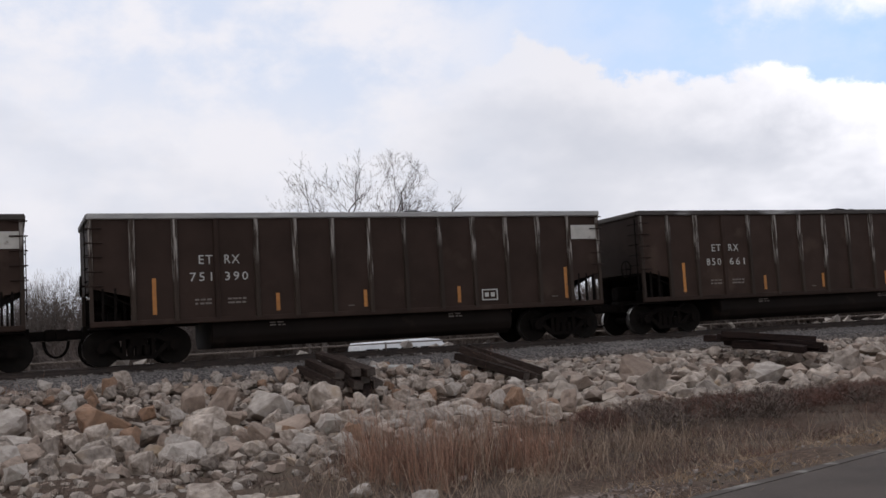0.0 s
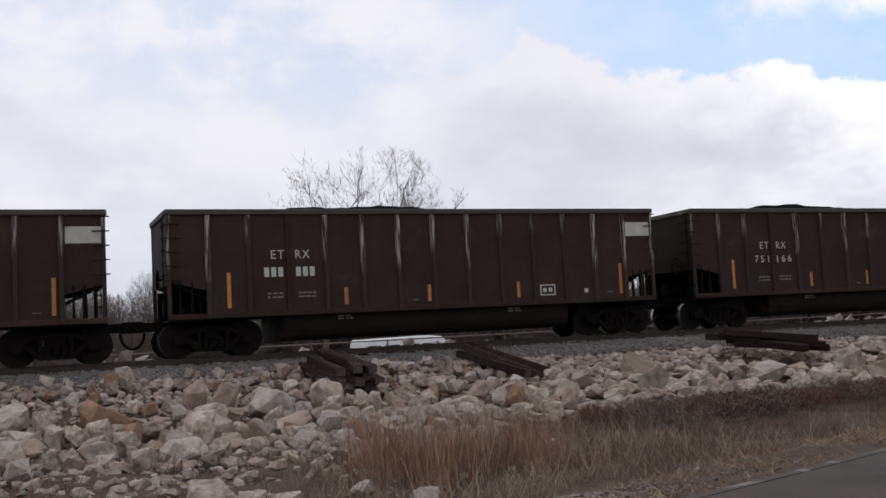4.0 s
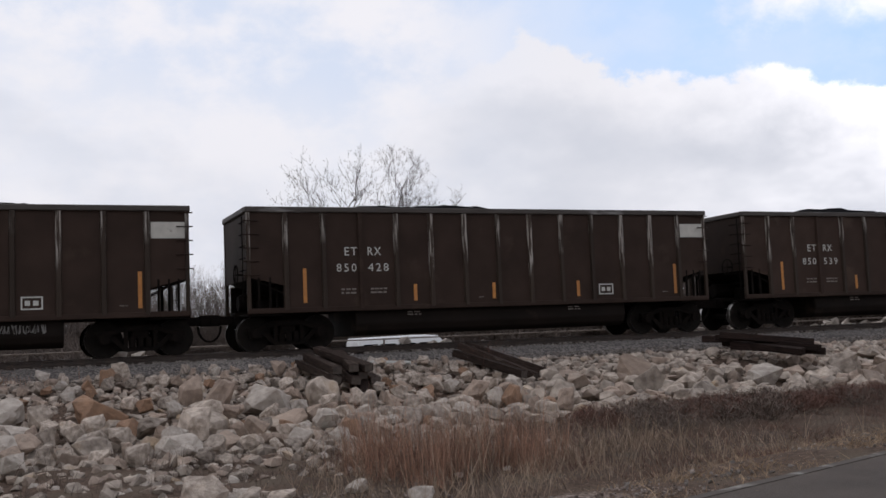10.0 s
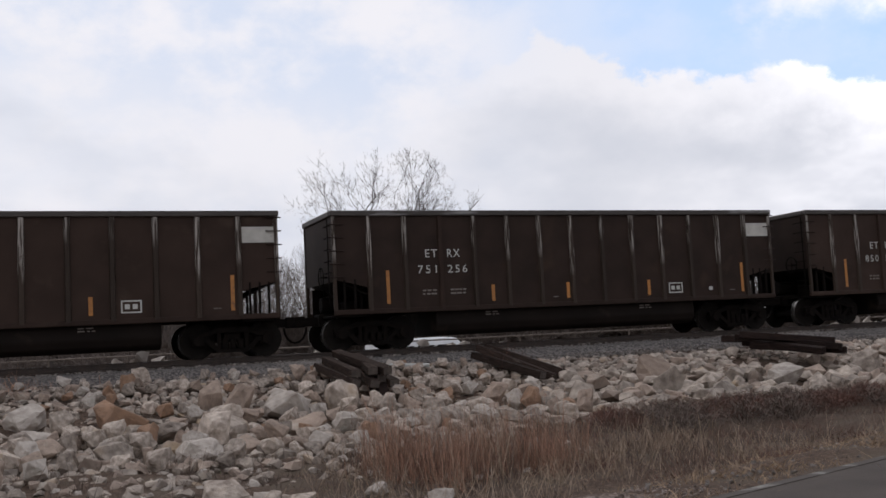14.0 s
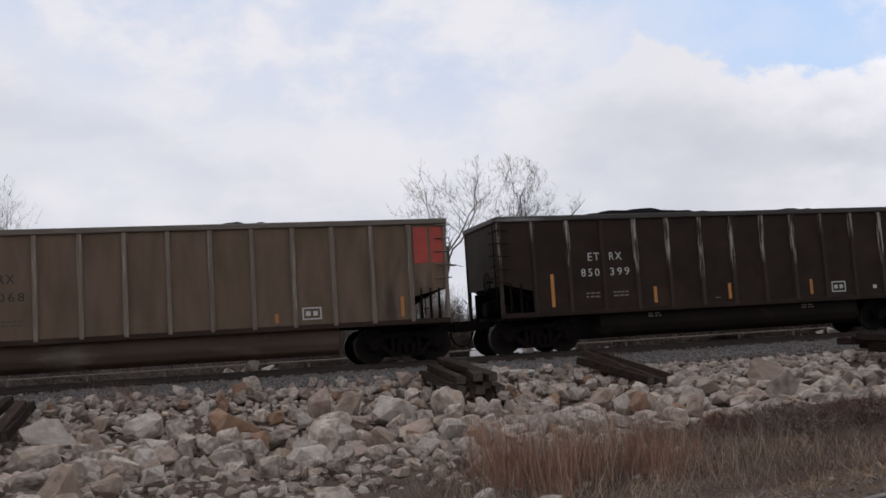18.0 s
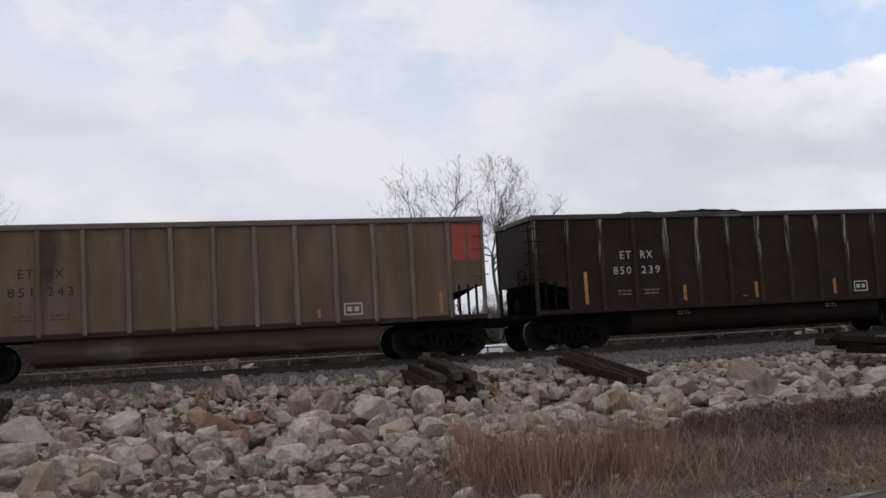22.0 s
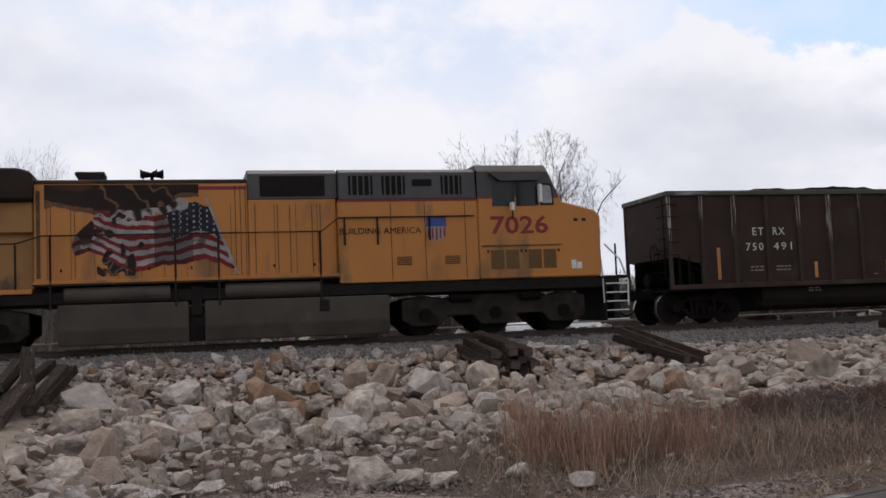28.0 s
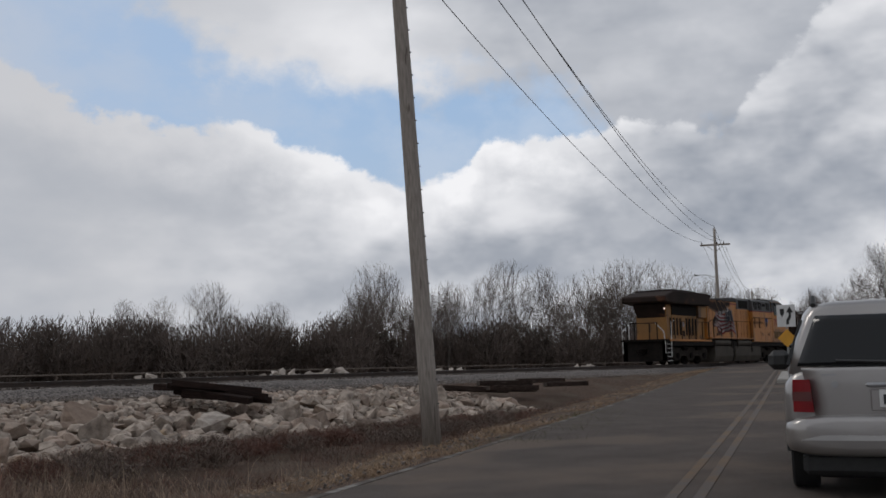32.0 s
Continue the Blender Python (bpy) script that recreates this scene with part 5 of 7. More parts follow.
lay_timbers([(7.40, 21.85, -0.43, 6.95, 24.4, 0.0), (6.70, 22.0, -0.46, 6.69, 24.4, -0.16), (6.66, 21.9, -0.66, 6.47, 24.4, -0.31), (7.06, 21.9, -0.42, 7.48, 24.4, -0.10), (7.05, 21.75, -0.70, 7.30, 24.2, -0.36), (7.56, 21.9, -0.72, 7.86, 24.4, -0.52), (7.30, 22.0, -0.60, 7.10, 24.4, -0.20)],
            "dark weathered railway sleeper heaped on the rock bank")
lay_timbers([(7.14, 21.2, -1.22, 7.42, 22.6, -0.52)], "charred railway sleeper tipped down the rock bank", mat=M["char"])
lay_timbers([(11.70, 22.0, -0.86, 10.72, 24.3, -0.07), (11.30, 21.9, -0.78, 10.58, 24.3, -0.25), (11.92, 22.0, -0.75, 10.95, 24.3, -0.06)], "dark railway sleeper sliding down the rock bank")
lay_timbers([(19.47, 20.9, -0.52, 18.51, 23.2, -0.24), (19.75, 21.4, -0.38, 17.85, 22.9, -0.10), (19.0, 21.0, -0.60, 18.3, 23.3, -0.30), (20.0, 21.8, -0.50, 18.0, 23.3, -0.16), (19.3, 22.3, -0.30, 18.2, 24.1, -0.20), (19.75, 21.0, -0.62, 18.2, 22.9, -0.40)],
            "charred dark railway sleeper lying on the bank", mat=M["char"])
lay_timbers([(33.07, 20.77, -0.66, 30.6, 21.31, -0.60), (33.88, 21.55, -0.50, 31.4, 22.3, -0.45), (37.09, 20.92, -0.60, 34.51, 21.3, -0.58), (36.4, 21.6, -0.46, 33.9, 22.2, -0.42), (31.3, 20.9, -0.72, 29.6, 22.6, -0.56), (33.6, 21.2, -0.74, 31.1, 21.9, -0.66)],
            "dark railway sleeper lying beside the road shoulder")
lay_timbers([(-3.58, 19.7, -0.93, -3.44, 22.64, -0.36), (-3.47, 20.83, -0.60, -3.45, 23.37, -0.15), (-2.90, 17.3, -0.97, -2.80, 19.8, -0.55), (-2.81, 19.85, -0.98, -2.45, 22.31, -0.30), (-3.25, 20.45, -0.80, -2.75, 22.89, -0.22), (-2.60, 20.43, -0.84, -2.35, 22.97, -0.36), (-3.15, 19.3, -0.94, -3.0, 21.7, -0.42)],
            "dark weathered railway sleeper stacked at the gravel drive")
lay_timbers([(-2.80, 19.95, -0.62, -2.98, 21.2, 0.10)], "railway sleeper propped upright on the stack")
for x, y, h in ((26, RAIL_Y + 5.6, -10), (29, RAIL_Y + 5.8, -4), (37, RAIL_Y + 5.7, 6), (52, RAIL_Y + 5.9, -5)):
    tagged(timber("railway_sleeper", 2.7, None, pose(x, y, terrain(x, y) + 0.45, 0, 3, h)), "dark railway sleeper dumped beyond the track", "timber", "discarded sleepers")
pipe = mesh_object("broken_pipe", tube([(8.45, 24.9, terrain(8.45, 24.9) + 0.14), (9.3, 24.2, terrain(9.3, 24.2) + 0.16)], 0.05, 8), M["white_mark"])
tagged(pipe, "short white plastic pipe lying on the rocks", "pipe")

# ---- poles and wires ----
M["steel"] = material("galvanised_steel", (0.30, 0.30, 0.30), (0.22, 0.22, 0.22), 8, 0.45, 0.7)
M["wire"] = material("wire", (0.05, 0.05, 0.055), (0.04, 0.04, 0.045), 8, 0.6)
M["ceramic"] = material("insulator", (0.12, 0.07, 0.05), (0.1, 0.06, 0.045), 8, 0.25)
LINE_LAT = -6.1


def line_at(s):
    return s * UX + LINE_LAT * UY, s * UY - LINE_LAT * UX


def utility_pole(s, lean, height=11.9):
    x, y = line_at(s)
    z = terrain(x, y)
    turn = Matrix.Rotation(radians(lean), 4, Vector((-0.80, -0.60, 0)))
    p = tagged(new("utility_pole"), "weathered grey wooden utility pole with a crossarm" if lean < 1 else "weathered grey wooden utility pole leaning over the ditch", "utility pole", "poles along the road")
    p.matrix_basis = Matrix.Translation((x, y, z - 0.1)) @ turn @ pose(0, 0, 0, 0, 0, 18.2)
    bm = tube([(0, 0, height * k / 8) for k in range(9)], 0.165, 20, None, 0.105)
    part("shaft", bm, M["pole"], p, smooth_faces=True)
    part("crossarm", box(-0.06, 0.06, -1.2, 1.2, height - 1.45, height - 1.30, 0.01), M["pole"], p)
    for yy in (-0.7, -0.15, 1.1):
        part("insulator", tube([(0, yy, height - 1.30), (0, yy, height - 1.12)], 0.045, 8, None, 0.03), M["ceramic"], p)
    part("insulator", tube([(0, 0, height), (0, 0, height + 0.2)], 0.045, 8, None, 0.03), M["ceramic"], p)
    for sg in (-1, 1):
        part("brace", tube([(0.08, sg * 0.7, height - 1.4), (0.10, 0, height - 2.0)], 0.02, 4), M["steel"], p)
    for k in range(26):
        zz = 0.8 + k * 0.42
        part("staple", box(-0.012, 0.012, -0.19 + 0.0045 * zz, -0.15 + 0.0045 * zz, zz, zz + 0.02), M["wire"], p)
    if lean < 1 and s < 100:
        part("street_lamp_arm", tube([(0, 0.1, height - 4.1), (0, 0.9, height - 3.85), (0, 1.5, height - 3.85)], 0.03, 6), M["steel"], p)
        part("street_lamp_head", box(-0.1, 0.1, 1.45, 1.85, height - 3.92, height - 3.80, 0.03), M["steel"], p)
    top = p.matrix_basis
    return [top @ Vector((0, yy, height - 1.1)) for yy in (-0.7, -0.15, 1.1)] + [top @ Vector((0, 0, height + 0.2))]


ends = [utility_pole(-52.6, 0.3), utility_pole(16.97, 3.3), utility_pole(87.6, 0.3), utility_pole(158, 0.2), utility_pole(230, 0.2)]
for a, b in zip(ends, ends[1:]):
    for p, q in zip(a, b):
        pts = [p.lerp(q, k / 24) - Vector((0, 0, 1.5 * 4 * (k / 24) * (1 - k / 24))) for k in range(25)]
        tagged(mesh_object("power_line", tube(pts, 0.014, 4), M["wire"]), "thin dark overhead power wire sagging between poles", "power line", "overhead wires")

# ---- signs ----
M["sign_white"] = material("sign_white", (0.66, 0.66, 0.65), (0.58, 0.58, 0.57), 5, 0.5)
M["sign_yellow"] = material("sign_yellow", (0.62, 0.30, 0.02), (0.56, 0.27, 0.02), 5, 0.5)
M["sign_black"] = material("sign_black", (0.012, 0.012, 0.012), (0.02, 0.02, 0.02), 5, 0.6)
sg = tagged(new("lane_sign"), "white arrow sign over a yellow diamond marker on a post", "road sign")
sx, sy = 36.2, 12.3
sg.matrix_basis = pose(sx, sy, -0.62, 0, 0, 18.2 - 90)
part("post", box(-0.03, 0.03, 0.01, 0.05, 0, 2.75), M["steel"], sg)
part("panel", box(-0.31, 0.31, -0.006, 0.008, 1.98, 2.76, 0.003), M["sign_white"], sg)
part("island_symbol", prism([(-0.20, 2.62), (-0.06, 2.62), (-0.06, 2.45), (-0.13, 2.32), (-0.20, 2.45)], -0.010, -0.007), M["sign_black"], sg)
part("arrow", prism([(0.0, 2.06), (0.09, 2.06), (0.09, 2.18), (0.17, 2.32), (0.17, 2.48), (0.25, 2.48), (0.13, 2.70), (0.01, 2.48), (0.09, 2.48), (0.09, 2.36), (0.0, 2.22)], -0.010, -0.007), M["sign_black"], sg)
part("diamond_marker", prism([(-0.32, 1.58), (0.0, 1.26), (0.32, 1.58), (0.0, 1.90)], -0.006, 0.008), M["sign_yellow"], sg, "yellow diamond marker")
M["concrete"] = material("worn_concrete", (0.36, 0.34, 0.31), (0.26, 0.245, 0.225), 4, 0.9, 0, 0.4, 40)
isl = mesh_object("median_island", box(-0.5, 9.0, -0.35, 0.35, -0.12, 0.10, 0.04), M["concrete"], None, pose(sx - 0.2, sy, road_z(38) + 0.06, 0, -0.9, 18.2))
tagged(isl, "low pale concrete median island before the crossing", "median", kind="structure")
cb = tagged(new("crossbuck"), "white railway crossbuck on a steel post beside the road", "road sign")
cb.matrix_basis = pose(53.4, 12.2, terrain(53.4, 12.2), 0, 0, 18.2 - 90)
part("post", box(-0.05, 0.05, 0.0, 0.08, 0, 4.0), M["steel"], cb)
for a in (-45, 45):
    part("blade", box(-0.6, 0.6, -0.012, 0.0, -0.11, 0.11), M["sign_white"], cb, m=pose(0, -0.013 - 0.014 * (a > 0), 3.7, 0, a, 0))

# ---- the waiting car on the road ----
M["silver_car"] = material("silver_car_paint", (0.36, 0.345, 0.335), (0.325, 0.31, 0.30), 2, 0.30, 0.7, 0, 40, (0.36, 0.34, 0.32), 0.58, 1.5, coat=0.3)
M["bumper_edge"] = material("pale_bumper_edge", (0.40, 0.39, 0.38), (0.34, 0.33, 0.32), 3, 0.4, 0.3)
M["tint"] = glass("tinted_glass", (0.006, 0.007, 0.008))
M["tint"].node_tree.nodes["Principled BSDF"].inputs["Specular IOR Level"].default_value = 0.35
M["tail_red"] = material("tail_lamp_red", (0.24, 0.010, 0.016), (0.17, 0.008, 0.012), 6, 0.15)
M["tail_grey"] = material("tail_lamp_smoke", (0.13, 0.045, 0.045), (0.10, 0.035, 0.035), 6, 0.15)
M["rubber"] = material("tyre_rubber", (0.016, 0.016, 0.016), (0.024, 0.024, 0.024), 20, 0.85)
M["trim"] = material("dark_plastic", (0.03, 0.03, 0.03), (0.024, 0.024, 0.024), 8, 0.6)
M["chrome"] = material("chrome", (0.65, 0.65, 0.66), (0.6, 0.6, 0.61), 8, 0.12, 1.0)
M["alloy"] = material("alloy", (0.4, 0.4, 0.41), (0.32, 0.32, 0.33), 8, 0.35, 0.8)
lamp = bpy.data.materials.new("brake_light")
lamp.use_nodes = True
lamp.node_tree.nodes["Principled BSDF"].inputs["Emission Color"].default_value = (0.9, 0.06, 0.09, 1)
lamp.node_tree.nodes["Principled BSDF"].inputs["Emission Strength"].default_value = 0.9
lamp.node_tree.nodes["Principled BSDF"].inputs["Base Color"].default_value = (0.4, 0.02, 0.02, 1)
M["brake_light"] = lamp


def loft(rings, bm=None, cap=True):
    bm = bm or bmesh.new()
    made = [[bm.verts.new(p) for p in r] for r in rings]
    n = len(rings[0])
    for a, b in zip(made, made[1:]):
        for k in range(n):
            bm.faces.new((a[k], a[(k + 1) % n], b[(k + 1) % n], b[k]))
    if cap:
        bm.faces.new(made[0][::-1])
        bm.faces.new(made[-1])
    bmesh.ops.recalc_face_normals(bm, faces=bm.faces)
    return bm


def skin(zs, half, depth, thick=0.03, cols=10):
    """A curved upright panel facing -x: half(z) is its half width, depth(y, z) its x."""
    bm = bmesh.new()
    layers = []
    for back in (0.0, thick):
        layers.append([[bm.verts.new((depth(k, z) + back, k, z)) for k in (half(z) * (2 * i / cols - 1) for i in range(cols + 1))] for z in zs])
    for q, g in enumerate(layers):
        for r0, r1 in zip(g, g[1:]):
            for i in range(cols):
                f = (r0[i], r0[i + 1], r1[i + 1], r1[i])
                bm.faces.new(f[::-1] if q == 0 else f)
    f, k = layers
    edge = [f[0], [r[-1] for r in f], f[-1][::-1], [r[0] for r in f][::-1]]
    edge2 = [k[0], [r[-1] for r in k], k[-1][::-1], [r[0] for r in k][::-1]]
    for e, e2 in zip(edge, edge2):
        for i in range(len(e) - 1):
            bm.faces.new((e[i], e[i + 1], e2[i + 1], e2[i]))
    bmesh.ops.recalc_face_normals(bm, faces=bm.faces)
    return bm


def suv(name, label, paint, origin, length=4.64, half=0.92, height=1.80, lit=True):
    """Rear at x = 0, driving towards +x."""
    v = tagged(new(name), label, "car")
    v.matrix_basis = origin
    top = height - 0.06

    def sect(x, w, z0, z1, n=28, p=5.0):
        pts = []
        for i in range(n):
            a = i * math.tau / n + 0.06
            c, s_ = math.cos(a), math.sin(a)
            q = (abs(c) ** p + abs(s_) ** p) ** (-1 / p)
            pts.append((x, w * q * c, (z0 + z1) / 2 + (z1 - z0) / 2 * q * s_))
        return pts
    body = [sect(0.10, 0.80, 0.56, 1.02), sect(0.105, 0.86, 0.50, 1.08), sect(0.15, 0.90, 0.44, 1.12), sect(0.30, half, 0.40, 1.14), sect(0.7, half, 0.38, 1.14), sect(2.8, half, 0.38, 1.12), sect(3.3, half * 0.98, 0.38, 1.09), sect(4.2, half * 0.95, 0.40, 0.99),
            sect(length - 0.12, half * 0.88, 0.44, 0.86), sect(length, half * 0.76, 0.50, 0.74)]
    part("body", loft(body), paint, v, smooth_faces=True)

    def hoop(x0, x1, w0, w1, z0, z1):
        return [(x0, -w0, z0), (x0 + (x1 - x0) * 0.5, -(w0 + w1) / 2 - 0.012, (z0 + z1) / 2), (x0 + (x1 - x0) * 0.9, -w1 - 0.012, z1 - 0.09), (x1, -w1 + 0.05, z1 - 0.02), (x1, -w1 * 0.7, z1 + 0.015), (x1, 0, z1 + 0.03),
                (x1, w1 * 0.7, z1 + 0.015), (x1, w1 - 0.05, z1 - 0.02), (x0 + (x1 - x0) * 0.9, w1 + 0.012, z1 - 0.09), (x0 + (x1 - x0) * 0.5, (w0 + w1) / 2 + 0.012, (z0 + z1) / 2), (x0, w0, z0)]
    shell = [hoop(0.20, 0.42, 0.84, 0.66, 1.06, top - 0.05), hoop(0.26, 0.46, 0.87, 0.69, 1.06, top - 0.01), hoop(0.60, 0.72, 0.885, 0.72, 1.06, top + 0.02), hoop(2.3, 2.05, 0.88, 0.70, 1.05, top), hoop(3.35, 2.72, 0.86, 0.66, 1.03, top - 0.09)]
    part("cabin", loft(shell), paint, v, smooth_faces=True)

    def rake(z):
        return 0.10 + (0.30 * (z - 1.10) / (top - 1.10) if z > 1.10 else 0.0)
    zs = [1.13 + (top - 0.10 - 1.13) * i / 8 for i in range(9)]
    part("rear_window", skin(zs, lambda z: 0.80 - 0.17 * (z - 1.13) / (top - 1.23), lambda y, z: rake(z) + 0.05 * (y / 0.8) ** 2 - 0.035, 0.03), M["tint"], v, smooth_faces=True)
    zs = [0.60, 0.64, 0.72, 0.80, 0.88, 0.96, 1.04, 1.09, 1.115]
    gate = part("tailgate", skin(zs, lambda z: 0.665 + 0.10 * max(0, z - 0.7) / 0.4, lambda y, z: 0.045 + 0.06 * (y / 0.8) ** 2 + 0.10 * max(0.0, 0.66 - z) + 0.05 * max(0, z - 1.0), 0.06), paint, v, smooth_faces=True)
    for sgn in (-1, 1):
        for x0, x1 in ((0.50, 1.00), (1.10, 1.95), (2.05, 2.85)):
            xt1 = x1 if x1 < 2.5 else 2.62
            q = [(x0, 0.880, 1.14), (x1, 0.880, 1.14), (xt1, 0.745, top - 0.13), (x0 + 0.10, 0.745, top - 0.13)]
            part("side_window", loft([[(x, sgn * (y - 0.01), z) for x, y, z in q], [(x, sgn * (y + 0.022), z) for x, y, z in q]]), M["tint"], v)
        part("roof_rail", tube([(0.55, sgn * 0.64, top + 0.0), (0.66, sgn * 0.64, top + 0.075), (2.2, sgn * 0.64, top + 0.065), (2.4, sgn * 0.64, top)], 0.026, 6), M["trim"], v)
        part("mirror", box(2.75, 2.98, sgn * 1.04 - 0.12, sgn * 1.04 + 0.12, 1.05, 1.27, 0.06), M["trim"], v)
        zl = [0.735, 0.77, 0.83, 0.90, 0.97, 1.015]
        tl = part("tail_light", skin(zl, lambda z: 0.100 - 0.03 * (z - 0.7) / 0.33, lambda y, z: 0.035 + 0.10 * max(0.0, (sgn * y + 0.115) / 0.23) ** 2, 0.05, 6), M["tail_red"], v, "red tail lamp", pose(0, sgn * 0.772, 0))
        part("reverse_lens", skin([0.83, 0.87, 0.91], lambda z: 0.080, lambda y, z: 0.030 + 0.10 * max(0.0, (sgn * y + 0.115) / 0.23) ** 2, 0.01, 6), M["tail_grey"], tl)
        for x in (0.90, 3.70):
            w = part("wheel", prism([(0.365 * math.cos(i * math.tau / 32), 0.365 * math.sin(i * math.tau / 32)) for i in range(32)], -0.12, 0.12, "y", 0.02), M["rubber"], v, m=pose(x, sgn * (half - 0.14), 0.365))
            part("rim", disc(0.23, -0.125, 0.125, 20), M["alloy"], w)
            part("wheel_arch", prism([(x + 0.46 * math.cos(i * math.pi / 12), 0.365 + 0.46 * math.sin(i * math.pi / 12)) for i in range(13)], sgn * (half - 0.06), sgn * (half + 0.008)), M["trim"], v)
    bp = [sect(-0.04, half * 0.80, 0.44, 0.66), sect(-0.035, half * 0.88, 0.39, 0.69), sect(0.01, half * 0.95, 0.36, 0.71), sect(0.14, half * 1.0, 0.35, 0.715), sect(0.45, half * 1.01, 0.35, 0.71)]
    bpo = part("rear_bumper", loft(bp), paint, v, smooth_faces=True)
    # pale strip on the bumper step: the sky's reflection put into its colour
    part("bumper_strip", loft([[(-0.048, -0.80, 0.50), (-0.048, 0.80, 0.50), (-0.044, 0.62, 0.545), (-0.044, -0.62, 0.545)], [(-0.030, -0.80, 0.50), (-0.030, 0.80, 0.50), (-0.030, 0.62, 0.545), (-0.030, -0.62, 0.545)]]), M["bumper_edge"], bpo)
    part("lower_valance", box(0.04, 0.3, -half * 0.86, half * 0.86, 0.20, 0.39, 0.04), M["rubber"], v)
    # underbody lowered and black: the shade beneath the car put into its shape
    part("underbody", box(0.32, length - 0.4, -half * 0.74, half * 0.74, 0.15, 0.42, 0.03), M["rubber"], v)
    part("handle_strip", box(0.015, 0.06, -0.255, 0.255, 0.945, 0.985, 0.016), M["alloy"], gate, "bright handle strip")
    part("plate_recess", box(0.030, 0.06, -0.22, 0.22, 0.745, 0.93, 0.01), paint, gate)
    pl = part("number_plate", box(0.014, 0.03, -0.152, 0.152, 0.775, 0.925, 0.004), M["sign_white"], v, "white number plate")
    for k in range(6):
        part("plate_bar", box(0.009, 0.013, -0.125 + k * 0.043, -0.095 + k * 0.043, 0.80, 0.885), M["trim"], pl)
    part("badge", disc(0.042, 0.0, 0.012, 16), M["alloy"], gate, m=pose(0.055, 0, 1.06, 0, 0, 90))
    part("model_script", box(0.07, 0.078, 0.36, 0.60, 1.045, 1.062), M["alloy"], gate, "small bright script bar")
    part("lock", disc(0.03, 0.0, 0.012, 14), M["alloy"], gate, m=pose(0.068, 0.50, 0.97, 0, 0, 90))
    part("wiper", tube([(0.075, -0.02, 1.155), (0.10, 0.48, 1.175)], 0.013, 4), M["trim"], v)
    if lit:
        part("brake_lamp", prism([(-0.05, 1.262), (0.05, 1.262), (0.03, 1.235), (-0.03, 1.235)], 0.118, 0.14, "x"), M["brake_light"], v, "lit red brake lamp")
    for sgn in (-1, 1):
        part("dipped_lamp", box(length - 0.06, length + 0.005, sgn * 0.61 - 0.11, sgn * 0.61 + 0.11, 0.62, 0.76, 0.02), M["chrome"], v)
    return v


def on_road(s, lat, turn=0.0):
    return pose(s * UX + lat * UY, s * UY - lat * UX, road_z(s) + 0.03, 0, -0.5, 18.2 + turn)


suv("silver_suv", "silver estate off-roader waiting on the road, brake light on", M["silver_car"], on_road(9.45, 0.77, -1.0), height=1.735)
M["white_van"] = material("white_van_paint", (0.74, 0.75, 0.76), (0.66, 0.67, 0.68), 3, 0.4)


def parked_van(x, y, turn):
    """A long white van, front at +x."""
    v = tagged(new("parked_van"), "long white van parked on the field beyond the track", "van")
    v.matrix_basis = Matrix.Translation((x, y, terrain(x, y) - 0.05)) @ pose(0, 0, 0, 0, 0, turn)

    def ring(px, w, z0, z1):
        return [(px, -w, z0), (px, -w, z1 - 0.35), (px, -w * 0.93, z1 - 0.06), (px, -w * 0.8, z1), (px, w * 0.8, z1), (px, w * 0.93, z1 - 0.06), (px, w, z1 - 0.35), (px, w, z0)]
    part("body", loft([ring(-3.1, 0.9, 0.45, 1.62), ring(-3.0, 0.97, 0.36, 1.80), ring(0.6, 1.0, 0.34, 1.86), ring(1.35, 0.98, 0.34, 1.78), ring(2.0, 0.97, 0.36, 1.22), ring(2.9, 0.93, 0.4, 1.05), ring(3.1, 0.85, 0.5, 0.85)]), M["white_van"], v)
    for sgn in (-1, 1):
        for x0, x1 in ((-2.8, -2.1), (-1.9, -1.1), (-0.9, 0.0), (0.2, 1.1)):
            part("side_window", box(x0, x1, sgn * 0.985 - 0.02, sgn * 0.985 + 0.02, 1.12, 1.46), M["tint"], v)
        for px in (-2.0, 2.1):
            w = part("wheel", disc(0.36, -0.11, 0.11, 20), M["rubber"], v, m=pose(px, sgn * 0.86, 0.36))
            part("rim", disc(0.21, -0.115, 0.115, 14), M["alloy"], w)
    part("windscreen", loft([[(1.40, -0.8, 1.70), (1.92, -0.85, 1.26), (1.92, 0.85, 1.26), (1.40, 0.8, 1.70)], [(1.43, -0.8, 1.74), (1.95, -0.85, 1.29), (1.95, 0.85, 1.29), (1.43, 0.8, 1.74)]]), M["tint"], v)
    return v


parked_van(19.2, 50.2, 2)

# ---- the fence beyond the track ----
M["fence"] = material("rusty_pipe", (0.16, 0.13, 0.11), (0.11, 0.085, 0.07), 5, 0.7, 0.3)
fence = tagged(new("pipe_fence"), "low brown pipe fence along the field", "fence")
fp_ = part("post", tube([(0, 0, 0), (0, 0, 1.72)], 0.045, 6), M["fence"], fence, m=pose(-40, 46, -1.55))
for i in range(1, 52):
    again(fp_, fence, pose(-40 + i * 3.13, 46 + 0.1 * math.sin(i), -1.55, random.uniform(-1, 1), random.uniform(-1, 1)))
for i in range(17):
    part("rail_pipe", tube([(-40 + i * 9.39, 46, 0.12), (-40 + (i + 1) * 9.39, 46, 0.12)], 0.035, 5), M["fence"], fence)

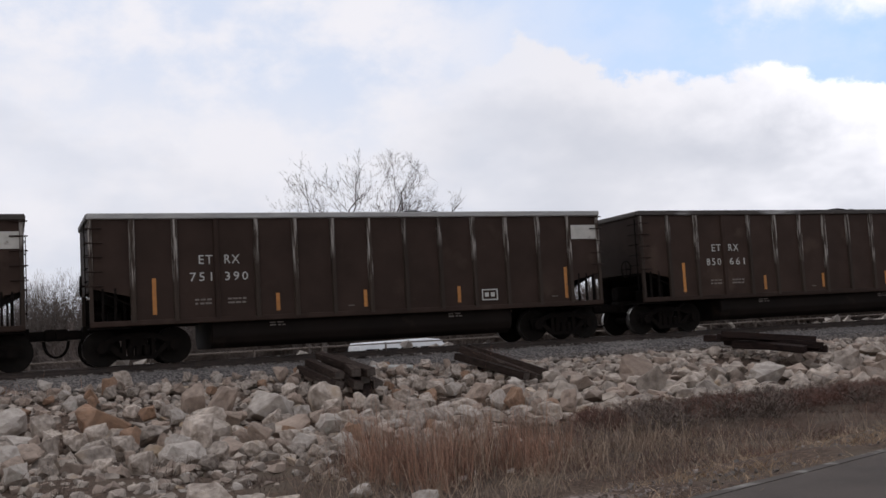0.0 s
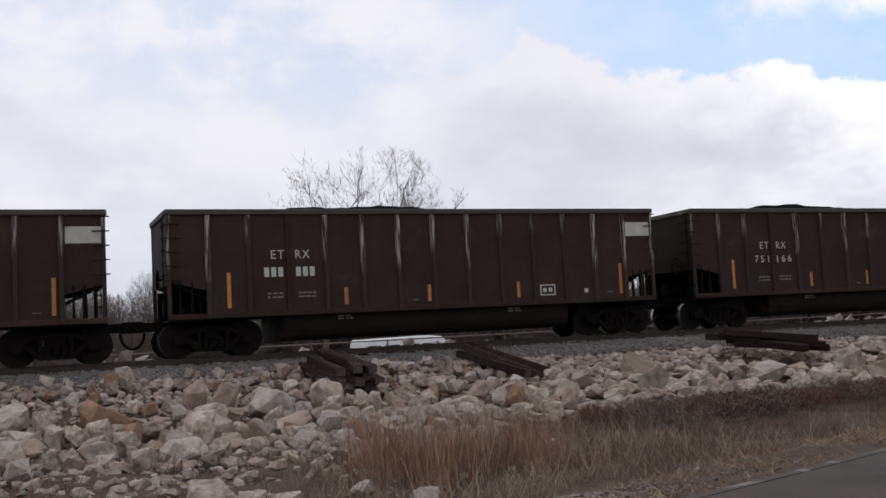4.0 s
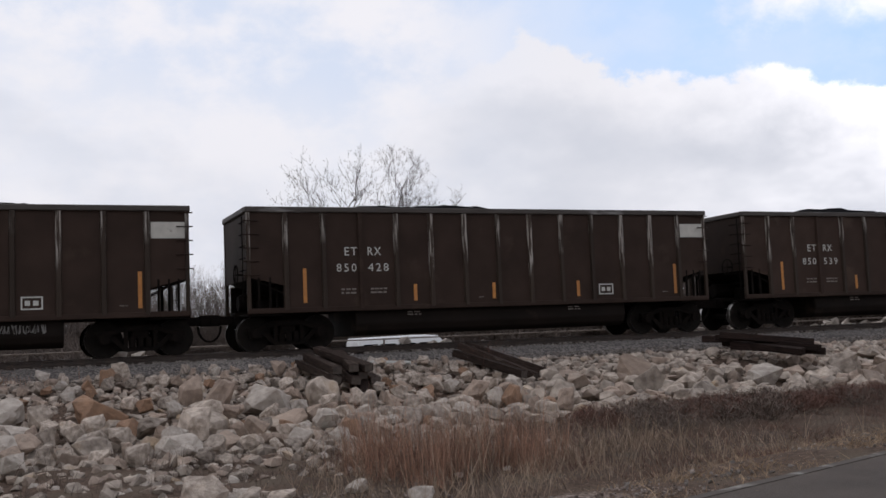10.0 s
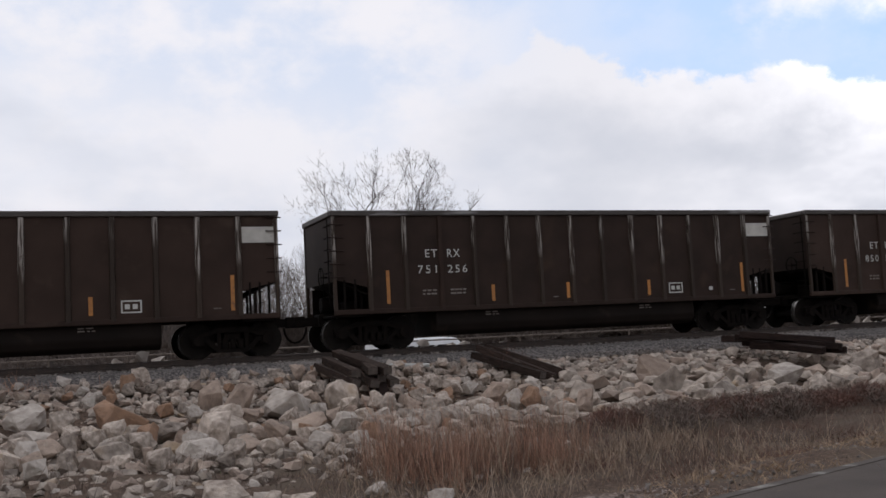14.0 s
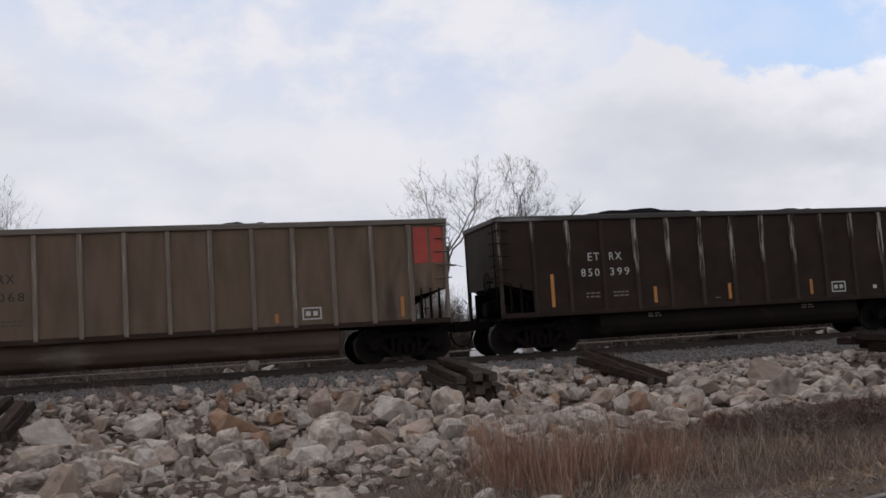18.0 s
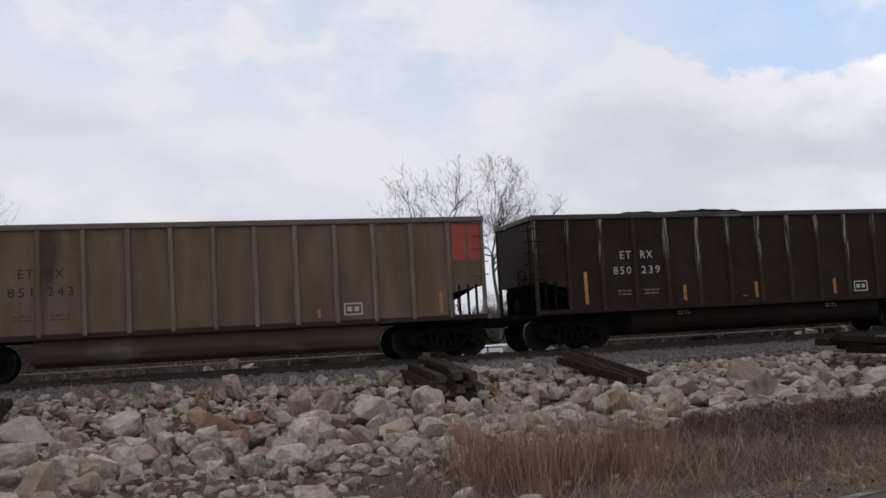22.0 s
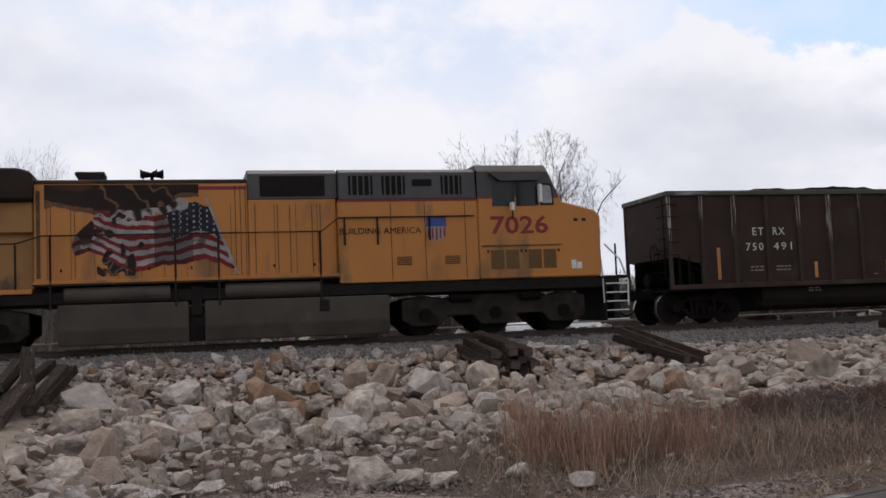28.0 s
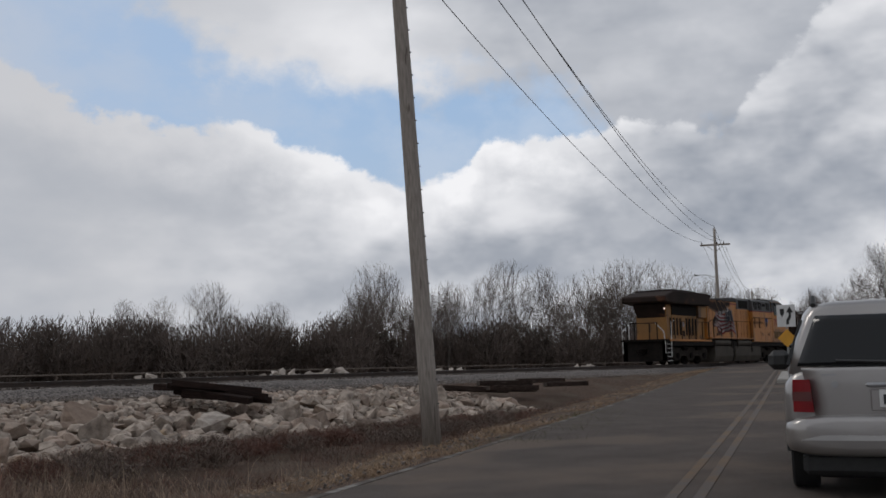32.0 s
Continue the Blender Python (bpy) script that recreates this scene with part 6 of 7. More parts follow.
# ---- bare trees ----
M["bark"] = material("grey_brown_bark", (0.105, 0.089, 0.078), (0.062, 0.052, 0.046), 3, 0.95, 0, 0.5, 20, (0.18, 0.16, 0.14), 0.62, 1.2)
M["twig"] = material("bare_twigs", (0.100, 0.084, 0.077), (0.066, 0.055, 0.050), 2, 0.95)
# far twigs and brush paler than near twigs: distance haze put into the colour
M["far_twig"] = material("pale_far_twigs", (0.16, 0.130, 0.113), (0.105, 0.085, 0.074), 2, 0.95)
M["brush"] = material("winter_brush", (0.135, 0.105, 0.090), (0.080, 0.062, 0.054), 0.6, 0.95, 0, 0, 40, (0.085, 0.066, 0.052), 0.58, 0.3, vary=0.25, island=True)
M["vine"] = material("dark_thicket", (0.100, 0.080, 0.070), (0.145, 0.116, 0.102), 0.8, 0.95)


def stick(verts, faces, p, q, r0, r1, sides):
    d = (q - p).normalized().to_track_quat("Z", "Y")
    n = len(verts)
    for pt, r in ((p, r0), (q, r1)):
        for k in range(sides):
            a = k * math.tau / sides
            verts.append(pt + d @ Vector((r * math.cos(a), r * math.sin(a), 0)))
    for k in range(sides):
        faces.append((n + k, n + (k + 1) % sides, n + sides + (k + 1) % sides, n + sides + k))


def strip(verts, faces, p, q, r0, r1, a):
    """A fine twig as a narrow flat strip."""
    w = Vector((math.cos(a), math.sin(a), 0.2))
    n = len(verts)
    verts += [p - w * r0, p + w * r0, q + w * r1, q - w * r1]
    faces.append((n, n + 1, n + 2, n + 3))


def crowned_tree(seed, height=12.0, wide=3.8, base=0.34, limbs=6, fine=0.011, low=0.30, spread=38, wander=0.13, least=0.40, dense=1.0, stick_at=0.035, girth=0.016, rise=0.05, taper=0.86):
    """A tree whose wandering limbs fork again and again until their twigs fill a rounded crown."""
    rnd = random.Random(seed)
    tv, tf, cv, cf = [], [], [], []
    mid, tall = height * (1 + low) / 2, height * (1 - low) / 2

    def reach(p, d):
        """How far the crown's edge lies from p along d."""
        q, e = Vector((p.x / wide, p.y / wide, (p.z - mid) / tall)), Vector((d.x / wide, d.y / wide, d.z / tall))
        a, b, c = e.dot(e), 2 * q.dot(e), q.dot(q) - 1
        h = b * b - 4 * a * c
        return max(0.0, (-b + math.sqrt(h)) / (2 * a)) if h > 0 else 0.0

    def turned(d, angle):
        side = d.cross(Vector((rnd.gauss(0, 1), rnd.gauss(0, 1), rnd.gauss(0, 1)))).normalized()
        return (d * math.cos(angle) + side * math.sin(angle)).normalized()

    def grow(p, d, length, r, level):
        n = max(2, int(length / (0.55 if level < 2 else 0.32)))
        r = max(r, fine)
        for i in range(n):
            t = (i + 1) / n
            d = (d + Vector((rnd.gauss(0, 1), rnd.gauss(0, 1), rnd.gauss(0, 0.8))) * wander + Vector((0, 0, rise))).normalized()
            q = p + d * (length / n)
            r1 = max(fine * 0.55, r * (1 - taper * t))
            r0 = max(fine * 0.55, r * (1 - taper * i / n))
            if r1 > stick_at:
                stick(tv, tf, p, q, r0, r1, 6 if r1 > 0.09 else 4)
            else:
                strip(cv, cf, p, q, r0, r1, rnd.uniform(-1.2, 1.2))
            p = q
            for _ in range(int(dense + rnd.random())):
                if t < 0.15 or level > 4 or rnd.random() < 0.12:
                    continue
                e = turned(d, radians(rnd.uniform(28, 66)))
                go = min(length * rnd.uniform(0.34, 0.66) * (1.15 - 0.5 * t), reach(p, e) * rnd.uniform(0.75, 1.08))
                if go > least:
                    grow(p, e, go, max(r1, r * 0.3) * 0.62, level + 1)
        if level < 4:
            for _ in range(2):
                e = turned(d, radians(rnd.uniform(12, 30)))
                go = min(length * rnd.uniform(0.4, 0.7), reach(p, e))
                if go > least:
                    grow(p, e, go, r1, level + 1)

    p, d, r = Vector((0, 0, -0.25)), Vector((0.05, 0.03, 1)), height * girth
    top = height * base
    n = max(2, int(top / 0.7))
    for i in range(n):
        d = (d + Vector((rnd.gauss(0, 0.06), rnd.gauss(0, 0.06), 0.1))).normalized()
        q = p + d * (top + 0.25) / n
        stick(tv, tf, p, q, r, r * 0.95, 7)
        p, r = q, r * 0.95
    for k in range(limbs):
        a = k * 2.4 + rnd.uniform(-0.4, 0.4)
        tilt = radians(rnd.uniform(0.25, 1.25) * spread) * (0.35 if k == 0 else 1)
        e = Vector((math.cos(a) * math.sin(tilt), math.sin(a) * math.sin(tilt), math.cos(tilt)))
        start = p - Vector((0, 0, top * 0.22 * rnd.random()))
        grow(start, e, max(1.0, reach(start, e)) * rnd.uniform(0.72, 0.98), r * rnd.uniform(0.5, 0.72), 1)
    out = []
    for nm, v, f, mt in (("trunk", tv, tf, "bark"), ("crown", cv, cf, "twig")):
        me = bpy.data.meshes.new(nm)
        me.from_pydata(v, [], f)
        me.materials.append(M[mt])
        out.append(me)
    return tuple(out)


KINDS = [*(crowned_tree(seed, 12, wide, 0.53, 6, 0.0088, 0.48, 60, 0.21, 0.22, 2.05, 0.024, 0.0105, 0.015, 0.56) for seed, wide in ((17, 2.9), (23, 2.6), (38, 2.5))),
         crowned_tree(41, 12, 2.9, 0.22, 9, 0.0085, 0.20, 30, 0.10, 0.4, 1.2, 0.035, 0.013, 0.06),
         crowned_tree(59, 12, 3.8, 0.30, 6, 0.010, 0.28, 52, 0.24, 0.38, 1.5)]
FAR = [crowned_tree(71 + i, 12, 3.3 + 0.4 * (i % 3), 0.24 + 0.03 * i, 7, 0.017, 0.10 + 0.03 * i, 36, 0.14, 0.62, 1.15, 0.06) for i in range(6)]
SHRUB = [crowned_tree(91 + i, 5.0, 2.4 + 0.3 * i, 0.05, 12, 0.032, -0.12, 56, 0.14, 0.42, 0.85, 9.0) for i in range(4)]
# distant trees take the twigs paled for haze
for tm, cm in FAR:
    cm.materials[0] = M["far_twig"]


rt = random.Random(77)


def bare_tree(x, y, height, kind, label="bare grey-brown winter tree beyond the track", turn=None, group="bare trees", kinds=None):
    t = tagged(new("tree"), label, "tree", group)
    s = height / 12
    t.matrix_basis = Matrix.Translation((x, y, terrain(x, y) if abs(x) < 300 else -1.5)) @ Matrix.Rotation(rt.uniform(0, 6.28) if turn is None else turn, 4, "Z") @ Matrix.Diagonal((s, s, s, 1))
    for nm, me in zip(("trunk", "crown"), (kinds or KINDS)[kind]):
        o = new(nm, me)
        o.parent = t
    return t


# the two that stand over the cars, and those by the drive
bare_tree(21.6, 74.0, 18.0, 0, turn=0.4)
bare_tree(28.1, 75.0, 16.9, 1, turn=2.0)
bare_tree(31.1, 76.0, 15.8, 2, turn=1.0)
bare_tree(-12.6, 60.0, 12.4, 4, turn=0.3)
bare_tree(-9.4, 72.0, 15.3, 3)
bare_tree(-17.8, 66.0, 15.8, 3)
bare_tree(-21.0, 70.0, 14.2, 2)
bare_tree(-7.2, 60.0, 8.0, 1)
for i in range(130):
    x = -90 + i * 2.0 + rt.uniform(-1.5, 1.5)
    y = 118 - 0.45 * max(0, x) + rt.uniform(-9, 9)
    h = (rt.uniform(7.0, 9.6) + (2.4 if rt.random() < 0.3 else 0)) * (0.62 + 0.38 * max(y, 50) / 115) * (1.5 if x > 85 else 1.05 if x > 65 else 0.9)
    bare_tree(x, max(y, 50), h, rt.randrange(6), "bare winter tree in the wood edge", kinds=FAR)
# a taller belt straight behind the track
for i in range(50):
    az, far = -19 + i * 0.72 + rt.uniform(-0.35, 0.35), rt.uniform(88, 106)
    lean = 1.12 if 11.4 < az < 14.5 else 0.84 if 3.4 < az < 6 else 1.0
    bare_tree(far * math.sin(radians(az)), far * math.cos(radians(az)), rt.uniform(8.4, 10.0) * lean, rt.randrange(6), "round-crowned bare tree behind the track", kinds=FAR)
for i in range(26):
    x = 165 + i * 9 + rt.uniform(-3, 3)
    bare_tree(x, 62 + rt.uniform(0, 50) + 0.25 * (x - 165), rt.uniform(11, 16), rt.randrange(6), "bare winter tree in the wood edge", kinds=FAR)
# the round-crowned trees beyond the crossing
for az, far, h, k in ((58.3, 128, 12.0, 1), (60.2, 132, 13.2, 3), (61.6, 128, 14.6, 0), (62.9, 134, 15.4, 2), (64.2, 130, 14.4, 1), (65.8, 138, 14.6, 3), (67.5, 146, 13.6, 2), (53.0, 122, 10.8, 2), (49.6, 118, 10.6, 1), (50.8, 121, 10.4, 3)):
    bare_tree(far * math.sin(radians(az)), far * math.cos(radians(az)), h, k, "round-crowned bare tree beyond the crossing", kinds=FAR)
for s, lat, h, k in ((58, 13, 9, 4), (66, 12.5, 8.5, 1), (74, 11, 9, 3), (84, 9.5, 10, 0), (95, 9, 11, 2), (107, 9, 12.5, 3), (118, 8.5, 14, 2), (130, 9, 14, 1), (142, 8.5, 13.5, 4), (158, 8.5, 13, 2), (175, 8, 12, 3), (195, 8, 12, 0),
                     (40, 14, 9, 2), (36, 17, 10, 3), (28, 18, 11, 1), (15, 20, 12, 0), (0, 22, 12, 2), (-20, 20, 13, 3)):
    bare_tree(s * UX + lat * UY, s * UY - lat * UX, h, k % 5, "bare winter tree beside the road", kinds=None if s < 135 else FAR)
for s, lat, h, k in ((48, 8.0, 13.4, 0), (52, 8.6, 14.2, 2), (45, 8.6, 12.4, 1), (57, 7.4, 9.6, 1)):
    bare_tree(s * UX + lat * UY, s * UY - lat * UX, h, k, "tall bare spreading tree beside the road")


def thicket(name, spots, label, hmin, hmax, per, seed, spread=2.0):
    """Leafless undergrowth: many round-topped twiggy shrubs grown into one another."""
    rnd = random.Random(seed)
    kinds = []
    for tm, cm in SHRUB:
        kinds.append((np.array([v.co[:] for v in cm.vertices]), np.array([f.vertices[:] for f in cm.polygons])))
    verts, faces, n = [], [], 0
    for x, y in spots:
        lift = 0.9 + 0.5 * noise.noise((x * 0.09, 2.0, seed)) + 0.25 * noise.noise((x * 0.5, 5.0, seed))
        for _ in range(per):
            px, py = x + rnd.gauss(0, spread), y + rnd.gauss(0, spread)
            v, f = kinds[rnd.randrange(len(kinds))]
            k, a = rnd.uniform(hmin, hmax) * lift / 5.0, rnd.uniform(0, 6.283)
            m = np.array(((math.cos(a) * k, -math.sin(a) * k, 0), (math.sin(a) * k, math.cos(a) * k, 0), (0, 0, k)))
            verts.append(v @ m.T + np.array((px, py, (terrain(px, py) if abs(px) < 300 else -1.5) - 0.1)))
            faces.append(f + n)
            n += len(v)
    ob = raw(name, np.concatenate(verts).tolist(), np.concatenate(faces).tolist(), M["brush"])
    return tagged(ob, label, "undergrowth", kind="stuff")


wood = []
for i in range(210):
    x = -110 + i * 1.55
    y = max(112 - 0.45 * max(0, x) + rt.uniform(-7, 5), 48)
    wood.append((x, y))
thicket("undergrowth", wood[::2], "dense brown leafless undergrowth along the wood edge", 4.8, 7.6, 5, 3, 1.8)
thicket("undergrowth", [(x, y + 9) for x, y in wood[::3]], "tall leafless saplings along the wood edge", 5.0, 8.4, 3, 4, 2.4)
thicket("undergrowth", [(x, y + 4) for x, y in wood if 44 < x < 150], "tall brown leafless saplings of the wood edge", 5.4, 7.8, 3, 9, 2.0)
thicket("undergrowth", [(-36 + i * 1.5 + rt.uniform(-0.6, 0.6), 92 + rt.uniform(-3, 3)) for i in range(46)], "grey-brown leafless brush behind the track", 3.8, 5.6, 3, 8, 1.2)
thicket("undergrowth", [(-16 + i * 1.9, 56 + rt.uniform(-2, 6)) for i in range(13)], "brown leafless shrubs on the field edge", 1.8, 4.2, 2, 5, 1.4)
thicket("undergrowth", [((46 + i * 3) * UX + 8 * UY, (46 + i * 3) * UY - 8 * UX) for i in range(30)], "brown leafless brush beside the road", 1.6, 4.2, 1, 6, 1.2)


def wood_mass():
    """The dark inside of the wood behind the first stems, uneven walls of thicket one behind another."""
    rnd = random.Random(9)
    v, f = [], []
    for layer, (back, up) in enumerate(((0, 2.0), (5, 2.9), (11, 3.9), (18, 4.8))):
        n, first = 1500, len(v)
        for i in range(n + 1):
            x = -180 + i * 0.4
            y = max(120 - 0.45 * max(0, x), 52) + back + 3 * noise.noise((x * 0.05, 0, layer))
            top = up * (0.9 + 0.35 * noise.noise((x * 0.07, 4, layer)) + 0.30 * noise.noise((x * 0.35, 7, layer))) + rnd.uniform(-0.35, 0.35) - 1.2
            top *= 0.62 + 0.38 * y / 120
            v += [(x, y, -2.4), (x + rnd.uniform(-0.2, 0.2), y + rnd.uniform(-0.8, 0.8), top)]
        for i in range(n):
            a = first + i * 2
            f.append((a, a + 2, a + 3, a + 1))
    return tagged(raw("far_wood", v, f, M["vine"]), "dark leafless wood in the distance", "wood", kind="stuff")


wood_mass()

# ---- grasses ----
M["reed"] = material("dry_tan_reeds", (0.42, 0.245, 0.168), (0.25, 0.140, 0.095), 1.5, 0.9, 0, 0, 40, (0.28, 0.145, 0.09), 0.55, 0.8, vary=0.45, island=True)
M["reed_pale"] = material("pale_dead_straw", (0.43, 0.325, 0.235), (0.26, 0.185, 0.132), 1.5, 0.9, 0, 0, 40, (0.14, 0.11, 0.08), 0.55, 0.8, vary=0.35, island=True)
M["rust_grass"] = material("rusty_brown_grass", (0.160, 0.076, 0.052), (0.090, 0.046, 0.034), 1.2, 0.9, 0, 0, 40, (0.20, 0.14, 0.09), 0.6, 0.8, vary=0.3, island=True)
M["bramble"] = material("reddish_brush", (0.150, 0.066, 0.044), (0.085, 0.040, 0.029), 1.2, 0.9, vary=0.35, island=True)
M["green"] = material("dull_green_grass", (0.120, 0.120, 0.050), (0.080, 0.085, 0.035), 2, 0.9, vary=0.25, island=True)
M["straw"] = material("flattened_straw", (0.36, 0.25, 0.155), (0.245, 0.165, 0.105), 1.2, 0.9, 0, 0, 40, (0.15, 0.14, 0.06), 0.64, 0.4, vary=0.25, island=True)
M["stalk"] = material("grey_weed_stalks", (0.145, 0.105, 0.083), (0.09, 0.066, 0.053), 2, 0.9, 0, 0, 40, (0.13, 0.14, 0.07), 0.62, 0.6, vary=0.3, island=True)


def blades(name, place, count, hmin, hmax, width, lean, mat, label, seed, fallen=0.12):
    """Tapering bent blades; place(rnd) gives a spot and a scale, or None; some are broken over."""
    rnd = random.Random(seed)
    v, f = [], []
    for _ in range(count):
        at = place(rnd)
        if at is None:
            continue
        x, y = at[:2]
        h = rnd.uniform(hmin, hmax) * (at[2] if len(at) > 2 else 1)
        z = terrain(x, y) - 0.03
        a = rnd.uniform(0, 6.283)
        lx, ly = rnd.gauss(0, lean), rnd.gauss(0, lean)
        up = rnd.uniform(0.85, 1.0)
        mid = rnd.uniform(0.4, 0.65)
        if rnd.random() < fallen:
            b = rnd.uniform(0, 6.283)
            up, lx, ly = rnd.uniform(0.1, 0.5), math.cos(b) * rnd.uniform(0.4, 1.0), math.sin(b) * rnd.uniform(0.4, 1.0)
            mid = up * rnd.uniform(0.5, 1.1)
        w = width * rnd.uniform(0.6, 1.3)
        wx, wy = w * math.cos(a) / 2, w * math.sin(a) / 2
        n = len(v)
        c = rnd.uniform(0.3, 0.5)
        v += [(x - wx, y - wy, z), (x + wx, y + wy, z), (x + lx * h * c - wx * 0.8, y + ly * h * c - wy * 0.8, z + h * mid), (x + lx * h * c + wx * 0.8, y + ly * h * c + wy * 0.8, z + h * mid),
              (x + lx * h, y + ly * h, z + h * up)]
        f += [(n, n + 1, n + 3, n + 2), (n + 2, n + 3, n + 4)]
    return tagged(raw(name, v, f, mat), label, "grass", kind="stuff")


def tufts(seed, n, region, size):
    """A field of tufts: middle, reach and height of each; returns a picker of spots."""
    rnd = random.Random(seed)
    made = []
    while len(made) < n:
        at = region(rnd)
        if at:
            made.append((at[0], at[1], rnd.uniform(0.4, 1.0) * size, rnd.uniform(0.35, 1.0), 0.0))

    def pick(r):
        x, y, s, h, _ = made[r.randrange(len(made))]
        return x + r.gauss(0, s), y + r.gauss(0, s), h * r.uniform(0.55, 1.0)
    return pick


def reed_bed(r):
    x = 4.30 + 2.7 * r.random() ** 1.7
    return x, 12.65 + r.gauss(0, 0.55) - 0.05 * (x - 4)


def reed_fringe(r):
    x = 3.2 + 6.8 * r.random()
    return x, 12.0 + 0.15 * (x - 5) + r.gauss(0, 1.4)


def litter(r):
    x = r.uniform(1.5, 30)
    lo = 8.9 + 0.31 * (x - 5)
    return x, r.uniform(max(8.8, lo), min(18.6, max(14.5, lo + 4.5)))


def ditch(r):
    x = r.uniform(6.0, 29)
    lo, hi = 9.4 + 0.31 * (x - 7.5), min(19.3, 15.6 + 0.45 * (x - 7.5))
    if hi < lo + 0.3:
        return None
    return x, r.uniform(lo, hi)


def shoulder(r):
    s, d = r.uniform(2, 62), abs(r.gauss(0, 1.2)) + 0.25
    lat = -4.5 - d
    x, y = s * UX + lat * UY, s * UY - lat * UX
    if y > RAIL_Y - 3 or (x < 5.5 and r.random() < 0.8):
        return None
    return x, y


def weeds(r):
    x, y = r.uniform(-1.2, 9), r.uniform(11.2, 17.5)
    if r.random() < 0.5 and x < 2:
        return None
    return x, y


def beyond(r):
    return r.uniform(-20, 70), RAIL_Y + r.uniform(4.5, 9)


def right_side(r):
    s, lat = r.uniform(0, 80), r.uniform(2.4, 7)
    return s * UX + lat * UY, s * UY - lat * UX


blades("reeds", tufts(1, 46, reed_bed, 0.24), 2600, 0.75, 1.65, 0.0065, 0.16, M["reed"], "tall dry tan reeds standing in the ditch", 1, 0.18)
blades("reeds", tufts(31, 46, reed_bed, 0.34), 1900, 0.4, 1.3, 0.006, 0.34, M["rust_grass"], "rusty reeds leaning in the ditch", 31, 0.25)
blades("reeds", tufts(21, 130, reed_fringe, 0.34), 5200, 0.3, 1.0, 0.0065, 0.46, M["reed_pale"], "pale broken reeds and straw in the ditch", 11, 0.55)
blades("reeds", tufts(33, 26, reed_bed, 0.30), 420, 1.1, 1.75, 0.008, 0.22, M["reed_pale"], "tall pale seeding reed stalks", 33, 0.2)
blades("dead_litter", tufts(41, 420, litter, 0.42), 26000, 0.08, 0.30, 0.008, 1.1, M["stalk"], "matted dead grass on the ditch floor", 41, 0.75)
blades("dead_litter", tufts(42, 200, shoulder, 0.45), 15000, 0.10, 0.30, 0.007, 1.1, M["straw"], "pale dead grass along the road shoulder", 42, 0.75)
blades("ditch_grass", tufts(2, 240, ditch, 0.34), 26000, 0.15, 0.50, 0.006, 0.85, M["rust_grass"], "rusty brown dead grass in the ditch", 2, 0.5)
blades("weed_stalks", tufts(3, 90, ditch, 0.40), 3600, 0.3, 0.95, 0.006, 0.45, M["stalk"], "grey dead weed stalks in the ditch", 3, 0.35)
blades("weed_stalks", tufts(4, 260, weeds, 0.22), 9000, 0.12, 0.5, 0.008, 0.45, M["stalk"], "thin grey weeds among the stones", 4, 0.3)
blades("roadside_straw", tufts(5, 260, shoulder, 0.34), 34000, 0.05, 0.20, 0.008, 1.2, M["straw"], "flattened straw-coloured grass on the road shoulder", 5, 0.4)
blades("green_grass", lambda r: (lambda c: (c[0] + r.gauss(0, c[2]), c[1] + r.gauss(0, c[2] * 0.6), r.uniform(0.4, 1)))(r.choice(((17.8, 9.9, 0.5), (15.6, 9.2, 0.6), (13.4, 8.6, 0.6), (19.6, 10.8, 0.5)))), 2600, 0.06, 0.24, 0.007, 0.7, M["green"], "dull green grass coming up on the verge", 51, 0.3)
blades("field_grass", tufts(9, 150, beyond, 0.5), 5000, 0.15, 0.5, 0.012, 0.35, M["stalk"], "dead grass tufts beyond the track", 9, 0.2)
blades("roadside_grass", tufts(6, 200, right_side, 0.4), 7000, 0.08, 0.35, 0.014, 0.6, M["straw"], "dry grass on the road verge", 6, 0.3)
blades("weed_stalks", lambda r: (r.gauss(-0.6, 0.7), RAIL_Y - 2.6 + r.gauss(0, 0.3), r.uniform(0.4, 1)), 220, 0.3, 0.8, 0.010, 0.3, M["reed"], "dry weeds at the ballast edge", 7)
blades("weed_stalks", lambda r: (11.2 + r.gauss(0, 0.22), 23.6 + r.gauss(0, 0.2), r.uniform(0.5, 1)), 200, 0.5, 1.0, 0.010, 0.3, M["rust_grass"], "reddish weed clump beside a sleeper", 8)

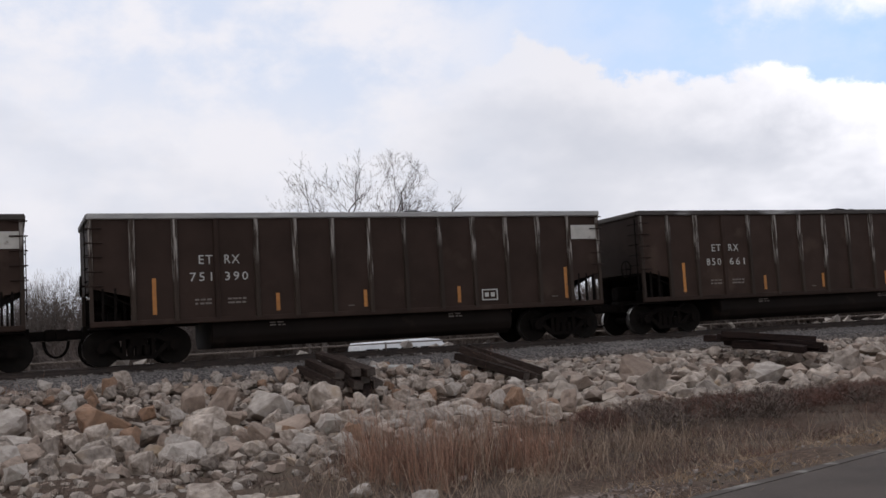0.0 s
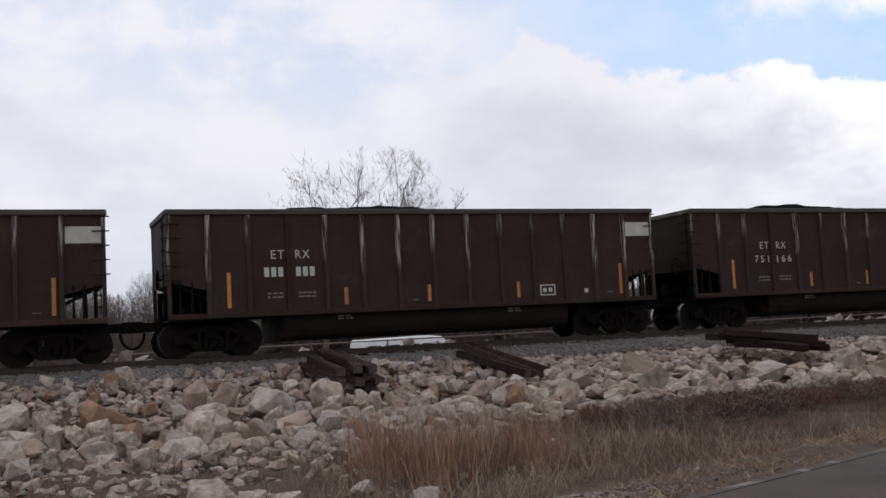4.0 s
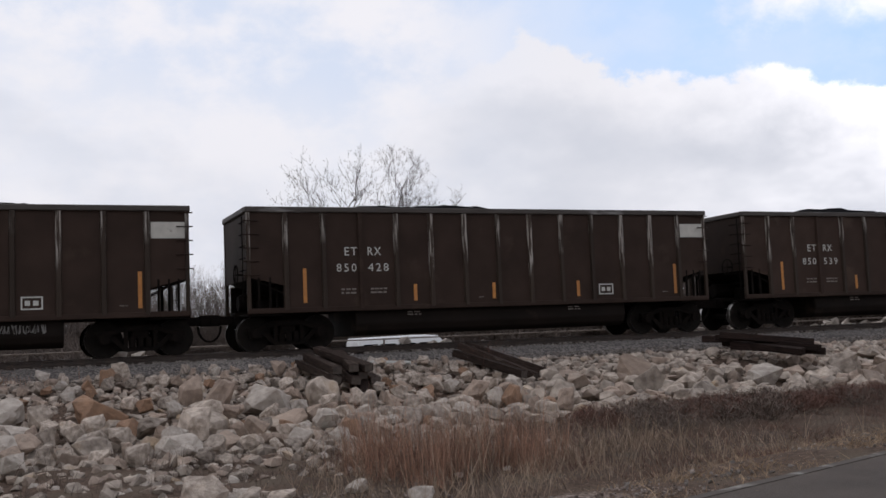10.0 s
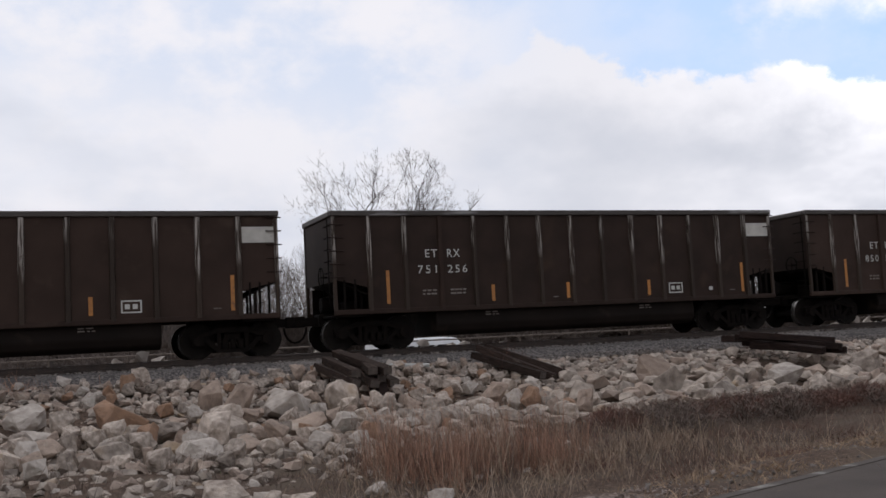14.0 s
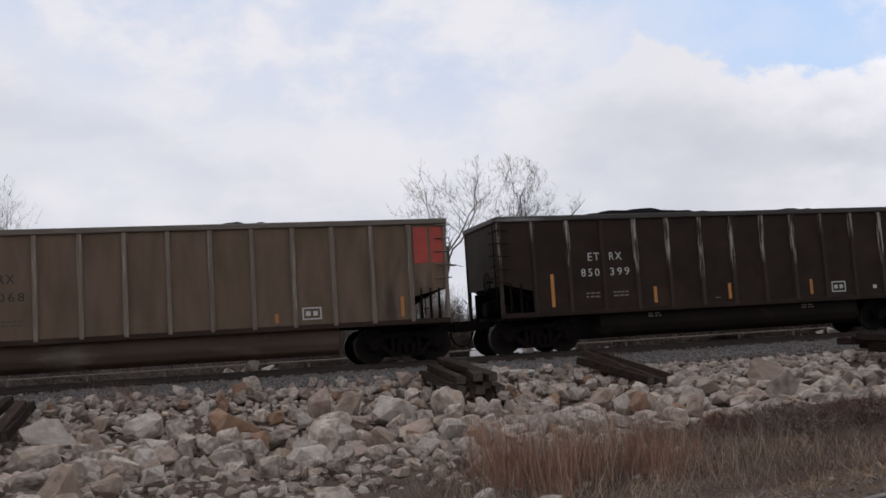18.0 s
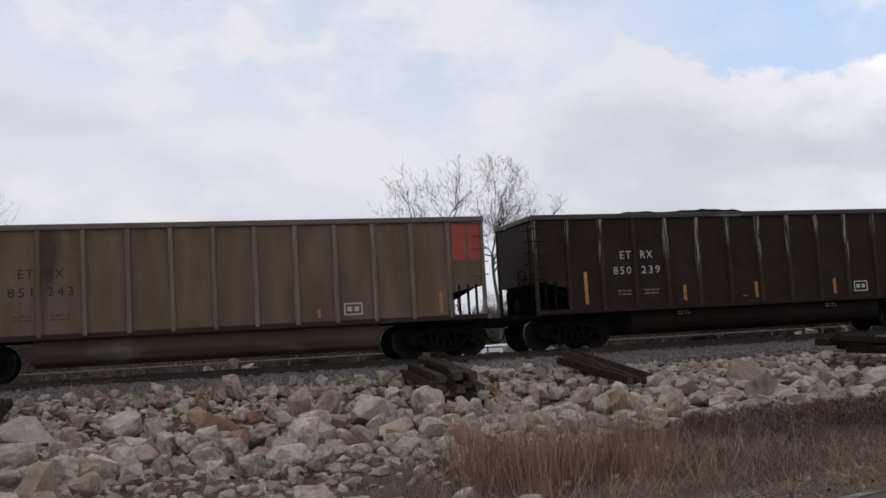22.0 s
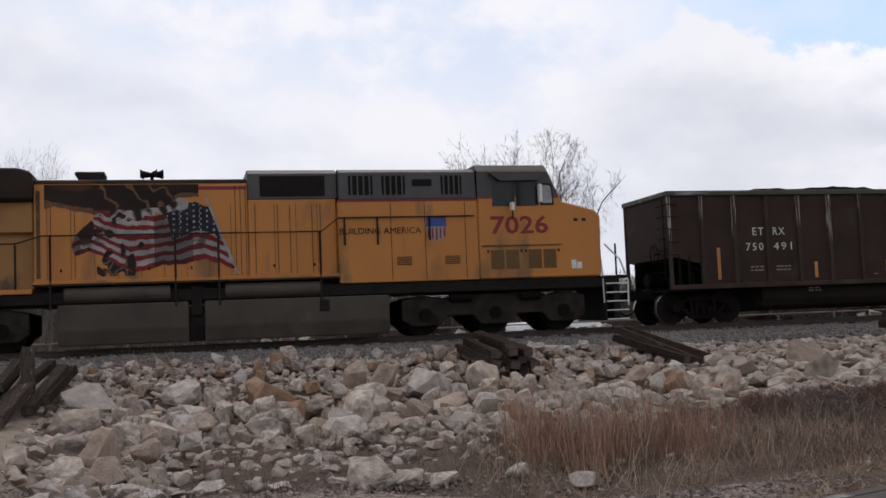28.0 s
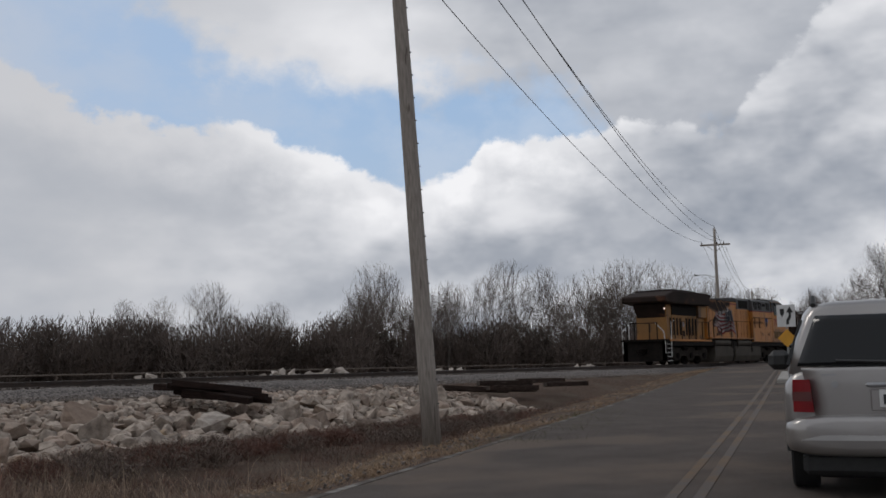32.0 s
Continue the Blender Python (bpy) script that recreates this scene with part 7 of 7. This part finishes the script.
def low_brush():
    """Fine tangled reddish brush along the foot of the rocks and in the ditch."""
    rnd = random.Random(14)
    shapes = [(np.array([v.co[:] for v in cm.vertices]), np.array([f.vertices[:] for f in cm.polygons])) for tm, cm in SHRUB]
    for name, mat, count, seed, near, far_off, lo, hi, lab in (("low_brush", "bramble", 210, 1, 0.5, 2.6, 0.20, 0.46, "tangled reddish-brown brush below the rocks"), ("low_brush", "stalk", 120, 2, 0.8, 3.8, 0.22, 0.55, "grey leafless brush in the ditch")):
        verts, faces, n = [], [], 0
        for _ in range(count):
            x = 9.4 + 19 * rnd.random() ** 1.15
            y = 16.3 + 1.7 * smooth(5, 12, x) + 0.9 * smooth(12, 26, x) - rnd.uniform(near, far_off)
            if y < 9.8 + 0.33 * (x - 7.5):
                continue
            v, f = shapes[rnd.randrange(4)]
            k, a = rnd.uniform(lo, hi) / 5.0, rnd.uniform(0, 6.283)
            m = np.array(((math.cos(a) * k * 2.2, -math.sin(a) * k * 2.2, 0), (math.sin(a) * k * 2.2, math.cos(a) * k * 2.2, 0), (0, 0, k)))
            verts.append(v @ m.T + np.array((x, y, terrain(x, y) - 0.04)))
            faces.append(f + n)
            n += len(v)
        tagged(raw(name, np.concatenate(verts).tolist(), np.concatenate(faces).tolist(), M[mat]), lab, "undergrowth", kind="stuff")


low_brush()

# ---- the rock bank ----
M["stone"] = material("pale_limestone", (0.50, 0.420, 0.352), (0.240, 0.194, 0.159), 5.0, 0.95, 0, 1.0, 16, (0.36, 0.275, 0.20), 0.60, 1.1, vary=0.30)
M["stone_loose"] = material("pale_limestone_rubble", (0.47, 0.395, 0.328), (0.205, 0.166, 0.137), 5.0, 0.95, 0, 1.0, 16, (0.33, 0.24, 0.16), 0.60, 1.1, vary=0.30, island=True)
M["tan_loose"] = material("tan_limestone_rubble", (0.36, 0.282, 0.226), (0.235, 0.178, 0.142), 5.0, 0.95, 0, 1.0, 16, (0.40, 0.35, 0.29), 0.60, 1.1, vary=0.25, island=True)
M["stone_tan"] = material("tan_sandstone", (0.365, 0.278, 0.218), (0.25, 0.187, 0.147), 5.0, 0.95, 0, 1.0, 16, (0.40, 0.34, 0.28), 0.60, 1.1, vary=0.15)
M["stone_orange"] = material("orange_sandstone", (0.31, 0.182, 0.112), (0.21, 0.128, 0.084), 5.0, 0.95, 0, 1.0, 16, (0.36, 0.27, 0.2), 0.62, 1.1)
M["stone_white"] = material("white_limestone", (0.50, 0.440, 0.383), (0.345, 0.295, 0.253), 5.0, 0.95, 0, 1.0, 16, (0.36, 0.33, 0.28), 0.62, 1.1, vary=0.1)
M["pebble"] = material("brown_gravel_stone", (0.31, 0.248, 0.212), (0.115, 0.088, 0.075), 6, 0.95, 0, 0.4, 30, vary=0.4, island=True)
M["chip"] = material("grey_ballast_stone", (0.24, 0.208, 0.185), (0.14, 0.119, 0.105), 6, 0.95, 0, 0.4, 30, vary=0.35, island=True)


def rock_mesh(seed, mat, soft=0.018, fine=2):
    """An angular broken stone about one metre across, blocky, with chipped edges."""
    rnd = random.Random(seed)
    bm = bmesh.new()
    for _ in range(15 if soft else 8):
        d = Vector((rnd.gauss(0, 1), rnd.gauss(0, 1), rnd.gauss(0, 1))).normalized()
        q = 1 / (abs(d.x) ** 5 + abs(d.y) ** 5 + abs(d.z) ** 5) ** (1 / 5)
        bm.verts.new(d * q * 0.5 * rnd.uniform(0.84, 1.05))
    hull = bmesh.ops.convex_hull(bm, input=list(bm.verts))
    bmesh.ops.delete(bm, geom=list({g for g in hull["geom_interior"] + hull["geom_unused"] if isinstance(g, bmesh.types.BMVert)}), context="VERTS")
    bmesh.ops.dissolve_limit(bm, angle_limit=radians(17), verts=list(bm.verts), edges=list(bm.edges))
    if soft:
        bmesh.ops.bevel(bm, geom=list(bm.edges), offset=soft, segments=1, affect="EDGES")
    if fine:
        bmesh.ops.triangulate(bm, faces=list(bm.faces))
        for least in (0.30, 0.16)[:fine]:
            bmesh.ops.subdivide_edges(bm, edges=[e for e in bm.edges if e.calc_length() > least], cuts=1, use_grid_fill=True)
            bmesh.ops.triangulate(bm, faces=[f for f in bm.faces if len(f.verts) > 3])
        off = Vector((seed * 1.7, seed * 0.9, 0))
        for v in bm.verts:
            d = v.co.normalized()
            chip = max(0.0, noise.noise(v.co * 3.1 + off) - 0.15)
            v.co += d * (0.05 * noise.noise(v.co * 1.8 + off) - 0.16 * chip + 0.028 * noise.noise(v.co * 7 + off) + 0.018 * noise.noise(v.co * 15 + off))
    me = bpy.data.meshes.new("rock")
    bm.to_mesh(me)
    bm.free()
    me.materials.append(mat)
    return me


STONES = {c: [rock_mesh(100 + i + 20 * j, M[c]) for i in range(7)] for j, c in enumerate(("stone", "stone_tan", "stone_orange", "stone_white"))}
bank = tagged(new("rock_bank"), "bank of broken pale limestone rocks below the track", "rock bank")


def lay(me, x, y, w, h, rnd, sink=0.3, parent=None):
    o = new("rock", me)
    o.parent = parent or bank
    o.matrix_basis = Matrix.Translation((x, y, terrain(x, y) + h * (0.5 - sink))) @ pose(0, 0, 0, rnd.uniform(-14, 14), rnd.uniform(-14, 14), rnd.uniform(0, 360)) @ Matrix.Diagonal((w, w * rnd.uniform(0.75, 1.1), h, 1))
    return o


# the rocks that stand out: x, y, width, height, kind
BIG = [(-1.89, 20.9, 1.12, 0.82, 3), (-1.06, 14.3, 0.70, 0.80, 1), (1.58, 21.0, 1.10, 0.80, 2), (2.31, 19.7, 0.76, 0.5, 0), (3.52, 21.9, 0.55, 0.87, 1), (3.3, 19.1, 0.82, 0.74, 0), (3.95, 21.2, 0.78, 0.91, 1),
       (4.83, 20.9, 1.05, 0.81, 3), (4.69, 19.2, 1.05, 0.73, 1), (-0.13, 21.4, 0.92, 0.65, 3), (-1.97, 19.1, 1.1, 0.75, 0), (0.1, 20.0, 0.72, 0.43, 3), (1.94, 11.4, 0.57, 0.48, 0), (6.13, 21.1, 0.9, 0.84, 0),
       (14.3, 21.9, 0.9, 0.8, 1), (17.0, 20.2, 0.95, 0.7, 3), (20.3, 21.0, 0.85, 0.75, 0), (22.2, 20.5, 0.8, 0.75, 0), (-1.42, 12.9, 0.50, 0.52, 0), (-0.55, 14.6, 0.48, 0.56, 1), (-1.70, 16.2, 0.78, 0.52, 0), (-1.50, 11.0, 0.36, 0.18, 3), (-1.38, 9.7, 0.34, 0.14, 3), (4.02, 10.3, 0.30, 0.22, 3), (3.65, 11.4, 0.34, 0.18, 3), (1.2, 16.9, 0.7, 0.55, 0), (2.4, 16.4, 0.8, 0.5, 3), (3.2, 16.6, 0.7, 0.5, 1)]
ORDER = ("stone", "stone_tan", "stone_orange", "stone_white")
rk = random.Random(31)
placed = []
for x, y, w, h, kind in BIG:
    lay(STONES[ORDER[kind]][rk.randrange(7)], x, y, w, h, rk, 0.22)
    placed.append((x, y, w * 0.5))


placed += [(7.1, 22.2, 0.5), (6.9, 23.2, 0.5), (10.85, 21.8, 0.36), (10.55, 22.8, 0.36), (18.7, 21.4, 0.8), (18.0, 22.4, 0.7)]


def toe(x):
    """The foot of the rock bank."""
    return 15.3 + 2.7 * smooth(5, 11, x) + 0.9 * smooth(12, 26, x)


def free_spot(x, y, r):
    for px, py, pr in placed:
        if (px - x) ** 2 + (py - y) ** 2 < (pr + r) ** 2:
            return False
    return True


def bank_spot(low=0.0, high=25.2):
    x = rk.uniform(-2.6, 31)
    y = rk.uniform(toe(x) - low, high - 0.95 * smooth(8, 16, x))
    if drive_edge(x, y) < 0.15 or rk.random() > smooth(31.5, 24, x) + 0.15:
        return None
    return x, y


# the edge of the drive, held by rocks
for i in range(34):
    y = 12.4 + i * 0.23
    x = -1.35 - 0.095 * (y - 9.8) + rk.uniform(0.0, 0.85)
    w = rk.uniform(0.34, 0.66)
    if free_spot(x, y, w * 0.3):
        placed.append((x, y, w * 0.36))
        lay(STONES[rk.choices(ORDER, (60, 27, 0, 13))[0]][rk.randrange(7)], x, y, w, w * rk.uniform(0.6, 0.9), rk, 0.2)
# large ones first, then ever smaller ones into the gaps
packed = []
for size, tries in ((0.62, 26), (0.49, 150), (0.395, 1500), (0.31, 7000), (0.235, 13000), (0.17, 9000)):
    for _ in range(tries):
        at = bank_spot()
        if not at:
            continue
        w = size * rk.uniform(0.86, 1.14) * (1 + 0.25 * smooth(9, 14, at[0])) * (1 - 0.34 * smooth(20.6, 23.0, at[1])) * (0.8 + 0.2 * smooth(16, 17.6, at[1]))
        if at[1] < 16.8 and rk.random() < 0.3:
            continue
        if at[1] > 22.8:
            w = min(w, 0.45)
        if free_spot(*at, w * 0.36):
            placed.append((*at, w * 0.36))
            packed.append((*at, w, size))
singles = [q for q in packed if q[3] > 0.29 and q[0] < 10.5][:300]
chosen = set(singles)
for x, y, w, _ in singles:
    kind = rk.choices(ORDER, (53, 27, 8, 12))[0]
    lay(STONES[kind][rk.randrange(7)], x, y, w, w * rk.uniform(0.72, 1.12), rk, -0.06)


def rubble(name, spots, mat, label, seed, kinds=6, soft=0.0, parent=None):
    """Loose stones joined in one mesh: x, y, size."""
    rnd = random.Random(seed)
    base = [rock_mesh(500 + seed * 10 + i, mat, soft, 1 if soft else 0) for i in range(kinds)]
    shapes = []
    for me in base:
        shapes.append((np.array([v.co[:] for v in me.vertices]), [tuple(p.vertices) for p in me.polygons]))
        bpy.data.meshes.remove(me)
    verts, faces, n = [], [], 0
    for x, y, w, up in spots:
        sv, sf = shapes[rnd.randrange(kinds)]
        m = np.array(pose(0, 0, 0, rnd.uniform(0, 360), rnd.uniform(0, 360), rnd.uniform(0, 360)).to_3x3())
        q = (sv @ m.T) * np.array((w, w * rnd.uniform(0.8, 1.1), w * rnd.uniform(0.55, 0.95))) + np.array((x, y, up))
        verts.append(q)
        faces += [tuple(i + n for i in p) for p in sf]
        n += len(sv)
    ob = raw(name, np.concatenate(verts).tolist(), faces, mat, parent)
    return tagged(ob, label, "stones", kind="stuff")


rest = [q for q in packed if q not in chosen]
for share, mat, seed, lab in ((0, "stone_loose", 2, "grey broken limestone packed on the bank"), (1, "tan_loose", 7, "tan broken limestone packed on the bank")):
    spots = [(x, y, w, terrain(x, y) + w * (0.30 if w > 0.42 else 0.10)) for i, (x, y, w, _) in enumerate(rest) if (i % 3 == 1) == bool(share)]
    for _ in range(420):
        at = bank_spot(0.4)
        if at and (rk.random() < 0.33) == bool(share):
            w = rk.uniform(0.14, 0.32)
            spots.append((*at, w, terrain(*at) + w * 0.15))
    for _ in range(380 if not share else 160):
        x = rk.uniform(-1.5, 7.5)
        y = rk.uniform(12.6, 18.2)
        w = (0.06 + 0.36 * rk.random() ** 2) * (0.6 + 0.4 * smooth(13, 18, y))
        spots.append((x, y, w, terrain(x, y) + w * 0.22))
    for _ in range(230):
        y = rk.uniform(11.6, 22.5)
        x = rk.uniform(-0.25, 1.5) - 1.49 - 0.095 * (y - 9.8)
        w = 0.05 + 0.30 * rk.random() ** 2.2
        spots.append((x, y, w, terrain(x, y) + w * 0.2))
    rubble("loose_rocks", spots, M[mat], lab, seed, 12, soft=0.02)
# pale stones along the drive, at the foot of the bank and beyond the track
row = tagged(new("stone_row"), "row of pale flat stones along the gravel edge", "stones")
for _ in range(42):
    x = rk.uniform(-1.7, 3.0)
    y = 11.7 - 0.12 * x + rk.gauss(0, 0.16) + (0.5 * (-x - 0.4) if x < -0.4 else 0)
    w = rk.uniform(0.12, 0.36)
    lay(STONES[rk.choice(("stone", "stone_white", "stone_white"))][rk.randrange(7)], x, y, w, w * rk.uniform(0.4, 0.65), rk, 0.2, row)
spots = []
for _ in range(130):
    x, y = rk.uniform(-1.5, 6), rk.uniform(11.8, 16)
    w = rk.uniform(0.05, 0.2)
    spots.append((x, y, w, terrain(x, y) + w * 0.2))
for _ in range(110):
    x, y = -7.8 + rk.gauss(0, 0.9), 24.2 + rk.gauss(0, 0.8)
    w = rk.uniform(0.15, 0.5)
    spots.append((x, y, w, terrain(x, y) + w * 0.2))
for cx, n in ((8, 30), (12.5, 26), (3, 30), (24.5, 40), (31, 40), (34, 60), (43, 40), (58, 60), (70, 60)):
    for _ in range(n):
        x, y = cx + rk.gauss(0, 1.5), RAIL_Y + 5.6 + rk.gauss(0, 0.5)
        w = rk.uniform(0.2, 0.55)
        spots.append((x, y, w, terrain(x, y) + 0.12 + w * 0.35 + 0.25 * math.exp(-((x - cx) / 1.3) ** 2)))
rubble("pale_stones", spots, M["stone_white"], "scattered white limestone rubble", 3)
# loose ballast on the near shoulder and gravel at the drive
spots = []
for _ in range(9000):
    x = rk.uniform(-16, 48)
    e = rk.uniform(0.2, 2.9)
    y = RAIL_Y - e
    z = -0.19 - max(0, min(1, (e - 0.75) / 0.9)) * 0.30
    spots.append((x, y, rk.uniform(0.05, 0.11), max(z, terrain(x, y)) + 0.01))
rubble("ballast_stones", spots, M["chip"], "loose grey ballast stones on the track shoulder", 4, 5)
spots = []
for _ in range(15000):
    x, y = rk.uniform(-7, 5), rk.uniform(6.5, 12)
    if x > 2.5 and y > 9:
        continue
    spots.append((x, y, rk.uniform(0.014, 0.036) * (1 + 0.9 * (rk.random() < 0.05)), terrain(x, y) + 0.004))
for _ in range(2600):
    x, y = rk.uniform(-6, 4.5), rk.uniform(6.8, 11.6)
    w = 0.03 + 0.06 * rk.random() ** 2
    spots.append((x, y, w, terrain(x, y) + w * 0.1))
rubble("drive_gravel", spots, M["pebble"], "loose brown gravel beside the road", 5, 4)
spots = []
for _ in range(1000):
    s, d = rk.uniform(2, 45), abs(rk.gauss(0, 0.9)) + 0.25
    lat = -4.5 - d
    x, y = s * UX + lat * UY, s * UY - lat * UX
    spots.append((x, y, rk.uniform(0.02, 0.07), terrain(x, y) + 0.01))
rubble("verge_stones", spots, M["chip"], "loose stones on the road shoulder", 6, 4)

# ---- movement: the whole train rolls past at about sixty kilometres an hour ----
KNOTS = [(0, 1.81), (2, 35.12), (6, 101.6), (7, 117.8), (8, 134.4), (9, 150.9), (12, 200.85), (18, 300.65), (24, 400.16), (27, 449.8), (28.5, 474.74), (30, 499.7), (31, 517.1), (32, 534.0)]
LEAD = [(t, float(np.interp(t, [k[0] for k in KNOTS], [k[1] for k in KNOTS]))) for t in range(33)]


def motions():
    for k, car in TRAIN.items():
        walk(car, [(t, pose(x - k * PITCH, RAIL_Y + 0.7175, 0)) for t, x in LEAD])
    walk(LOCO, [(t, pose(x - 28 * PITCH, RAIL_Y + 0.7175, 0)) for t, x in LEAD])
    # each kind of wheelset is keyed once, and its fellows turn with it
    turning = {}
    for thing in (*TRAIN.values(), LOCO):
        for tr in thing.children:
            if not tr.name.startswith("truck"):
                continue
            for w in tr.children:
                if not w.name.startswith("wheelset"):
                    continue
                r, dx = round(w.matrix_basis.translation.z, 3), round(w.matrix_basis.translation.x, 3)
                if (r, dx) not in turning:
                    step = 16.6 / r / FPS
                    walk(w, [(i / FPS, Matrix.Translation((dx, 0, r)) @ Matrix.Rotation(step * i, 4, "Y")) for i in range(32 * FPS + 1)])
                    turning[r, dx] = w
                else:
                    w.rotation_mode = "QUATERNION"
                    keyed = turning[r, dx].animation_data
                    w.animation_data_create()
                    w.animation_data.action = keyed.action
                    w.animation_data.action_slot = keyed.action_slot


motions()
